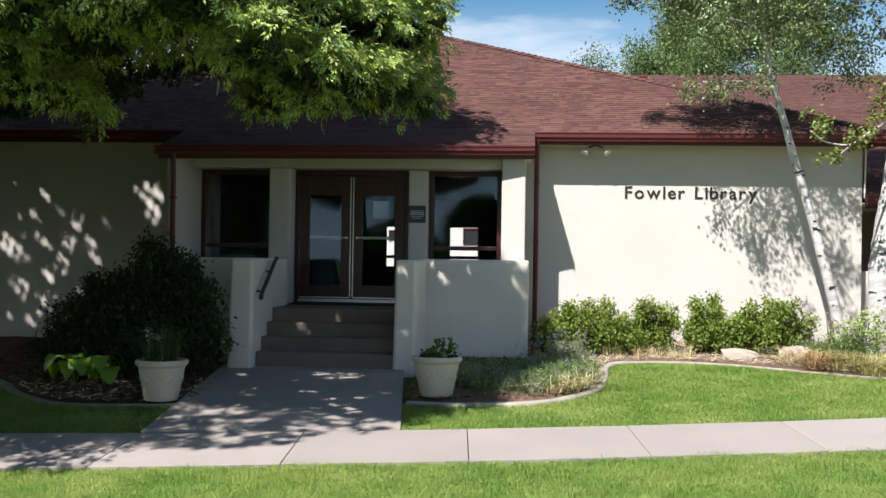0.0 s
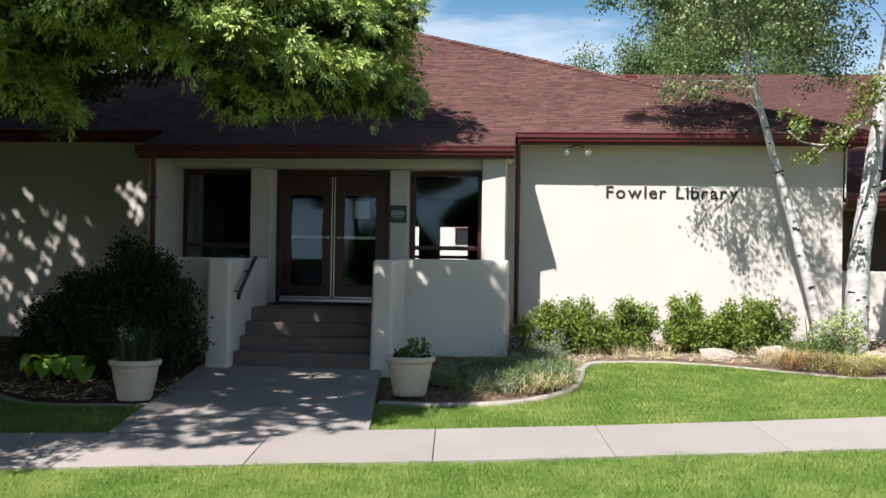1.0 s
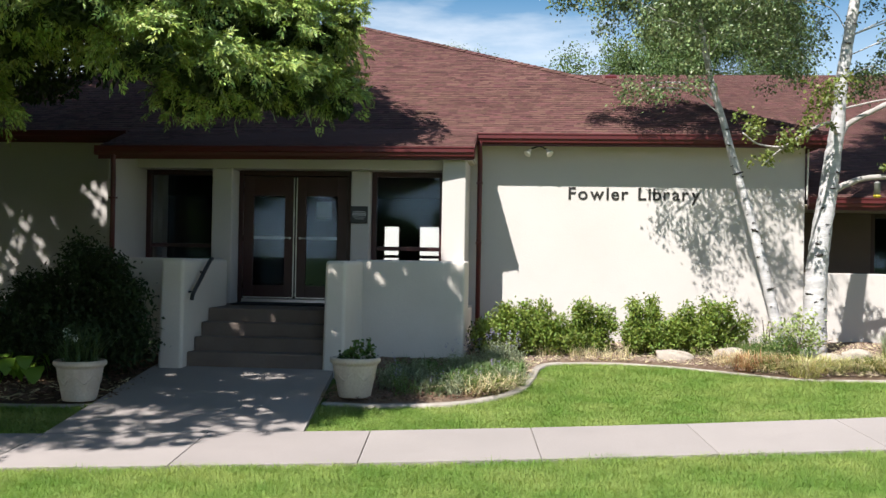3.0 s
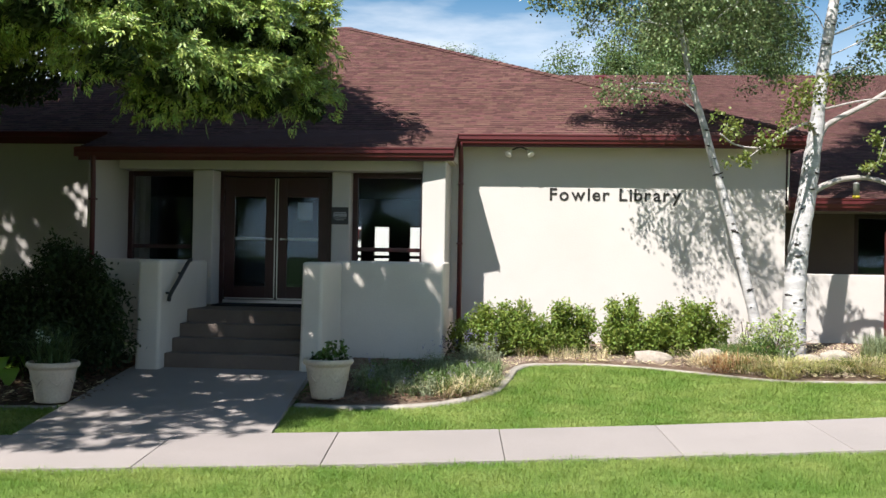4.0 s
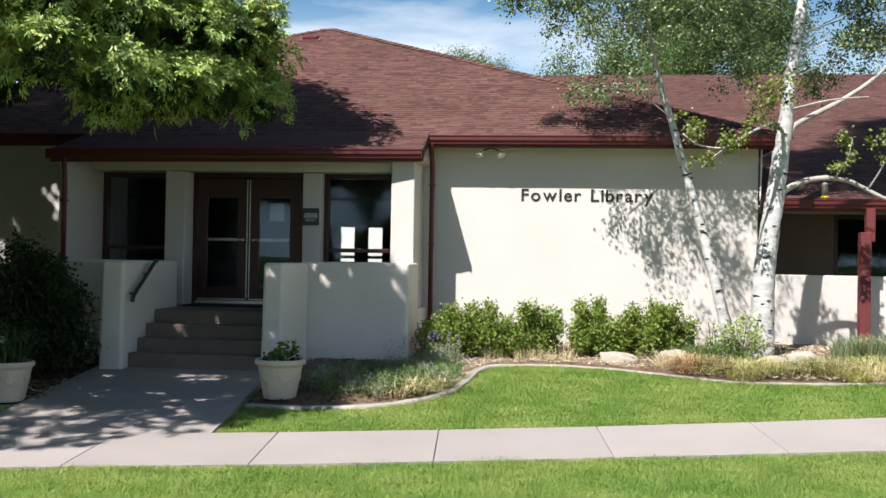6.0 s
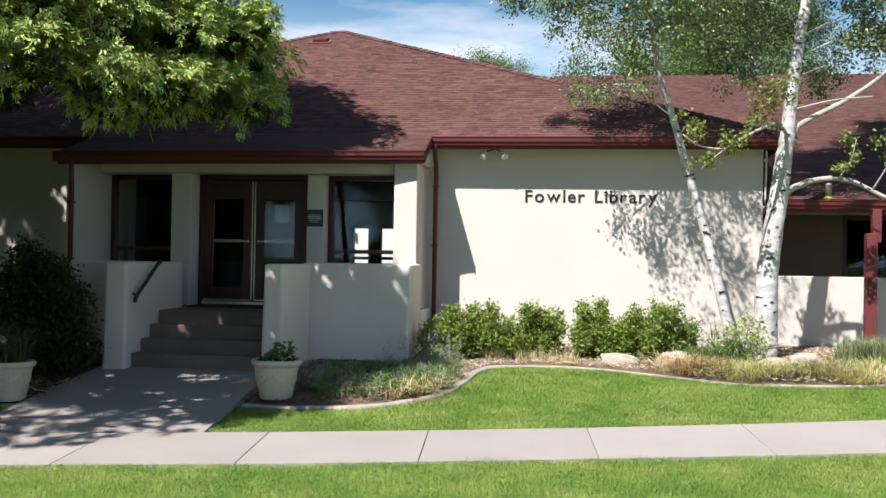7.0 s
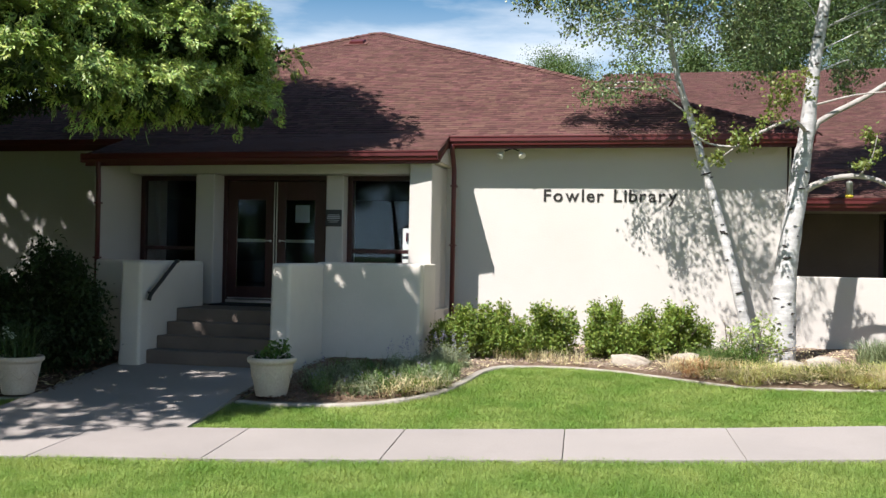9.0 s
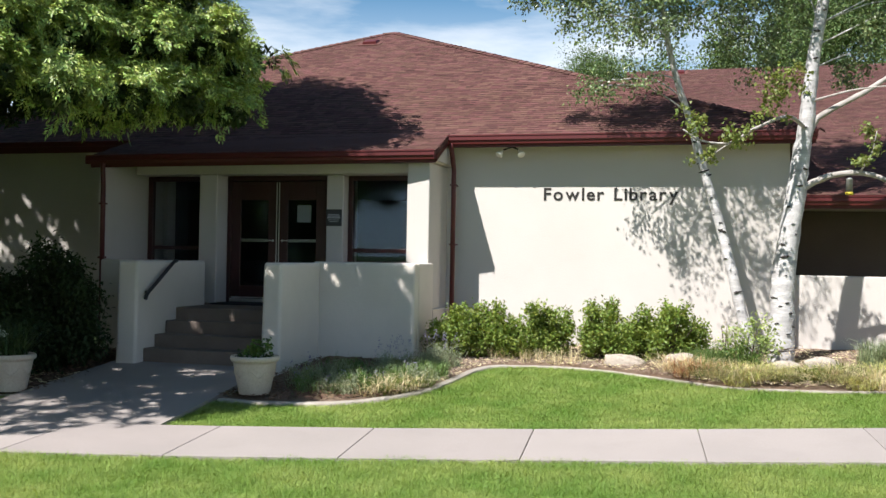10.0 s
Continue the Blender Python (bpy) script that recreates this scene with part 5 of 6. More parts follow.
limbs(big, bbt, (0.20, 0.062), [l[:3] for l in BIRCH_B[::2]], BIRCH_BARK, 9, 0.11)


def side_limb(parent, pts, r0, r1, name="limb"):
    q = spline(pts, 6)
    part(name, tube(bmesh.new(), q, [r0 + (r1 - r0) * k / (len(q) - 1) for k in range(len(q))], 10, 0.10, 4), LIMB_BARK, parent, "", True)


side_limb(big, [(5.36, 15.65, 2.95), (5.62, 15.62, 3.12), (5.97, 15.6, 3.23), (6.39, 15.55, 3.20), (6.96, 15.5, 2.92), (7.5, 15.4, 2.75)], 0.058, 0.02)
side_limb(big, [(5.44, 15.66, 3.5), (5.58, 15.68, 3.95), (5.75, 15.68, 4.12), (6.37, 15.6, 4.46), (6.90, 15.5, 4.88), (7.3, 15.4, 5.5)], 0.062, 0.02)
side_limb(big, [(5.47, 15.6, 3.9), (5.2, 15.1, 4.0), (4.74, 14.7, 3.78), (4.43, 14.55, 3.58), (4.05, 14.45, 3.60), (3.8, 14.35, 3.75)], 0.030, 0.010)
side_limb(big, [(4.5, 14.6, 3.62), (4.3, 14.45, 3.48), (4.1, 14.35, 3.30)], 0.012, 0.005)
side_limb(big, [(5.6, 15.6, 4.3), (6.1, 15.4, 4.4), (6.6, 15.2, 4.42)], 0.018, 0.008)
side_limb(big, [(6.2, 15.55, 3.22), (6.35, 15.4, 3.5), (6.4, 15.3, 3.8)], 0.016, 0.006)
side_limb(big, [(6.7, 15.5, 3.08), (6.85, 15.35, 3.4), (7.0, 15.2, 3.8)], 0.016, 0.006)
BIRCH_TOP = [(5.0, 15.0, 8.3, 0.8, 0.8, 0.6), (5.9, 15.0, 8.6, 0.9, 0.8, 0.7), (6.9, 15.0, 8.8, 0.9, 0.8, 0.7), (7.9, 15.0, 8.6, 0.9, 0.8, 0.7), (5.6, 14.4, 8.2, 0.7, 0.7, 0.5), (6.7, 14.3, 8.4, 0.8, 0.7, 0.5)]
rnd = random.Random(21)
for row in range(6):  # unseen spire of the crown, well above the roofs, added to shade the wing
    for col in range(4):
        BIRCH_TOP.append((4.5 + 1.0 * col * (1 - 0.08 * row) + 0.12 * row + rnd.uniform(-0.25, 0.25), 15.0 + rnd.uniform(-0.4, 0.4), 9.6 + 1.3 * row + rnd.uniform(-0.3, 0.3), 0.72, 0.8, 0.75))
side_limb(big, [(5.88, 15.6, 7.5), (6.0, 15.4, 9.5), (5.95, 15.2, 12.0), (6.1, 15.0, 16.0)], 0.062, 0.015, "leader")
for col in range(8):
    l = BIRCH_TOP[6 + 3 * col]
    side_limb(big, [(6.0, 15.3, l[2] - 1.2), ((6.0 + l[0]) / 2, 15.2, l[2] - 0.4), l[:3]], 0.022, 0.006)
cen, way = clumps(BIRCH_TOP, 13.0, RNG, 0.30, 0.40)
part("upper_crown", cluster_leaves("upper_crown", cen, way, 46, 0.10, BIRCH_LEAF, 0.060, 0.052, RNG, 0.35, 0.3, 0.9), BIRCH_LEAF, big)
cen, way = clumps(BIRCH_B, 6.5, RNG, 0.30, 0.40)
part("crown", cluster_leaves("crown", cen, way, 50, 0.088, BIRCH_LEAF, 0.052, 0.045, RNG, 0.35, 0.3, 0.9), BIRCH_LEAF, big)
YOUNG = [(4.35, 14.5, 3.72, 0.45, 0.35, 0.22), (3.85, 14.35, 3.85, 0.25, 0.25, 0.25), (4.1, 14.4, 3.38, 0.2, 0.2, 0.16), (4.9, 14.8, 4.15, 0.4, 0.35, 0.25), (5.1, 14.7, 4.45, 0.45, 0.4, 0.25),
         (6.42, 15.35, 3.72, 0.3, 0.3, 0.28), (7.0, 15.2, 3.75, 0.35, 0.3, 0.35), (6.25, 15.4, 3.4, 0.2, 0.2, 0.12), (7.3, 15.2, 4.3, 0.35, 0.3, 0.3)]
cen, way = clumps(YOUNG, 12.0, RNG, 0.2)
part("low_sprays", cluster_leaves("low_sprays", cen, way, 16, 0.05, YOUNG_LEAF, 0.060, 0.052, RNG, 0.25, 0.4, 1.0), YOUNG_LEAF, big, "yellow-green leaf sprays on low twigs")


def radius_b(z):
    return 0.20 - 0.138 * min(1, (z - 0.3) / 7.3)


scars(big, bbt, radius_b, [(2.02, 0.06, -10), (2.2, 0.05, -30), (1.42, 0.05, -50), (1.35, 0.03, 20), (1.30, 0.03, -10), (1.2, 0.04, 40), (2.75, 0.03, -30), (2.5, 0.02, 10), (3.3, 0.03, 30),
                           (3.9, 0.035, 0), (4.4, 0.04, -20), (4.9, 0.04, 10), (5.3, 0.035, -10), (1.05, 0.03, -25), (0.9, 0.035, 30), (3.05, 0.04, 10), (5.6, 0.03, 20), (2.35, 0.02, 35), (1.75, 0.02, 5), (1.0, 0.025, 60)], 6)

feeder = thing("bird_feeder", "small clear tube feeder with a yellow base", "bird feeder", (6.08, 15.58, 2.92))
part("tube", lathe(bmesh.new(), [(0.048, 0.04), (0.048, 0.22), (0.052, 0.225), (0.02, 0.25)], 16, (6.08, 15.58, 2.92)), CLEAR, feeder, "", True)
part("base", lathe(bmesh.new(), [(0.045, 0.0), (0.056, 0.012), (0.056, 0.032), (0.045, 0.045)], 16, (6.08, 15.58, 2.92)), YELLOW, feeder, "yellow plastic base", True)
part("wire", tube(bmesh.new(), [(6.08, 15.58, 3.17), (6.08, 15.58, 3.24)], 0.004, 6), BLACK_METAL, feeder)


def shrub(name, label, x, y, lobes, mat, leaf_l, leaf_w, per_area, per, size, group="", stems=9, seed=1, droop=0.0, up=0.7):
    base = gz(x, y) + 0.03
    s = thing(name, label, "shrub", (x, y, base), group)
    rnd = random.Random(seed)
    rng = np.random.default_rng(seed)
    lo = [(x + a, y + b, base + c, p, q, r) for a, b, c, p, q, r in lobes]
    for k in range(stems):
        l = lo[k % len(lo)]
        e = (l[0] + rnd.uniform(-0.5, 0.5) * l[3], l[1] + rnd.uniform(-0.5, 0.5) * l[4], l[2] + rnd.uniform(0.0, 0.7) * l[5])
        b0 = (x + rnd.uniform(-0.08, 0.08), y + rnd.uniform(-0.08, 0.08), base - 0.04)
        part("stem", tube(bmesh.new(), [b0, ((b0[0] + e[0]) / 2 + rnd.uniform(-0.05, 0.05), (b0[1] + e[1]) / 2, (b0[2] + e[2]) / 2 + 0.05), e], [0.014, 0.010, 0.005], 6), BARK, s)
    cen, way = clumps(lo, per_area, rng, 0.45)
    keep = cen[:, 2] > base + 0.02
    part("foliage", cluster_leaves("foliage", cen[keep], way[keep], per, size, mat, leaf_l, leaf_w, rng, droop, up, 1.0), mat, s)
    return s


def privet(x, y, w, h, seed):
    rnd = random.Random(seed)
    lobes = [(0, 0, h * 0.36, w * 0.42, 0.40, h * 0.36), (-w * 0.22, -0.05, h * 0.3, w * 0.26, 0.34, h * 0.3), (w * 0.22, 0.05, h * 0.3, w * 0.26, 0.34, h * 0.3)]
    for k in range(10):
        lobes.append((rnd.uniform(-0.48, 0.48) * w, rnd.uniform(-0.3, 0.2), h * rnd.uniform(0.55, 0.86), w * rnd.uniform(0.05, 0.10), 0.09, h * rnd.uniform(0.16, 0.30)))
    return shrub("privet_shrub", "leafy bright green shrub against the cream wall", x, y, lobes, SHRUB_LEAF, 0.060, 0.032, 54, 26, 0.050, "shrubs along the wall", 11, seed, -0.15, 0.5)


for k, (sx, sy, sw, sh) in enumerate(((0.52, 15.6, 1.10, 0.80), (1.28, 15.75, 0.90, 0.74), (1.82, 15.95, 0.55, 0.68), (2.52, 15.95, 0.52, 0.80), (3.02, 15.9, 0.72, 0.72), (3.66, 15.85, 0.92, 0.78))):
    privet(sx, sy - 0.32, sw * (1.02 if k in (2, 3) else 1.2), sh * 1.08, 20 + k)
shrub("low_shrub", "low dark green shrub in the shaded corner", 0.05, 15.4, [(0, 0, 0.18, 0.32, 0.3, 0.25)], DARK_LEAF, 0.045, 0.025, 26, 16, 0.06, "", 5, 31)

EVERGREEN = [(0.20, 0, 0.55, 0.80, 0.70, 0.60), (0.42, 0.05, 1.15, 0.42, 0.42, 0.45), (0.30, 0.0, 1.66, 0.24, 0.25, 0.26), (0.62, 0.0, 1.52, 0.22, 0.22, 0.24), (-0.12, 0.0, 1.22, 0.26, 0.26, 0.26), (-0.45, -0.05, 1.06, 0.28, 0.28, 0.26),
             (-0.80, -0.1, 0.66, 0.30, 0.30, 0.28), (-1.05, -0.1, 0.36, 0.30, 0.32, 0.28), (0.90, -0.05, 0.98, 0.26, 0.30, 0.30), (1.0, -0.1, 0.55, 0.30, 0.35, 0.36), (-0.3, -0.35, 0.5, 0.45, 0.35, 0.38), (0.45, -0.45, 0.45, 0.45, 0.35, 0.40)]
rnd = random.Random(5)
for k in range(16):
    a, h = rnd.uniform(-0.95, 1.0), rnd.uniform(0.3, 0.95)
    EVERGREEN.append((a * 0.95, rnd.uniform(-0.4, 0.1), (1.66 - 0.55 * abs(a - 0.35)) * h + 0.05, 0.13, 0.13, 0.15))
shrub("evergreen_shrub", "tall dense dark shrub in the shaded bed", -5.55, 12.85, EVERGREEN, DARK_LEAF, 0.085, 0.038, 40, 24, 0.08, "", 14, 41, 0.1, 0.5)


def broad_plant(name, label, x, y, count, length, width, mat, seed, tilt=0.7):
    """A rosette of broad pointed leaves on stalks."""
    base = gz(x, y) + 0.04
    h = thing(name, label, "plant", (x, y, base))
    rnd = random.Random(seed)
    for k in range(count):
        a = 2 * math.pi * k / count + rnd.uniform(-0.3, 0.3)
        L, W = length * rnd.uniform(0.8, 1.15), width * rnd.uniform(0.85, 1.2)
        bm = bmesh.new()
        rows = []
        reach = rnd.uniform(0.05, 0.16)
        lift = rnd.uniform(0.16, 0.34)
        for i in range(8):
            t = i / 7
            wd = W * 0.5 * math.sin(math.pi * (0.14 + 0.85 * t)) ** 0.6
            r = reach + L * t * (1 - 0.22 * t * tilt)
            z = lift + 0.08 * math.sin(t * 2.6) - 0.19 * t * t * tilt
            c = Vector((x + math.cos(a) * r, y + math.sin(a) * r, base + z))
            s = Vector((-math.sin(a), math.cos(a), 0))
            ruffle = [Vector((0, 0, rnd.uniform(-0.012, 0.016))) for _ in range(5)]
            rows.append([bm.verts.new(c + s * wd * f + Vector((0, 0, 0.03 * abs(f) - 0.035 * f * f * tilt * 0.5)) + q * abs(f)) for f, q in zip((1, 0.5, 0, -0.5, -1), ruffle)])
        for p, q in zip(rows, rows[1:]):
            for i in range(4):
                bm.faces.new((p[i], p[i + 1], q[i + 1], q[i]))
        part("leaf", bm, mat, h, "", True)
        part("stalk", tube(bmesh.new(), [(x, y, base - 0.02), (x + math.cos(a) * reach * 0.6, y + math.sin(a) * reach * 0.6, base + lift * 0.7), (x + math.cos(a) * reach, y + math.sin(a) * reach, base + lift)], [0.006, 0.005, 0.004], 5), mat, h)
    return h


broad_plant("hosta", "pale green broad-leaved plant in mulch", -6.02, 12.05, 9, 0.27, 0.27, HOSTA, 51, 1.1)
broad_plant("hosta", "dim broad-leaved plant below the shrub", -5.66, 12.15, 8, 0.25, 0.25, HOSTA, 52, 1.1)


def planter(x, y, label, seed, tall):
    z = gz(x, y) + 0.012
    p = thing("planter", label, "planter", (x, y, z), "planters beside the walk")
    prof = [(0.155, 0.0), (0.19, 0.004), (0.197, 0.02), (0.20, 0.03), (0.27, 0.385), (0.272, 0.40), (0.292, 0.415), (0.306, 0.43), (0.310, 0.455), (0.302, 0.478), (0.288, 0.485), (0.270, 0.478), (0.262, 0.45), (0.255, 0.40)]
    bm = lathe(bmesh.new(), prof, 48, (x, y, z))
    pot = part("pot", bm, TERRA, p, "weathered tan cast pot", True)
    # raised garland on the wall of the pot
    bm = bmesh.new()
    for k in range(6):
        a0 = 2 * math.pi * k / 6 - 0.3
        pts, n = [], 9
        for i in range(n):
            t = i / (n - 1)
            a = a0 + t * 0.85
            h = 0.30 - 0.07 * math.sin(math.pi * t) + 0.012 * math.sin(9 * t)
            r = 0.197 + (0.272 - 0.197) * h / 0.40 + 0.002
            pts.append((x + r * math.cos(a), y + r * math.sin(a), z + h))
        tube(bm, pts, [0.003, 0.005, 0.007, 0.008, 0.009, 0.008, 0.007, 0.005, 0.003], 6, 0.2, k)
    part("garland", bm, TERRA, pot, "raised garland moulding", True)
    part("soil", lathe(bmesh.new(), [(0.25, 0.40), (0.255, 0.425), (0.12, 0.44), (0.02, 0.445)], 32, (x, y, z)), SOIL, p)
    rng = np.random.default_rng(seed)
    if tall:
        r = rng.uniform(0, 0.2, 260) ** 1.0
        a = rng.uniform(0, 2 * np.pi, 260)
        roots = np.stack([x + r * np.cos(a), y + r * np.sin(a), np.full(260, z + 0.43)], axis=1)
        tagged(part("long_leaves", blades("long_leaves", roots, DARK_BLADE, 0.50, 0.013, rng, 1.35, 0.6), DARK_BLADE, p, "long narrow green leaves"), kind="stuff")
        cen, way = clumps([(x + 0.05, y, z + 0.58, 0.22, 0.2, 0.16), (x - 0.12, y - 0.05, z + 0.72, 0.12, 0.12, 0.2)], 30, rng, 0.3)
        part("foliage", cluster_leaves("foliage", cen, way, 10, 0.05, DARK_LEAF, 0.05, 0.03, rng, 0.1, 0.5, 1.0), DARK_LEAF, p)
        cen = np.array([[x - 0.14, y - 0.1, z + 0.83], [x - 0.10, y - 0.12, z + 0.80], [x - 0.02, y - 0.15, z + 0.76], [x + 0.0, y - 0.13, z + 0.73], [x - 0.12, y - 0.12, z + 0.76]])
        tagged(part("flowers", cluster_leaves("flowers", cen, np.zeros_like(cen), 12, 0.022, PALE_FLOWER, 0.035, 0.022, rng, 0.0, 0.2, 1.0), PALE_FLOWER, p, "pale green flowers"), kind="stuff")
    else:
        cen, way = clumps([(x + 0.07, y, z + 0.58, 0.15, 0.15, 0.13), (x + 0.02, y - 0.02, z + 0.51, 0.20, 0.18, 0.08)], 75, rng, 0.55)
        part("foliage", cluster_leaves("foliage", cen, way, 9, 0.022, SHRUB_DEEP, 0.052, 0.040, rng, -0.05, 0.7, 1.0), SHRUB_DEEP, p)
        cen, way = clumps([(x - 0.16, y - 0.04, z + 0.50, 0.10, 0.11, 0.07), (x - 0.06, y - 0.15, z + 0.48, 0.14, 0.08, 0.05), (x + 0.2, y - 0.09, z + 0.48, 0.07, 0.09, 0.04)], 80, rng, 0.4)
        part("dark_leaves", cluster_leaves("dark_leaves", cen, way, 8, 0.022, DARK_LEAF, 0.045, 0.036, rng, 0.1, 0.5, 1.0), DARK_LEAF, p, "dark purple-green leaves")
    return p


planter(-1.30, 11.70, "tan cast planter with low green leaves on mulch", 61, False)
planter(-4.54, 11.20, "tan cast planter with tall leafy plant in shade", 62, True)


def tuft(name, label, category, x, y, radius, count, height, width, mat, seed, lean=0.8, curl=0.5, group=""):
    base = gz(x, y) - 0.01
    t = thing(name, label, category, (x, y, base), group)
    rng = np.random.default_rng(seed)
    r = radius * np.sqrt(rng.random(count))
    a = rng.uniform(0, 2 * np.pi, count)
    px, py = x + r * np.cos(a), y + r * np.sin(a)
    roots = np.stack([px, py, ground_z(px, py) - 0.01], axis=1)
    tagged(part("foliage", blades("foliage", roots, mat, height, width, rng, lean, curl), mat, t), kind="stuff")
    return t


rnd = random.Random(77)


def low_clump(name, label, x, y, w, h, mat, seed, group, spikes=0):
    """A loose cushion of small leaves with thin stalks standing out of it."""
    base = gz(x, y) - 0.01
    t = thing(name, label, "plant", (x, y, base), group)
    rng = np.random.default_rng(seed)
    q = random.Random(seed)
    lobes = [(x, y, base + h * 0.35, w * 0.6, w * 0.55, h * 0.4)] + [(x + q.uniform(-0.7, 0.7) * w, y + q.uniform(-0.6, 0.6) * w, base + h * q.uniform(0.3, 0.6), w * q.uniform(0.2, 0.4), w * 0.3, h * q.uniform(0.2, 0.4)) for _ in range(4)]
    cen, way = clumps(lobes, 60, rng, 0.2, 0.4)
    cen = cen[cen[:, 2] > base]
    tagged(part("foliage", cluster_leaves("foliage", cen, np.zeros_like(cen), 11, 0.03, mat, 0.042, 0.015, rng, -0.1, 0.4, 1.0), mat, t), kind="stuff")
    n = 45
    r, a = w * 0.9 * np.sqrt(rng.random(n)), rng.uniform(0, 6.283, n)
    px, py = x + r * np.cos(a), y + r * np.sin(a)
    roots = np.stack([px, py, ground_z(px, py)], axis=1)
    tagged(part("stem_growth", blades("stem_growth", roots, mat, h * 1.05, 0.006, rng, 1.3, 0.5), mat, t), kind="stuff")
    if spikes:
        r, a = w * 0.8 * np.sqrt(rng.random(spikes)), rng.uniform(0, 6.283, spikes)
        px, py = x + r * np.cos(a), y + r * np.sin(a)
        c = np.stack([px, py, ground_z(px, py) + h * rng.uniform(0.85, 1.3, spikes)], axis=1)
        tagged(part("flower_spikes", cluster_leaves("flower_spikes", c, np.zeros_like(c), 9, 0.014, PURPLE, 0.026, 0.013, rng, 0.0, 0.1, 2.4), PURPLE, t, "dull purple flower spikes"), kind="stuff")
    return t


for k in range(30):
    cx = -0.98 + 0.055 * k + rnd.uniform(-0.08, 0.08)
    cy = float(np.interp(cx, (-1.0, -0.1, 0.38, 0.70, 0.9), (11.38, 11.55, 11.95, 12.58, 13.6))) + 0.30 + rnd.random() * min(1.9, 14.3 - 12.2 + 0.4 * cx)
    tone = (SAGE, GREEN_BLADE, SAGE_PALE, SHRUB_DEEP, SAGE)[k % 5]
    low_clump("catmint_clump", "grey-green feathery clump beside the planter", cx, cy, rnd.uniform(0.16, 0.27), rnd.uniform(0.20, 0.36), tone, 100 + k, "clumps beside the planter", 4 if k % 5 == 1 else 0)
for k in range(6):
    cx = 0.12 + 0.1 * k
    cy = float(np.interp(cx, (-0.1, 0.38, 0.70, 0.9), (11.55, 11.95, 12.58, 13.6))) + 0.28
    tuft("yellow_tuft", "arching yellow-green strap leaves by the edging", "grass", cx, cy, 0.13, 60, 0.26, 0.014, (STRAW, YOUNG_LEAF)[k % 2], 170 + k, 1.9, 0.9, "yellow tufts")
for k in range(3):
    tuft("dry_tuft", "dry straw-coloured grass tuft by the edging", "grass", -0.25 + 0.24 * k, 12.15 + 0.22 * k + 0.1 * (k % 2), 0.15, 50, 0.24, 0.007, STRAW, 130 + k, 1.3, 0.6, "dry tufts")
for k, (x, y) in enumerate(((0.08, 13.75), (0.38, 13.95), (0.55, 14.25), (-0.15, 13.35), (0.3, 14.5))):
    low_clump("lavender", "lavender clump with dull purple flower spikes", x, y, 0.22, 0.40, SAGE, 140 + k, "lavender by the porch wall", 7)
for k in range(4):
    tuft("grass_clump", "fresh green grassy clump at the bed's edge", "plant", 0.05 + 0.17 * k, 12.75 + 0.22 * k, 0.2, 260, 0.28, 0.009, GREEN_BLADE, 150 + k, 1.1, 0.5, "green clumps")
for k in range(6):
    tuft("dry_tuft", "pale dry grass tuft in front of the shrubs", "grass", 1.0 + 0.24 * k + rnd.uniform(-0.05, 0.05), 15.15 + rnd.uniform(-0.15, 0.1), 0.12, 60, 0.26, 0.006, STRAW, 160 + k, 1.2, 0.5, "dry tufts")
for k in range(44):
    x = 3.75 + 0.125 * k + rnd.uniform(-0.06, 0.06)
    y = float(np.interp(x, (3.3, 4.4, 5.0, 6.2, 8.0, 9.5), (14.40, 13.80, 13.72, 13.82, 14.35, 14.4))) + rnd.uniform(0.02, 0.62)
    mat = (STRAW, RUST_BLADE, STRAW, YOUNG_LEAF)[k % 4] if x < 4.5 else (STRAW, GOLD_BLADE, YOUNG_LEAF, GOLD_BLADE)[k % 4]
    tuft("dry_tuft", "arching dry yellow grass tuft along the edging", "grass", x, y, 0.21, 170, 0.25 + rnd.uniform(-0.05, 0.07), 0.012, mat, 300 + k, 2.2, 0.9, "dry tufts")
for k, (x, y, h) in enumerate(((6.5, 15.7, 0.42), (6.85, 15.5, 0.45), (7.25, 15.6, 0.46), (7.7, 15.5, 0.45), (8.2, 15.6, 0.42), (4.25, 15.0, 0.34), (4.05, 15.15, 0.28))):
    tuft("iris_clump", "dense clump of upright green blades", "plant", x, y, 0.27, 520, h, 0.009, SAGE_PALE if x > 6 else GREEN_BLADE, 210 + k, 0.9, 0.4, "green blade clumps")
for k, (x, y, w, h) in enumerate(((4.46, 14.98, 0.30, 0.46), (4.74, 14.86, 0.28, 0.42), (4.26, 15.1, 0.24, 0.36), (4.6, 15.2, 0.28, 0.56))):
    low_clump("green_mound", "feathery green mound in front of the birches", x, y, w, h, SHRUB_DEEP, 190 + k, "green mounds")
shrub("young_shrub", "thin pale-leaved young shrub by the birches", 4.75, 14.95, [(-0.1, 0, 0.45, 0.2, 0.18, 0.22), (0.12, 0, 0.55, 0.2, 0.18, 0.2), (-0.3, 0.1, 0.3, 0.18, 0.15, 0.2), (0.25, 0.05, 0.3, 0.15, 0.15, 0.2)], HOSTA_PALE, 0.06, 0.04, 30, 14, 0.06, "", 5, 71)
shrub("dry_shrub", "brownish dry twiggy plant by the birch", 4.45, 15.35, [(0, 0, 0.35, 0.25, 0.2, 0.3), (0.9, 0.1, 0.2, 0.3, 0.2, 0.18)], STRAW, 0.03, 0.016, 24, 8, 0.06, "", 6, 72)


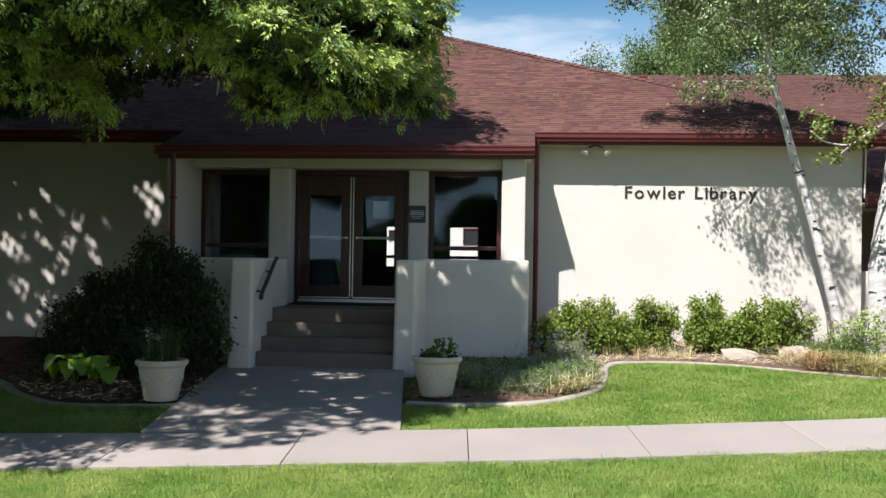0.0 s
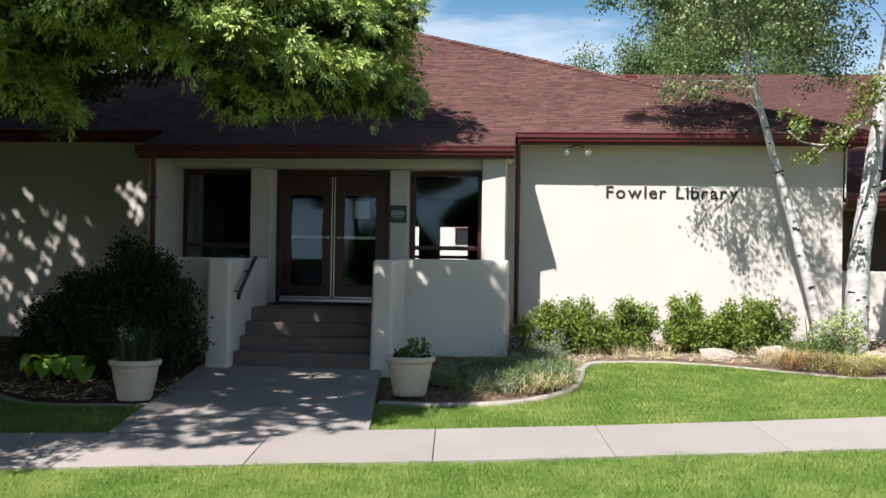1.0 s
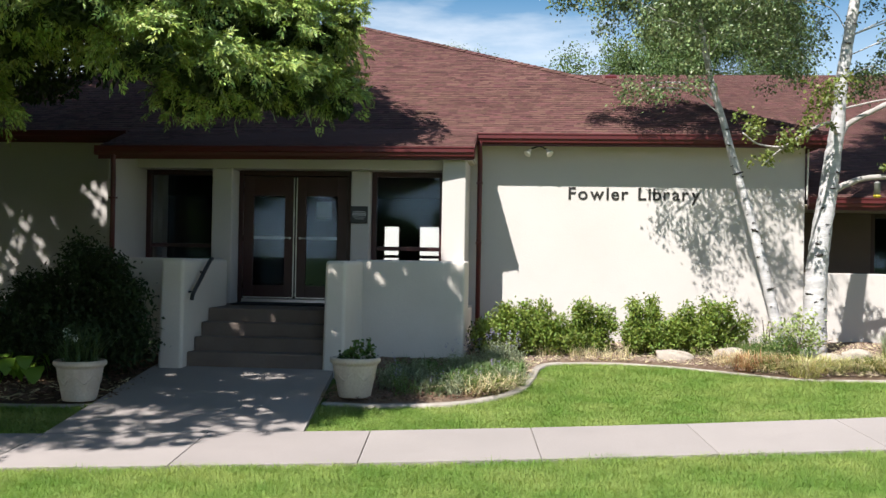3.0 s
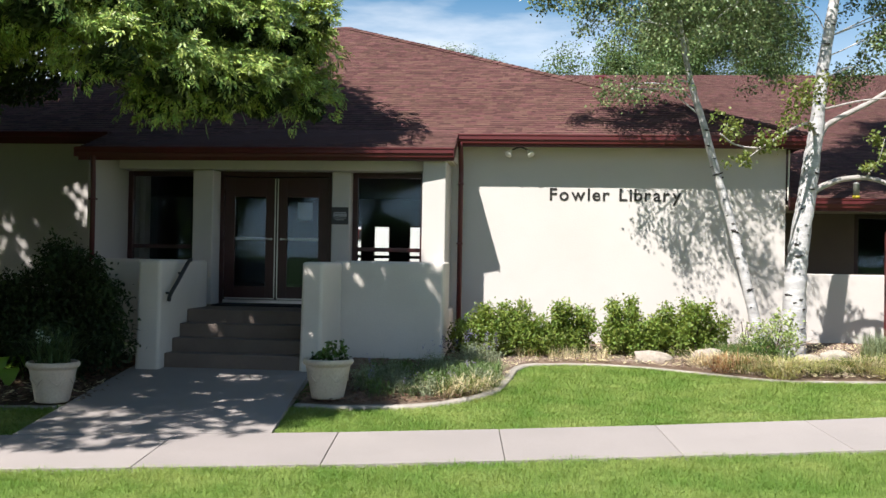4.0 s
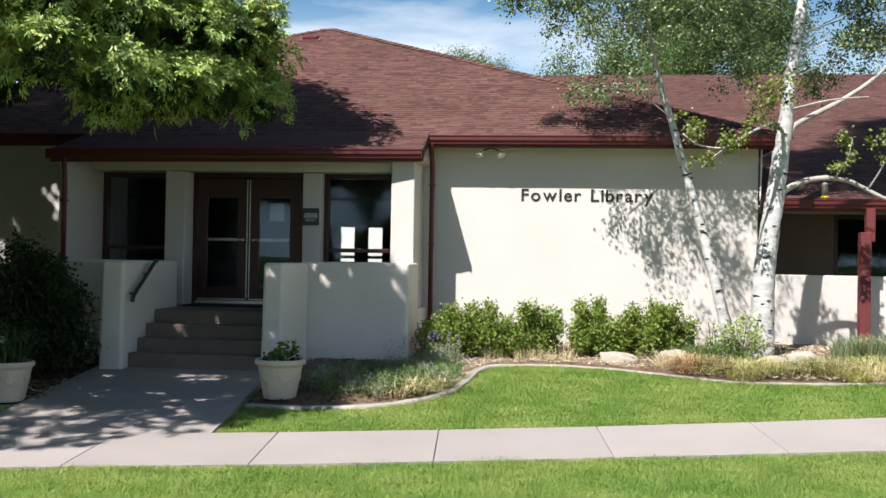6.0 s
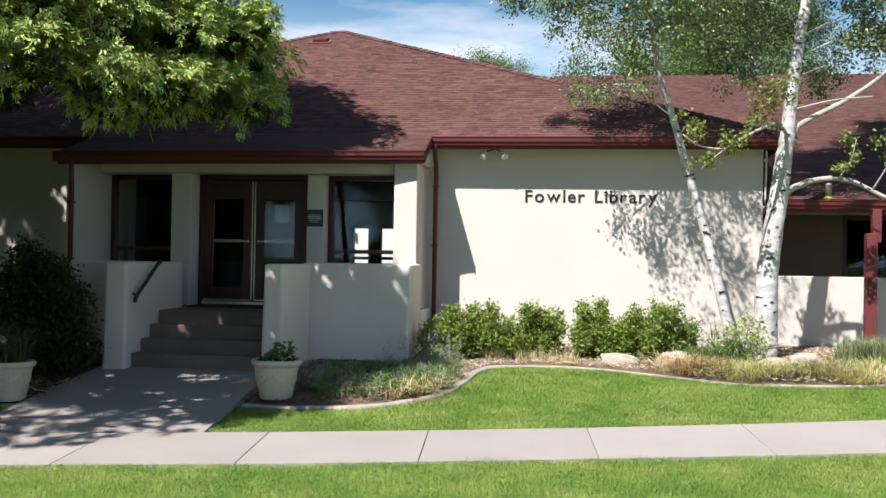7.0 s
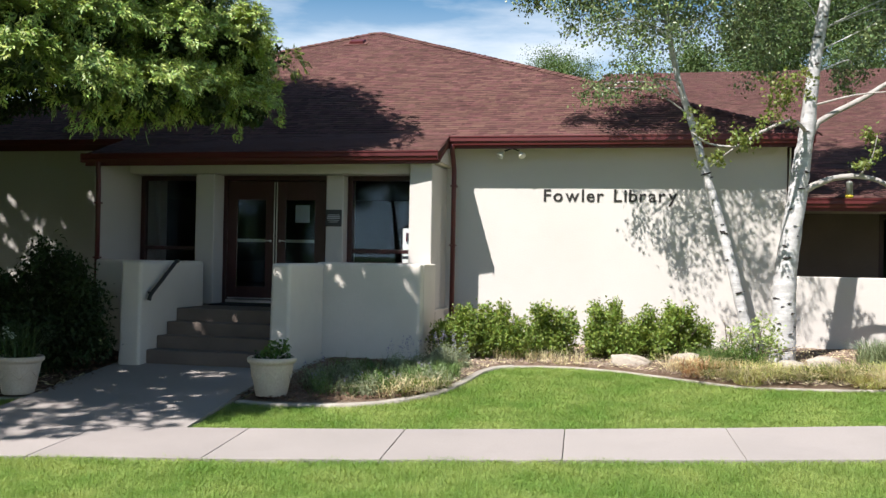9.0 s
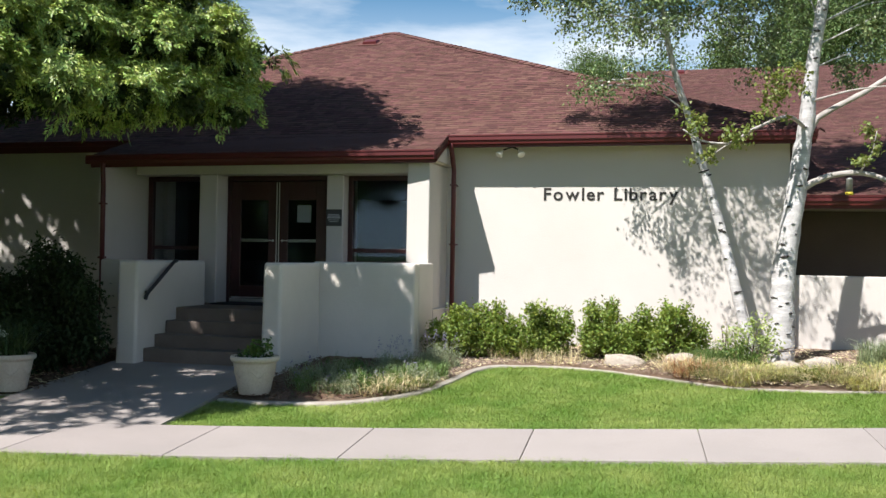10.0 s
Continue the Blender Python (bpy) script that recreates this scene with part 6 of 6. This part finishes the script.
def rock(x, y, sx, sy, sz, seed, turn, peak=0.0):
    """An angular boulder: the hull of random points, worn at the edges and sunk into the bed."""
    rnd = random.Random(seed)
    bm = bmesh.new()
    for k in range(26):
        d = Vector((rnd.gauss(0, 1), rnd.gauss(0, 1), rnd.gauss(0, 1))).normalized()
        d.z = max(-0.5, min(d.z, 0.62 + peak * max(0.0, 0.6 - abs(d.x))))
        bm.verts.new((d.x, d.y, d.z * (1 - 0.45 * max(0.0, d.x * (1 if peak == 0 else 0)))))
    bmesh.ops.convex_hull(bm, input=bm.verts)
    bmesh.ops.delete(bm, geom=[v for v in bm.verts if not v.link_faces], context="VERTS")
    bmesh.ops.bevel(bm, geom=list(bm.edges), offset=0.05, segments=1, affect="EDGES")
    bmesh.ops.triangulate(bm, faces=bm.faces)
    bmesh.ops.subdivide_edges(bm, edges=bm.edges, cuts=2, use_grid_fill=True)
    for v in bm.verts:
        q = v.co * 2.1 + Vector((seed, seed * 1.7, 0))
        v.co *= 1 + 0.07 * noise.noise(q) + 0.035 * noise.noise(q * 3.3)
    bmesh.ops.transform(bm, verts=bm.verts, matrix=Matrix.Translation((x, y, gz(x, y) + 0.05)) @ Matrix.Rotation(turn, 4, "Z") @ Matrix.Diagonal((sx, sy, sz, 1)))
    bmesh.ops.recalc_face_normals(bm, faces=bm.faces)
    return tagged(part("boulder", bm, ROCK, None, "", True), "tan sandstone boulder half sunk in the bed", "rock", "boulders in the bed")


rock(2.98, 15.05, 0.34, 0.20, 0.19, 4, 0.1)
rock(3.84, 15.0, 0.33, 0.24, 0.21, 9, 0.0, 0.4)
rock(5.20, 14.85, 0.25, 0.20, 0.16, 14, 0.3, 0.3)
rock(5.72, 15.25, 0.27, 0.20, 0.17, 17, 0.0, 0.3)

# ---------------------------------------------------------------- trees behind the roofs and across the street
def far_tree(x, y, height, spread, seed, label, leaf_size=0.12):
    rnd = random.Random(seed)
    rng = np.random.default_rng(seed)
    z0 = gz(x, y) - 0.05
    t = thing("far_tree", label, "tree", (x, y, z0), "trees in the distance")
    lobes = []
    for k in range(11):
        a, r = rnd.uniform(0, 6.28), spread * rnd.uniform(0.1, 0.75)
        h = rnd.uniform(0.38, 0.9)
        q = spread * rnd.uniform(0.28, 0.5) * (1.15 - 0.5 * h)
        lobes.append((x + r * math.cos(a) * (1.2 - h * 0.7), y + r * math.sin(a) * (1.2 - h * 0.7), z0 + height * h, q * 1.15, q * 1.15, q))
    lobes.append((x, y, z0 + height * 0.88, spread * 0.3, spread * 0.3, height * 0.12))
    limbs(t, [(x, y, z0), (x + 0.1, y, z0 + height * 0.25), (x, y, z0 + height * 0.55), (x, y, z0 + height * 0.85)], (0.03 * height, 0.03), [l[:3] for l in lobes[:7]], BARK, seed, 0.4)
    cen, way = clumps(lobes, 4.4, rng, 0.45, 0.4)
    part("crown", cluster_leaves("crown", cen, way, 60, 0.30, FAR_LEAF, leaf_size, leaf_size * 0.7, rng, 0.2, 0.4, 0.9), FAR_LEAF, t)
    return t


for k, (x, y, h, s) in enumerate(((-4.4, 62, 14.9, 4.2), (2.1, 38, 9.7, 1.9), (4.0, 39, 10.2, 2.2), (7.9, 46, 13.8, 3.7), (10.8, 44, 14.0, 4.4), (15.5, 45, 10.0, 3.6), (20.0, 42, 10.0, 3.6), (8.5, 52, 16.5, 5.0))):
    far_tree(x, y, h, s, 300 + k, "green broadleaf tree rising behind the roof", 0.10)
# the tall western trees are unseen, added to cut low sky on the wall
for k, (x, y, h, s) in enumerate(((-3.6, -29, 6.2, 2.2), (-22, -9, 12.5, 4.6), (-26, -11, 13.0, 5.5), (-24, 2, 12.0, 4.5), (6.5, -34, 4.6, 3.4), (15.5, -19, 7.5, 3.6), (22, -21, 9.0, 4.0), (-9, -36, 4.8, 3.6), (12, -12, 11.0, 4.5), (1.5, -38, 4.6, 3.2), (-30, -32, 8, 4.2))):
    far_tree(x, y, h, s, 330 + k, "out-of-view broadleaf tree on the street side", 0.24)
# low-crowned trees beside the street, the first two mirrored in the entrance glass
# the last two, unseen to the west, are added to dim the porch
for k, (x, y, h, s) in enumerate(((-13.5, 1.2, 8.0, 4.2), (-9.6, -1.2, 7.6, 2.8), (-17.0, 6.0, 10.5, 4.2), (-17.5, 12.0, 10.0, 4.0))):
    far_tree(x, y, h, s, 360 + k, "out-of-view low-crowned broadleaf tree on the street-side lawn", 0.13)



def street_tree():
    """A small spreading tree on the street-side lawn whose hanging boughs show in the entrance glass."""
    rng = np.random.default_rng(381)
    t = thing("street_tree", "small spreading leafy tree on the street-side lawn", "tree", (-5.6, -0.4, gz(-5.6, -0.4)))
    lobes = [(-6.9, 0.5, 4.5, 0.8, 0.7, 0.6), (-6.1, 0.7, 4.9, 0.8, 0.7, 0.6), (-5.2, 0.6, 4.7, 0.8, 0.7, 0.6), (-4.5, 0.7, 4.3, 0.6, 0.6, 0.6), (-4.1, 0.8, 3.6, 0.45, 0.45, 0.6), (-3.9, 0.9, 2.9, 0.35, 0.4, 0.5),
             (-7.6, 0.4, 4.2, 0.6, 0.6, 0.5), (-6.6, 0.8, 3.75, 0.35, 0.35, 0.3), (-5.7, 0.8, 5.5, 0.9, 0.7, 0.5), (-5.4, 0.9, 3.9, 0.3, 0.3, 0.25)]
    limbs(t, [(-5.6, -0.4, gz(-5.6, -0.4) - 0.05), (-5.55, -0.3, 1.2), (-5.6, 0.1, 2.8), (-5.7, 0.5, 4.6)], (0.13, 0.04), [l[:3] for l in lobes], BARK, 5, 0.4)
    cen, way = clumps(lobes, 12.0, rng, 0.35, 0.5)
    part("crown", cluster_leaves("crown", cen, way, 26, 0.10, FAR_LEAF, 0.085, 0.05, rng, 0.3, 0.4, 0.9), FAR_LEAF, t)


street_tree()

# ---------------------------------------------------------------- lawn, mulch
def curve_y(curve):
    s = spline([(x, y, 0) for x, y in curve], 10)
    s = sorted(s, key=lambda p: p.x)
    return np.array([p.x for p in s]), np.array([p.y for p in s])


crx, cry = curve_y(CURB_R)
clx, cly = curve_y(CURB_L)


def scatter(x0, x1, y0, y1, density, rng, keep):
    n = int((x1 - x0) * (y1 - y0) * density)
    x, y = rng.uniform(x0, x1, n), rng.uniform(y0, y1, n)
    k = keep(x, y)
    return x[k], y[k]


def lawn(name, label, x, y, height, width, rng):
    patch = 1.0 + 0.16 * np.sin(2.3 * x + 1.7 * np.sin(1.9 * y)) * np.sin(3.1 * y + 1.3 * np.sin(2.7 * x)) + 0.14 * np.sin(9.1 * x + 3.0 * np.sin(7.3 * y)) * np.sin(11.7 * y + 2.0 * np.sin(8.9 * x))
    roots = np.stack([x, y, ground_z(x, y) - 0.055], axis=1)
    me = blades(name, roots, BLADE, height * patch, width, rng, 1.5, 0.5)
    return tagged(new(name, me), label, "grass", kind="stuff")


g = np.random.default_rng(11)
x, y = scatter(-6.5, 10.0, 6.3, 11.0, 8600, g, lambda x, y: (y < walk_near(x) + 0.035 + 0.02 * np.sin(x * 5) + 0.025 * np.sin(x * 23 + 2 * np.sin(x * 11))) & (y > 6.3 + 0.0 * x) & (y > walk_near(x) - 2.4))
lawn("lawn_grass", "short mown green grass in front of the pavement", x, y, 0.070, 0.0037, g)
x, y = scatter(-1.75, 10.5, 9.6, 14.8, 6400, g, lambda x, y: (y > walk_far(x) - 0.012) & (y < np.interp(x, crx, cry) - 0.04) & (x > -1.50 - 0.12 * (y - 9.8)))
lawn("lawn_grass", "short mown green grass between pavement and bed", x, y, 0.058, 0.0045, g)
x, y = scatter(-9.0, -4.0, 8.4, 13.0, 4200, g, lambda x, y: (y > walk_far(x) - 0.01) & (y < np.interp(x, clx, cly) - 0.04) & (x < -4.10 - 0.085 * (y - 9.55)))
lawn("lawn_grass", "shaded mown grass beside the walk", x, y, 0.075, 0.006, g)


def chips(name, label, x, y, mat, rng, size):
    n = len(x)
    a = rng.uniform(0, 2 * np.pi, n)
    L, W = size * rng.uniform(0.5, 1.4, n), size * 0.25 * rng.uniform(0.5, 1.3, n)
    z = ground_z(x, y) + 0.018 + rng.uniform(0.0, 0.03, n)
    tilt = rng.normal(0, 0.25, n) * L
    d = np.stack([np.cos(a) * L, np.sin(a) * L, tilt], axis=1) / 2
    s = np.stack([-np.sin(a) * W, np.cos(a) * W, rng.normal(0, 0.3, n) * W], axis=1) / 2
    c = np.stack([x, y, z], axis=1)
    v = np.stack([c - d - s, c + d - s, c + d + s, c - d + s, c + np.array([0, 0, 0.008])], axis=1)
    i = np.arange(n)[:, None] * 5
    f = np.concatenate([i + np.array([[0, 1, 4]]), i + np.array([[1, 2, 4]]), i + np.array([[2, 3, 4]]), i + np.array([[3, 0, 4]])], axis=1).reshape(-1, 3)
    return tagged(new(name, numpy_mesh(name, v, f, mat, flat=True)), label, "mulch", kind="stuff")


x, y = scatter(0.5, 9.0, 11.4, 17.0, 700, g, lambda x, y: (y > np.interp(x, crx, cry) + 0.06) & ~((x < -0.1) & (y > 14.8)))
chips("bark_chips", "loose bark chips on the sunny bed", x, y, CHIP, g, 0.038)
x, y = scatter(-1.7, 0.5, 11.3, 15.0, 420, g, lambda x, y: (y > np.interp(x, crx, cry) + 0.06) & ~((x < -0.1) & (y > 14.8)))
chips("bark_chips", "bark chips beside the planter, coloured dark for shade", x, y, SHADE_CHIP, g, 0.06)
x, y = scatter(0.6, 9.0, 11.4, 17.0, 120, g, lambda x, y: (y > np.interp(x, crx, cry) + 0.06) & ~((x < -0.1) & (y > 14.8)))
chips("dry_litter", "straw-coloured litter on the bed", x, y, STRAW, g, 0.07)
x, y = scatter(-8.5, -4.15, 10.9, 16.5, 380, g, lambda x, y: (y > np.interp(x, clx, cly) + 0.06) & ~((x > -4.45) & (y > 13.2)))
chips("bark_chips", "bark chips on the shaded bed, coloured dark for shade", x, y, SHADE_CHIP, g, 0.08)
x, y = scatter(-8.0, -4.2, 10.9, 12.6, 60, g, lambda x, y: (y > np.interp(x, clx, cly) + 0.06))
chips("dry_litter", "straw litter on the shaded bed", x, y, STRAW, g, 0.11)

# ---------------------------------------------------------------- shingles
TAB_W = (0.075, 0.12, 0.165, 0.22)


def tab_verts(w):
    e, lo, hi = 0.113, 0.008, 0.003
    return np.array([(0, 0, 0), (w, 0, 0), (w, 0, lo), (0, 0, lo), (0, e, 0), (w, e, 0), (w, e, hi), (0, e, hi)])


TAB_F = np.array([(0, 1, 2, 3), (3, 2, 6, 7), (1, 5, 6, 2), (4, 0, 3, 7)])
tab_mesh = [numpy_mesh("shingle", tab_verts(w), TAB_F, SHINGLE_ONE, flat=True) for w in TAB_W]


def shingled(parent, x_lo, x_hi, y0, z0, slope, y_end, seed, singles=None):
    """Courses of shingle tabs on a slope that rises towards y; x_lo and x_hi give the span at each y."""
    rnd = random.Random(seed)
    c = 1 / math.sqrt(1 + slope * slope)
    s = slope * c
    rows = int((y_end - y0) / c / 0.11)
    verts, dark, made = [], [], 0
    for r in range(rows):
        v = 0.11 * r
        yy = y0 + v * c
        a, b = x_lo(yy + 0.11 * c), x_hi(yy + 0.11 * c)
        u = a - rnd.uniform(0, 0.2)
        while u < b:
            k = rnd.randrange(4)
            w = TAB_W[k]
            u0, u1 = max(u, a), min(u + w, b)
            if u1 - u0 > 0.03:
                lift = 0.003
                if singles and made < 300 and u1 - u0 > w - 0.001 and singles(u, yy):
                    ob = new("shingle", tab_mesh[k])
                    ob.parent = parent
                    ob.matrix_basis = Matrix.Translation((u + 0.002, yy - s * lift, z0 + v * s + c * lift)) @ Matrix.Rotation(math.atan(slope), 4, "X")
                    made += 1
                else:
                    t = tab_verts(u1 - u0 - 0.001)
                    verts.append(np.stack([u0 + t[:, 0], yy + t[:, 1] * c - (t[:, 2] + lift) * s, z0 + v * s + t[:, 1] * s + (t[:, 2] + lift) * c], axis=1))
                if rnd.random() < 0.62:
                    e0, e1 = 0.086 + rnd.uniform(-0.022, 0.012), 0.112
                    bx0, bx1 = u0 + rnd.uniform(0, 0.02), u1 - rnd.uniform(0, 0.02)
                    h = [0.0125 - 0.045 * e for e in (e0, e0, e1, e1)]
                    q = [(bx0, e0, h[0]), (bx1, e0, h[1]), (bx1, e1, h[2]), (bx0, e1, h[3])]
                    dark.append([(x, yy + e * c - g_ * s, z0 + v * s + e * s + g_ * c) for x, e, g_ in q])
            u += w
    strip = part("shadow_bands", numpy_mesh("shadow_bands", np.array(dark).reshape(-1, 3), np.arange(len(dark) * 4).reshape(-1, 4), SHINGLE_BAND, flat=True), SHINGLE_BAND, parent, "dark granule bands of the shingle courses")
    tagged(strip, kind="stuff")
    n = len(verts)
    f = (np.arange(n)[:, None, None] * 8 + TAB_F[None]).reshape(-1, 4)
    ob = part("shingle_courses", numpy_mesh("shingle_courses", np.concatenate(verts), f, SHINGLE, flat=True), SHINGLE, parent)
    return tagged(ob, kind="stuff")


hip = (PEAK[1] - EAVE_Y)
shingled(main_roof, lambda y: LEFT + (PEAK[0] - LEFT) * (y - EAVE_Y) / hip, lambda y: RIGHT + (PEAK[0] - RIGHT) * (y - EAVE_Y) / hip, EAVE_Y - 0.02, EAVE_Z - 0.008, PITCH, PEAK[1], 1,
         lambda x, y: -0.1 < x < 3.2)
shingled(porch_roof, lambda y: -6.05, lambda y: -0.13, P_Y - 0.02, P_Z - 0.005, P_S, 16.45, 2)
for ob in porch_roof.children:
    if ob.name.startswith(("shingle_courses", "shadow_bands")):
        for v in ob.data.vertices:
            k = (16.6 - v.co.y) / (16.6 - P_Y) * (v.co.x + 6.18) / 6.05
            v.co.y += P_DY * k
            v.co.z += P_DZ * k + 0.006
shingled(wing_roof, lambda y: 5.41 if y < 20 else max(1.5, 5.98 - (y - 19) * 1.0), lambda y: 14.0, W_Y - 0.02, W_Z - 0.006, W_S, 29.7, 3)


def caps(parent, a, b, seed):
    """Folded cap shingles along a hip, each lapped over the one below with a thick front edge."""
    a, b = Vector(a), Vector(b)
    d = (b - a).normalized()
    out = Vector((d.y, -d.x, 0)).normalized()
    n = int((b - a).length / 0.17)
    rnd = random.Random(seed)
    verts, faces = [], []
    for i in range(n):
        p, q = a + d * (0.17 * i - 0.03), a + d * (0.17 * (i + 1) + 0.04)
        k = len(verts)
        for w, h in ((p, 0.0), (p, 0.034 + rnd.uniform(0, 0.008)), (q, 0.016)):
            for o in (out * 0.14, out * 0.0, out * -0.14):
                drop = PITCH * o.y if o.y < 0 else -0.357 * abs(o.x)
                verts.append(tuple(w + o + Vector((0, 0, h + drop))))
        faces += [(k, k + 3, k + 4, k + 1), (k + 1, k + 4, k + 5, k + 2), (k + 3, k + 6, k + 7, k + 4), (k + 4, k + 7, k + 8, k + 5)]
    ob = part("cap_shingles", numpy_mesh("cap_shingles", verts, faces, SHINGLE, flat=True), SHINGLE, parent)
    return tagged(ob, kind="stuff")


caps(main_roof, (RIGHT, EAVE_Y, EAVE_Z), PEAK, 1)
caps(main_roof, (LEFT, EAVE_Y, EAVE_Z), PEAK, 2)
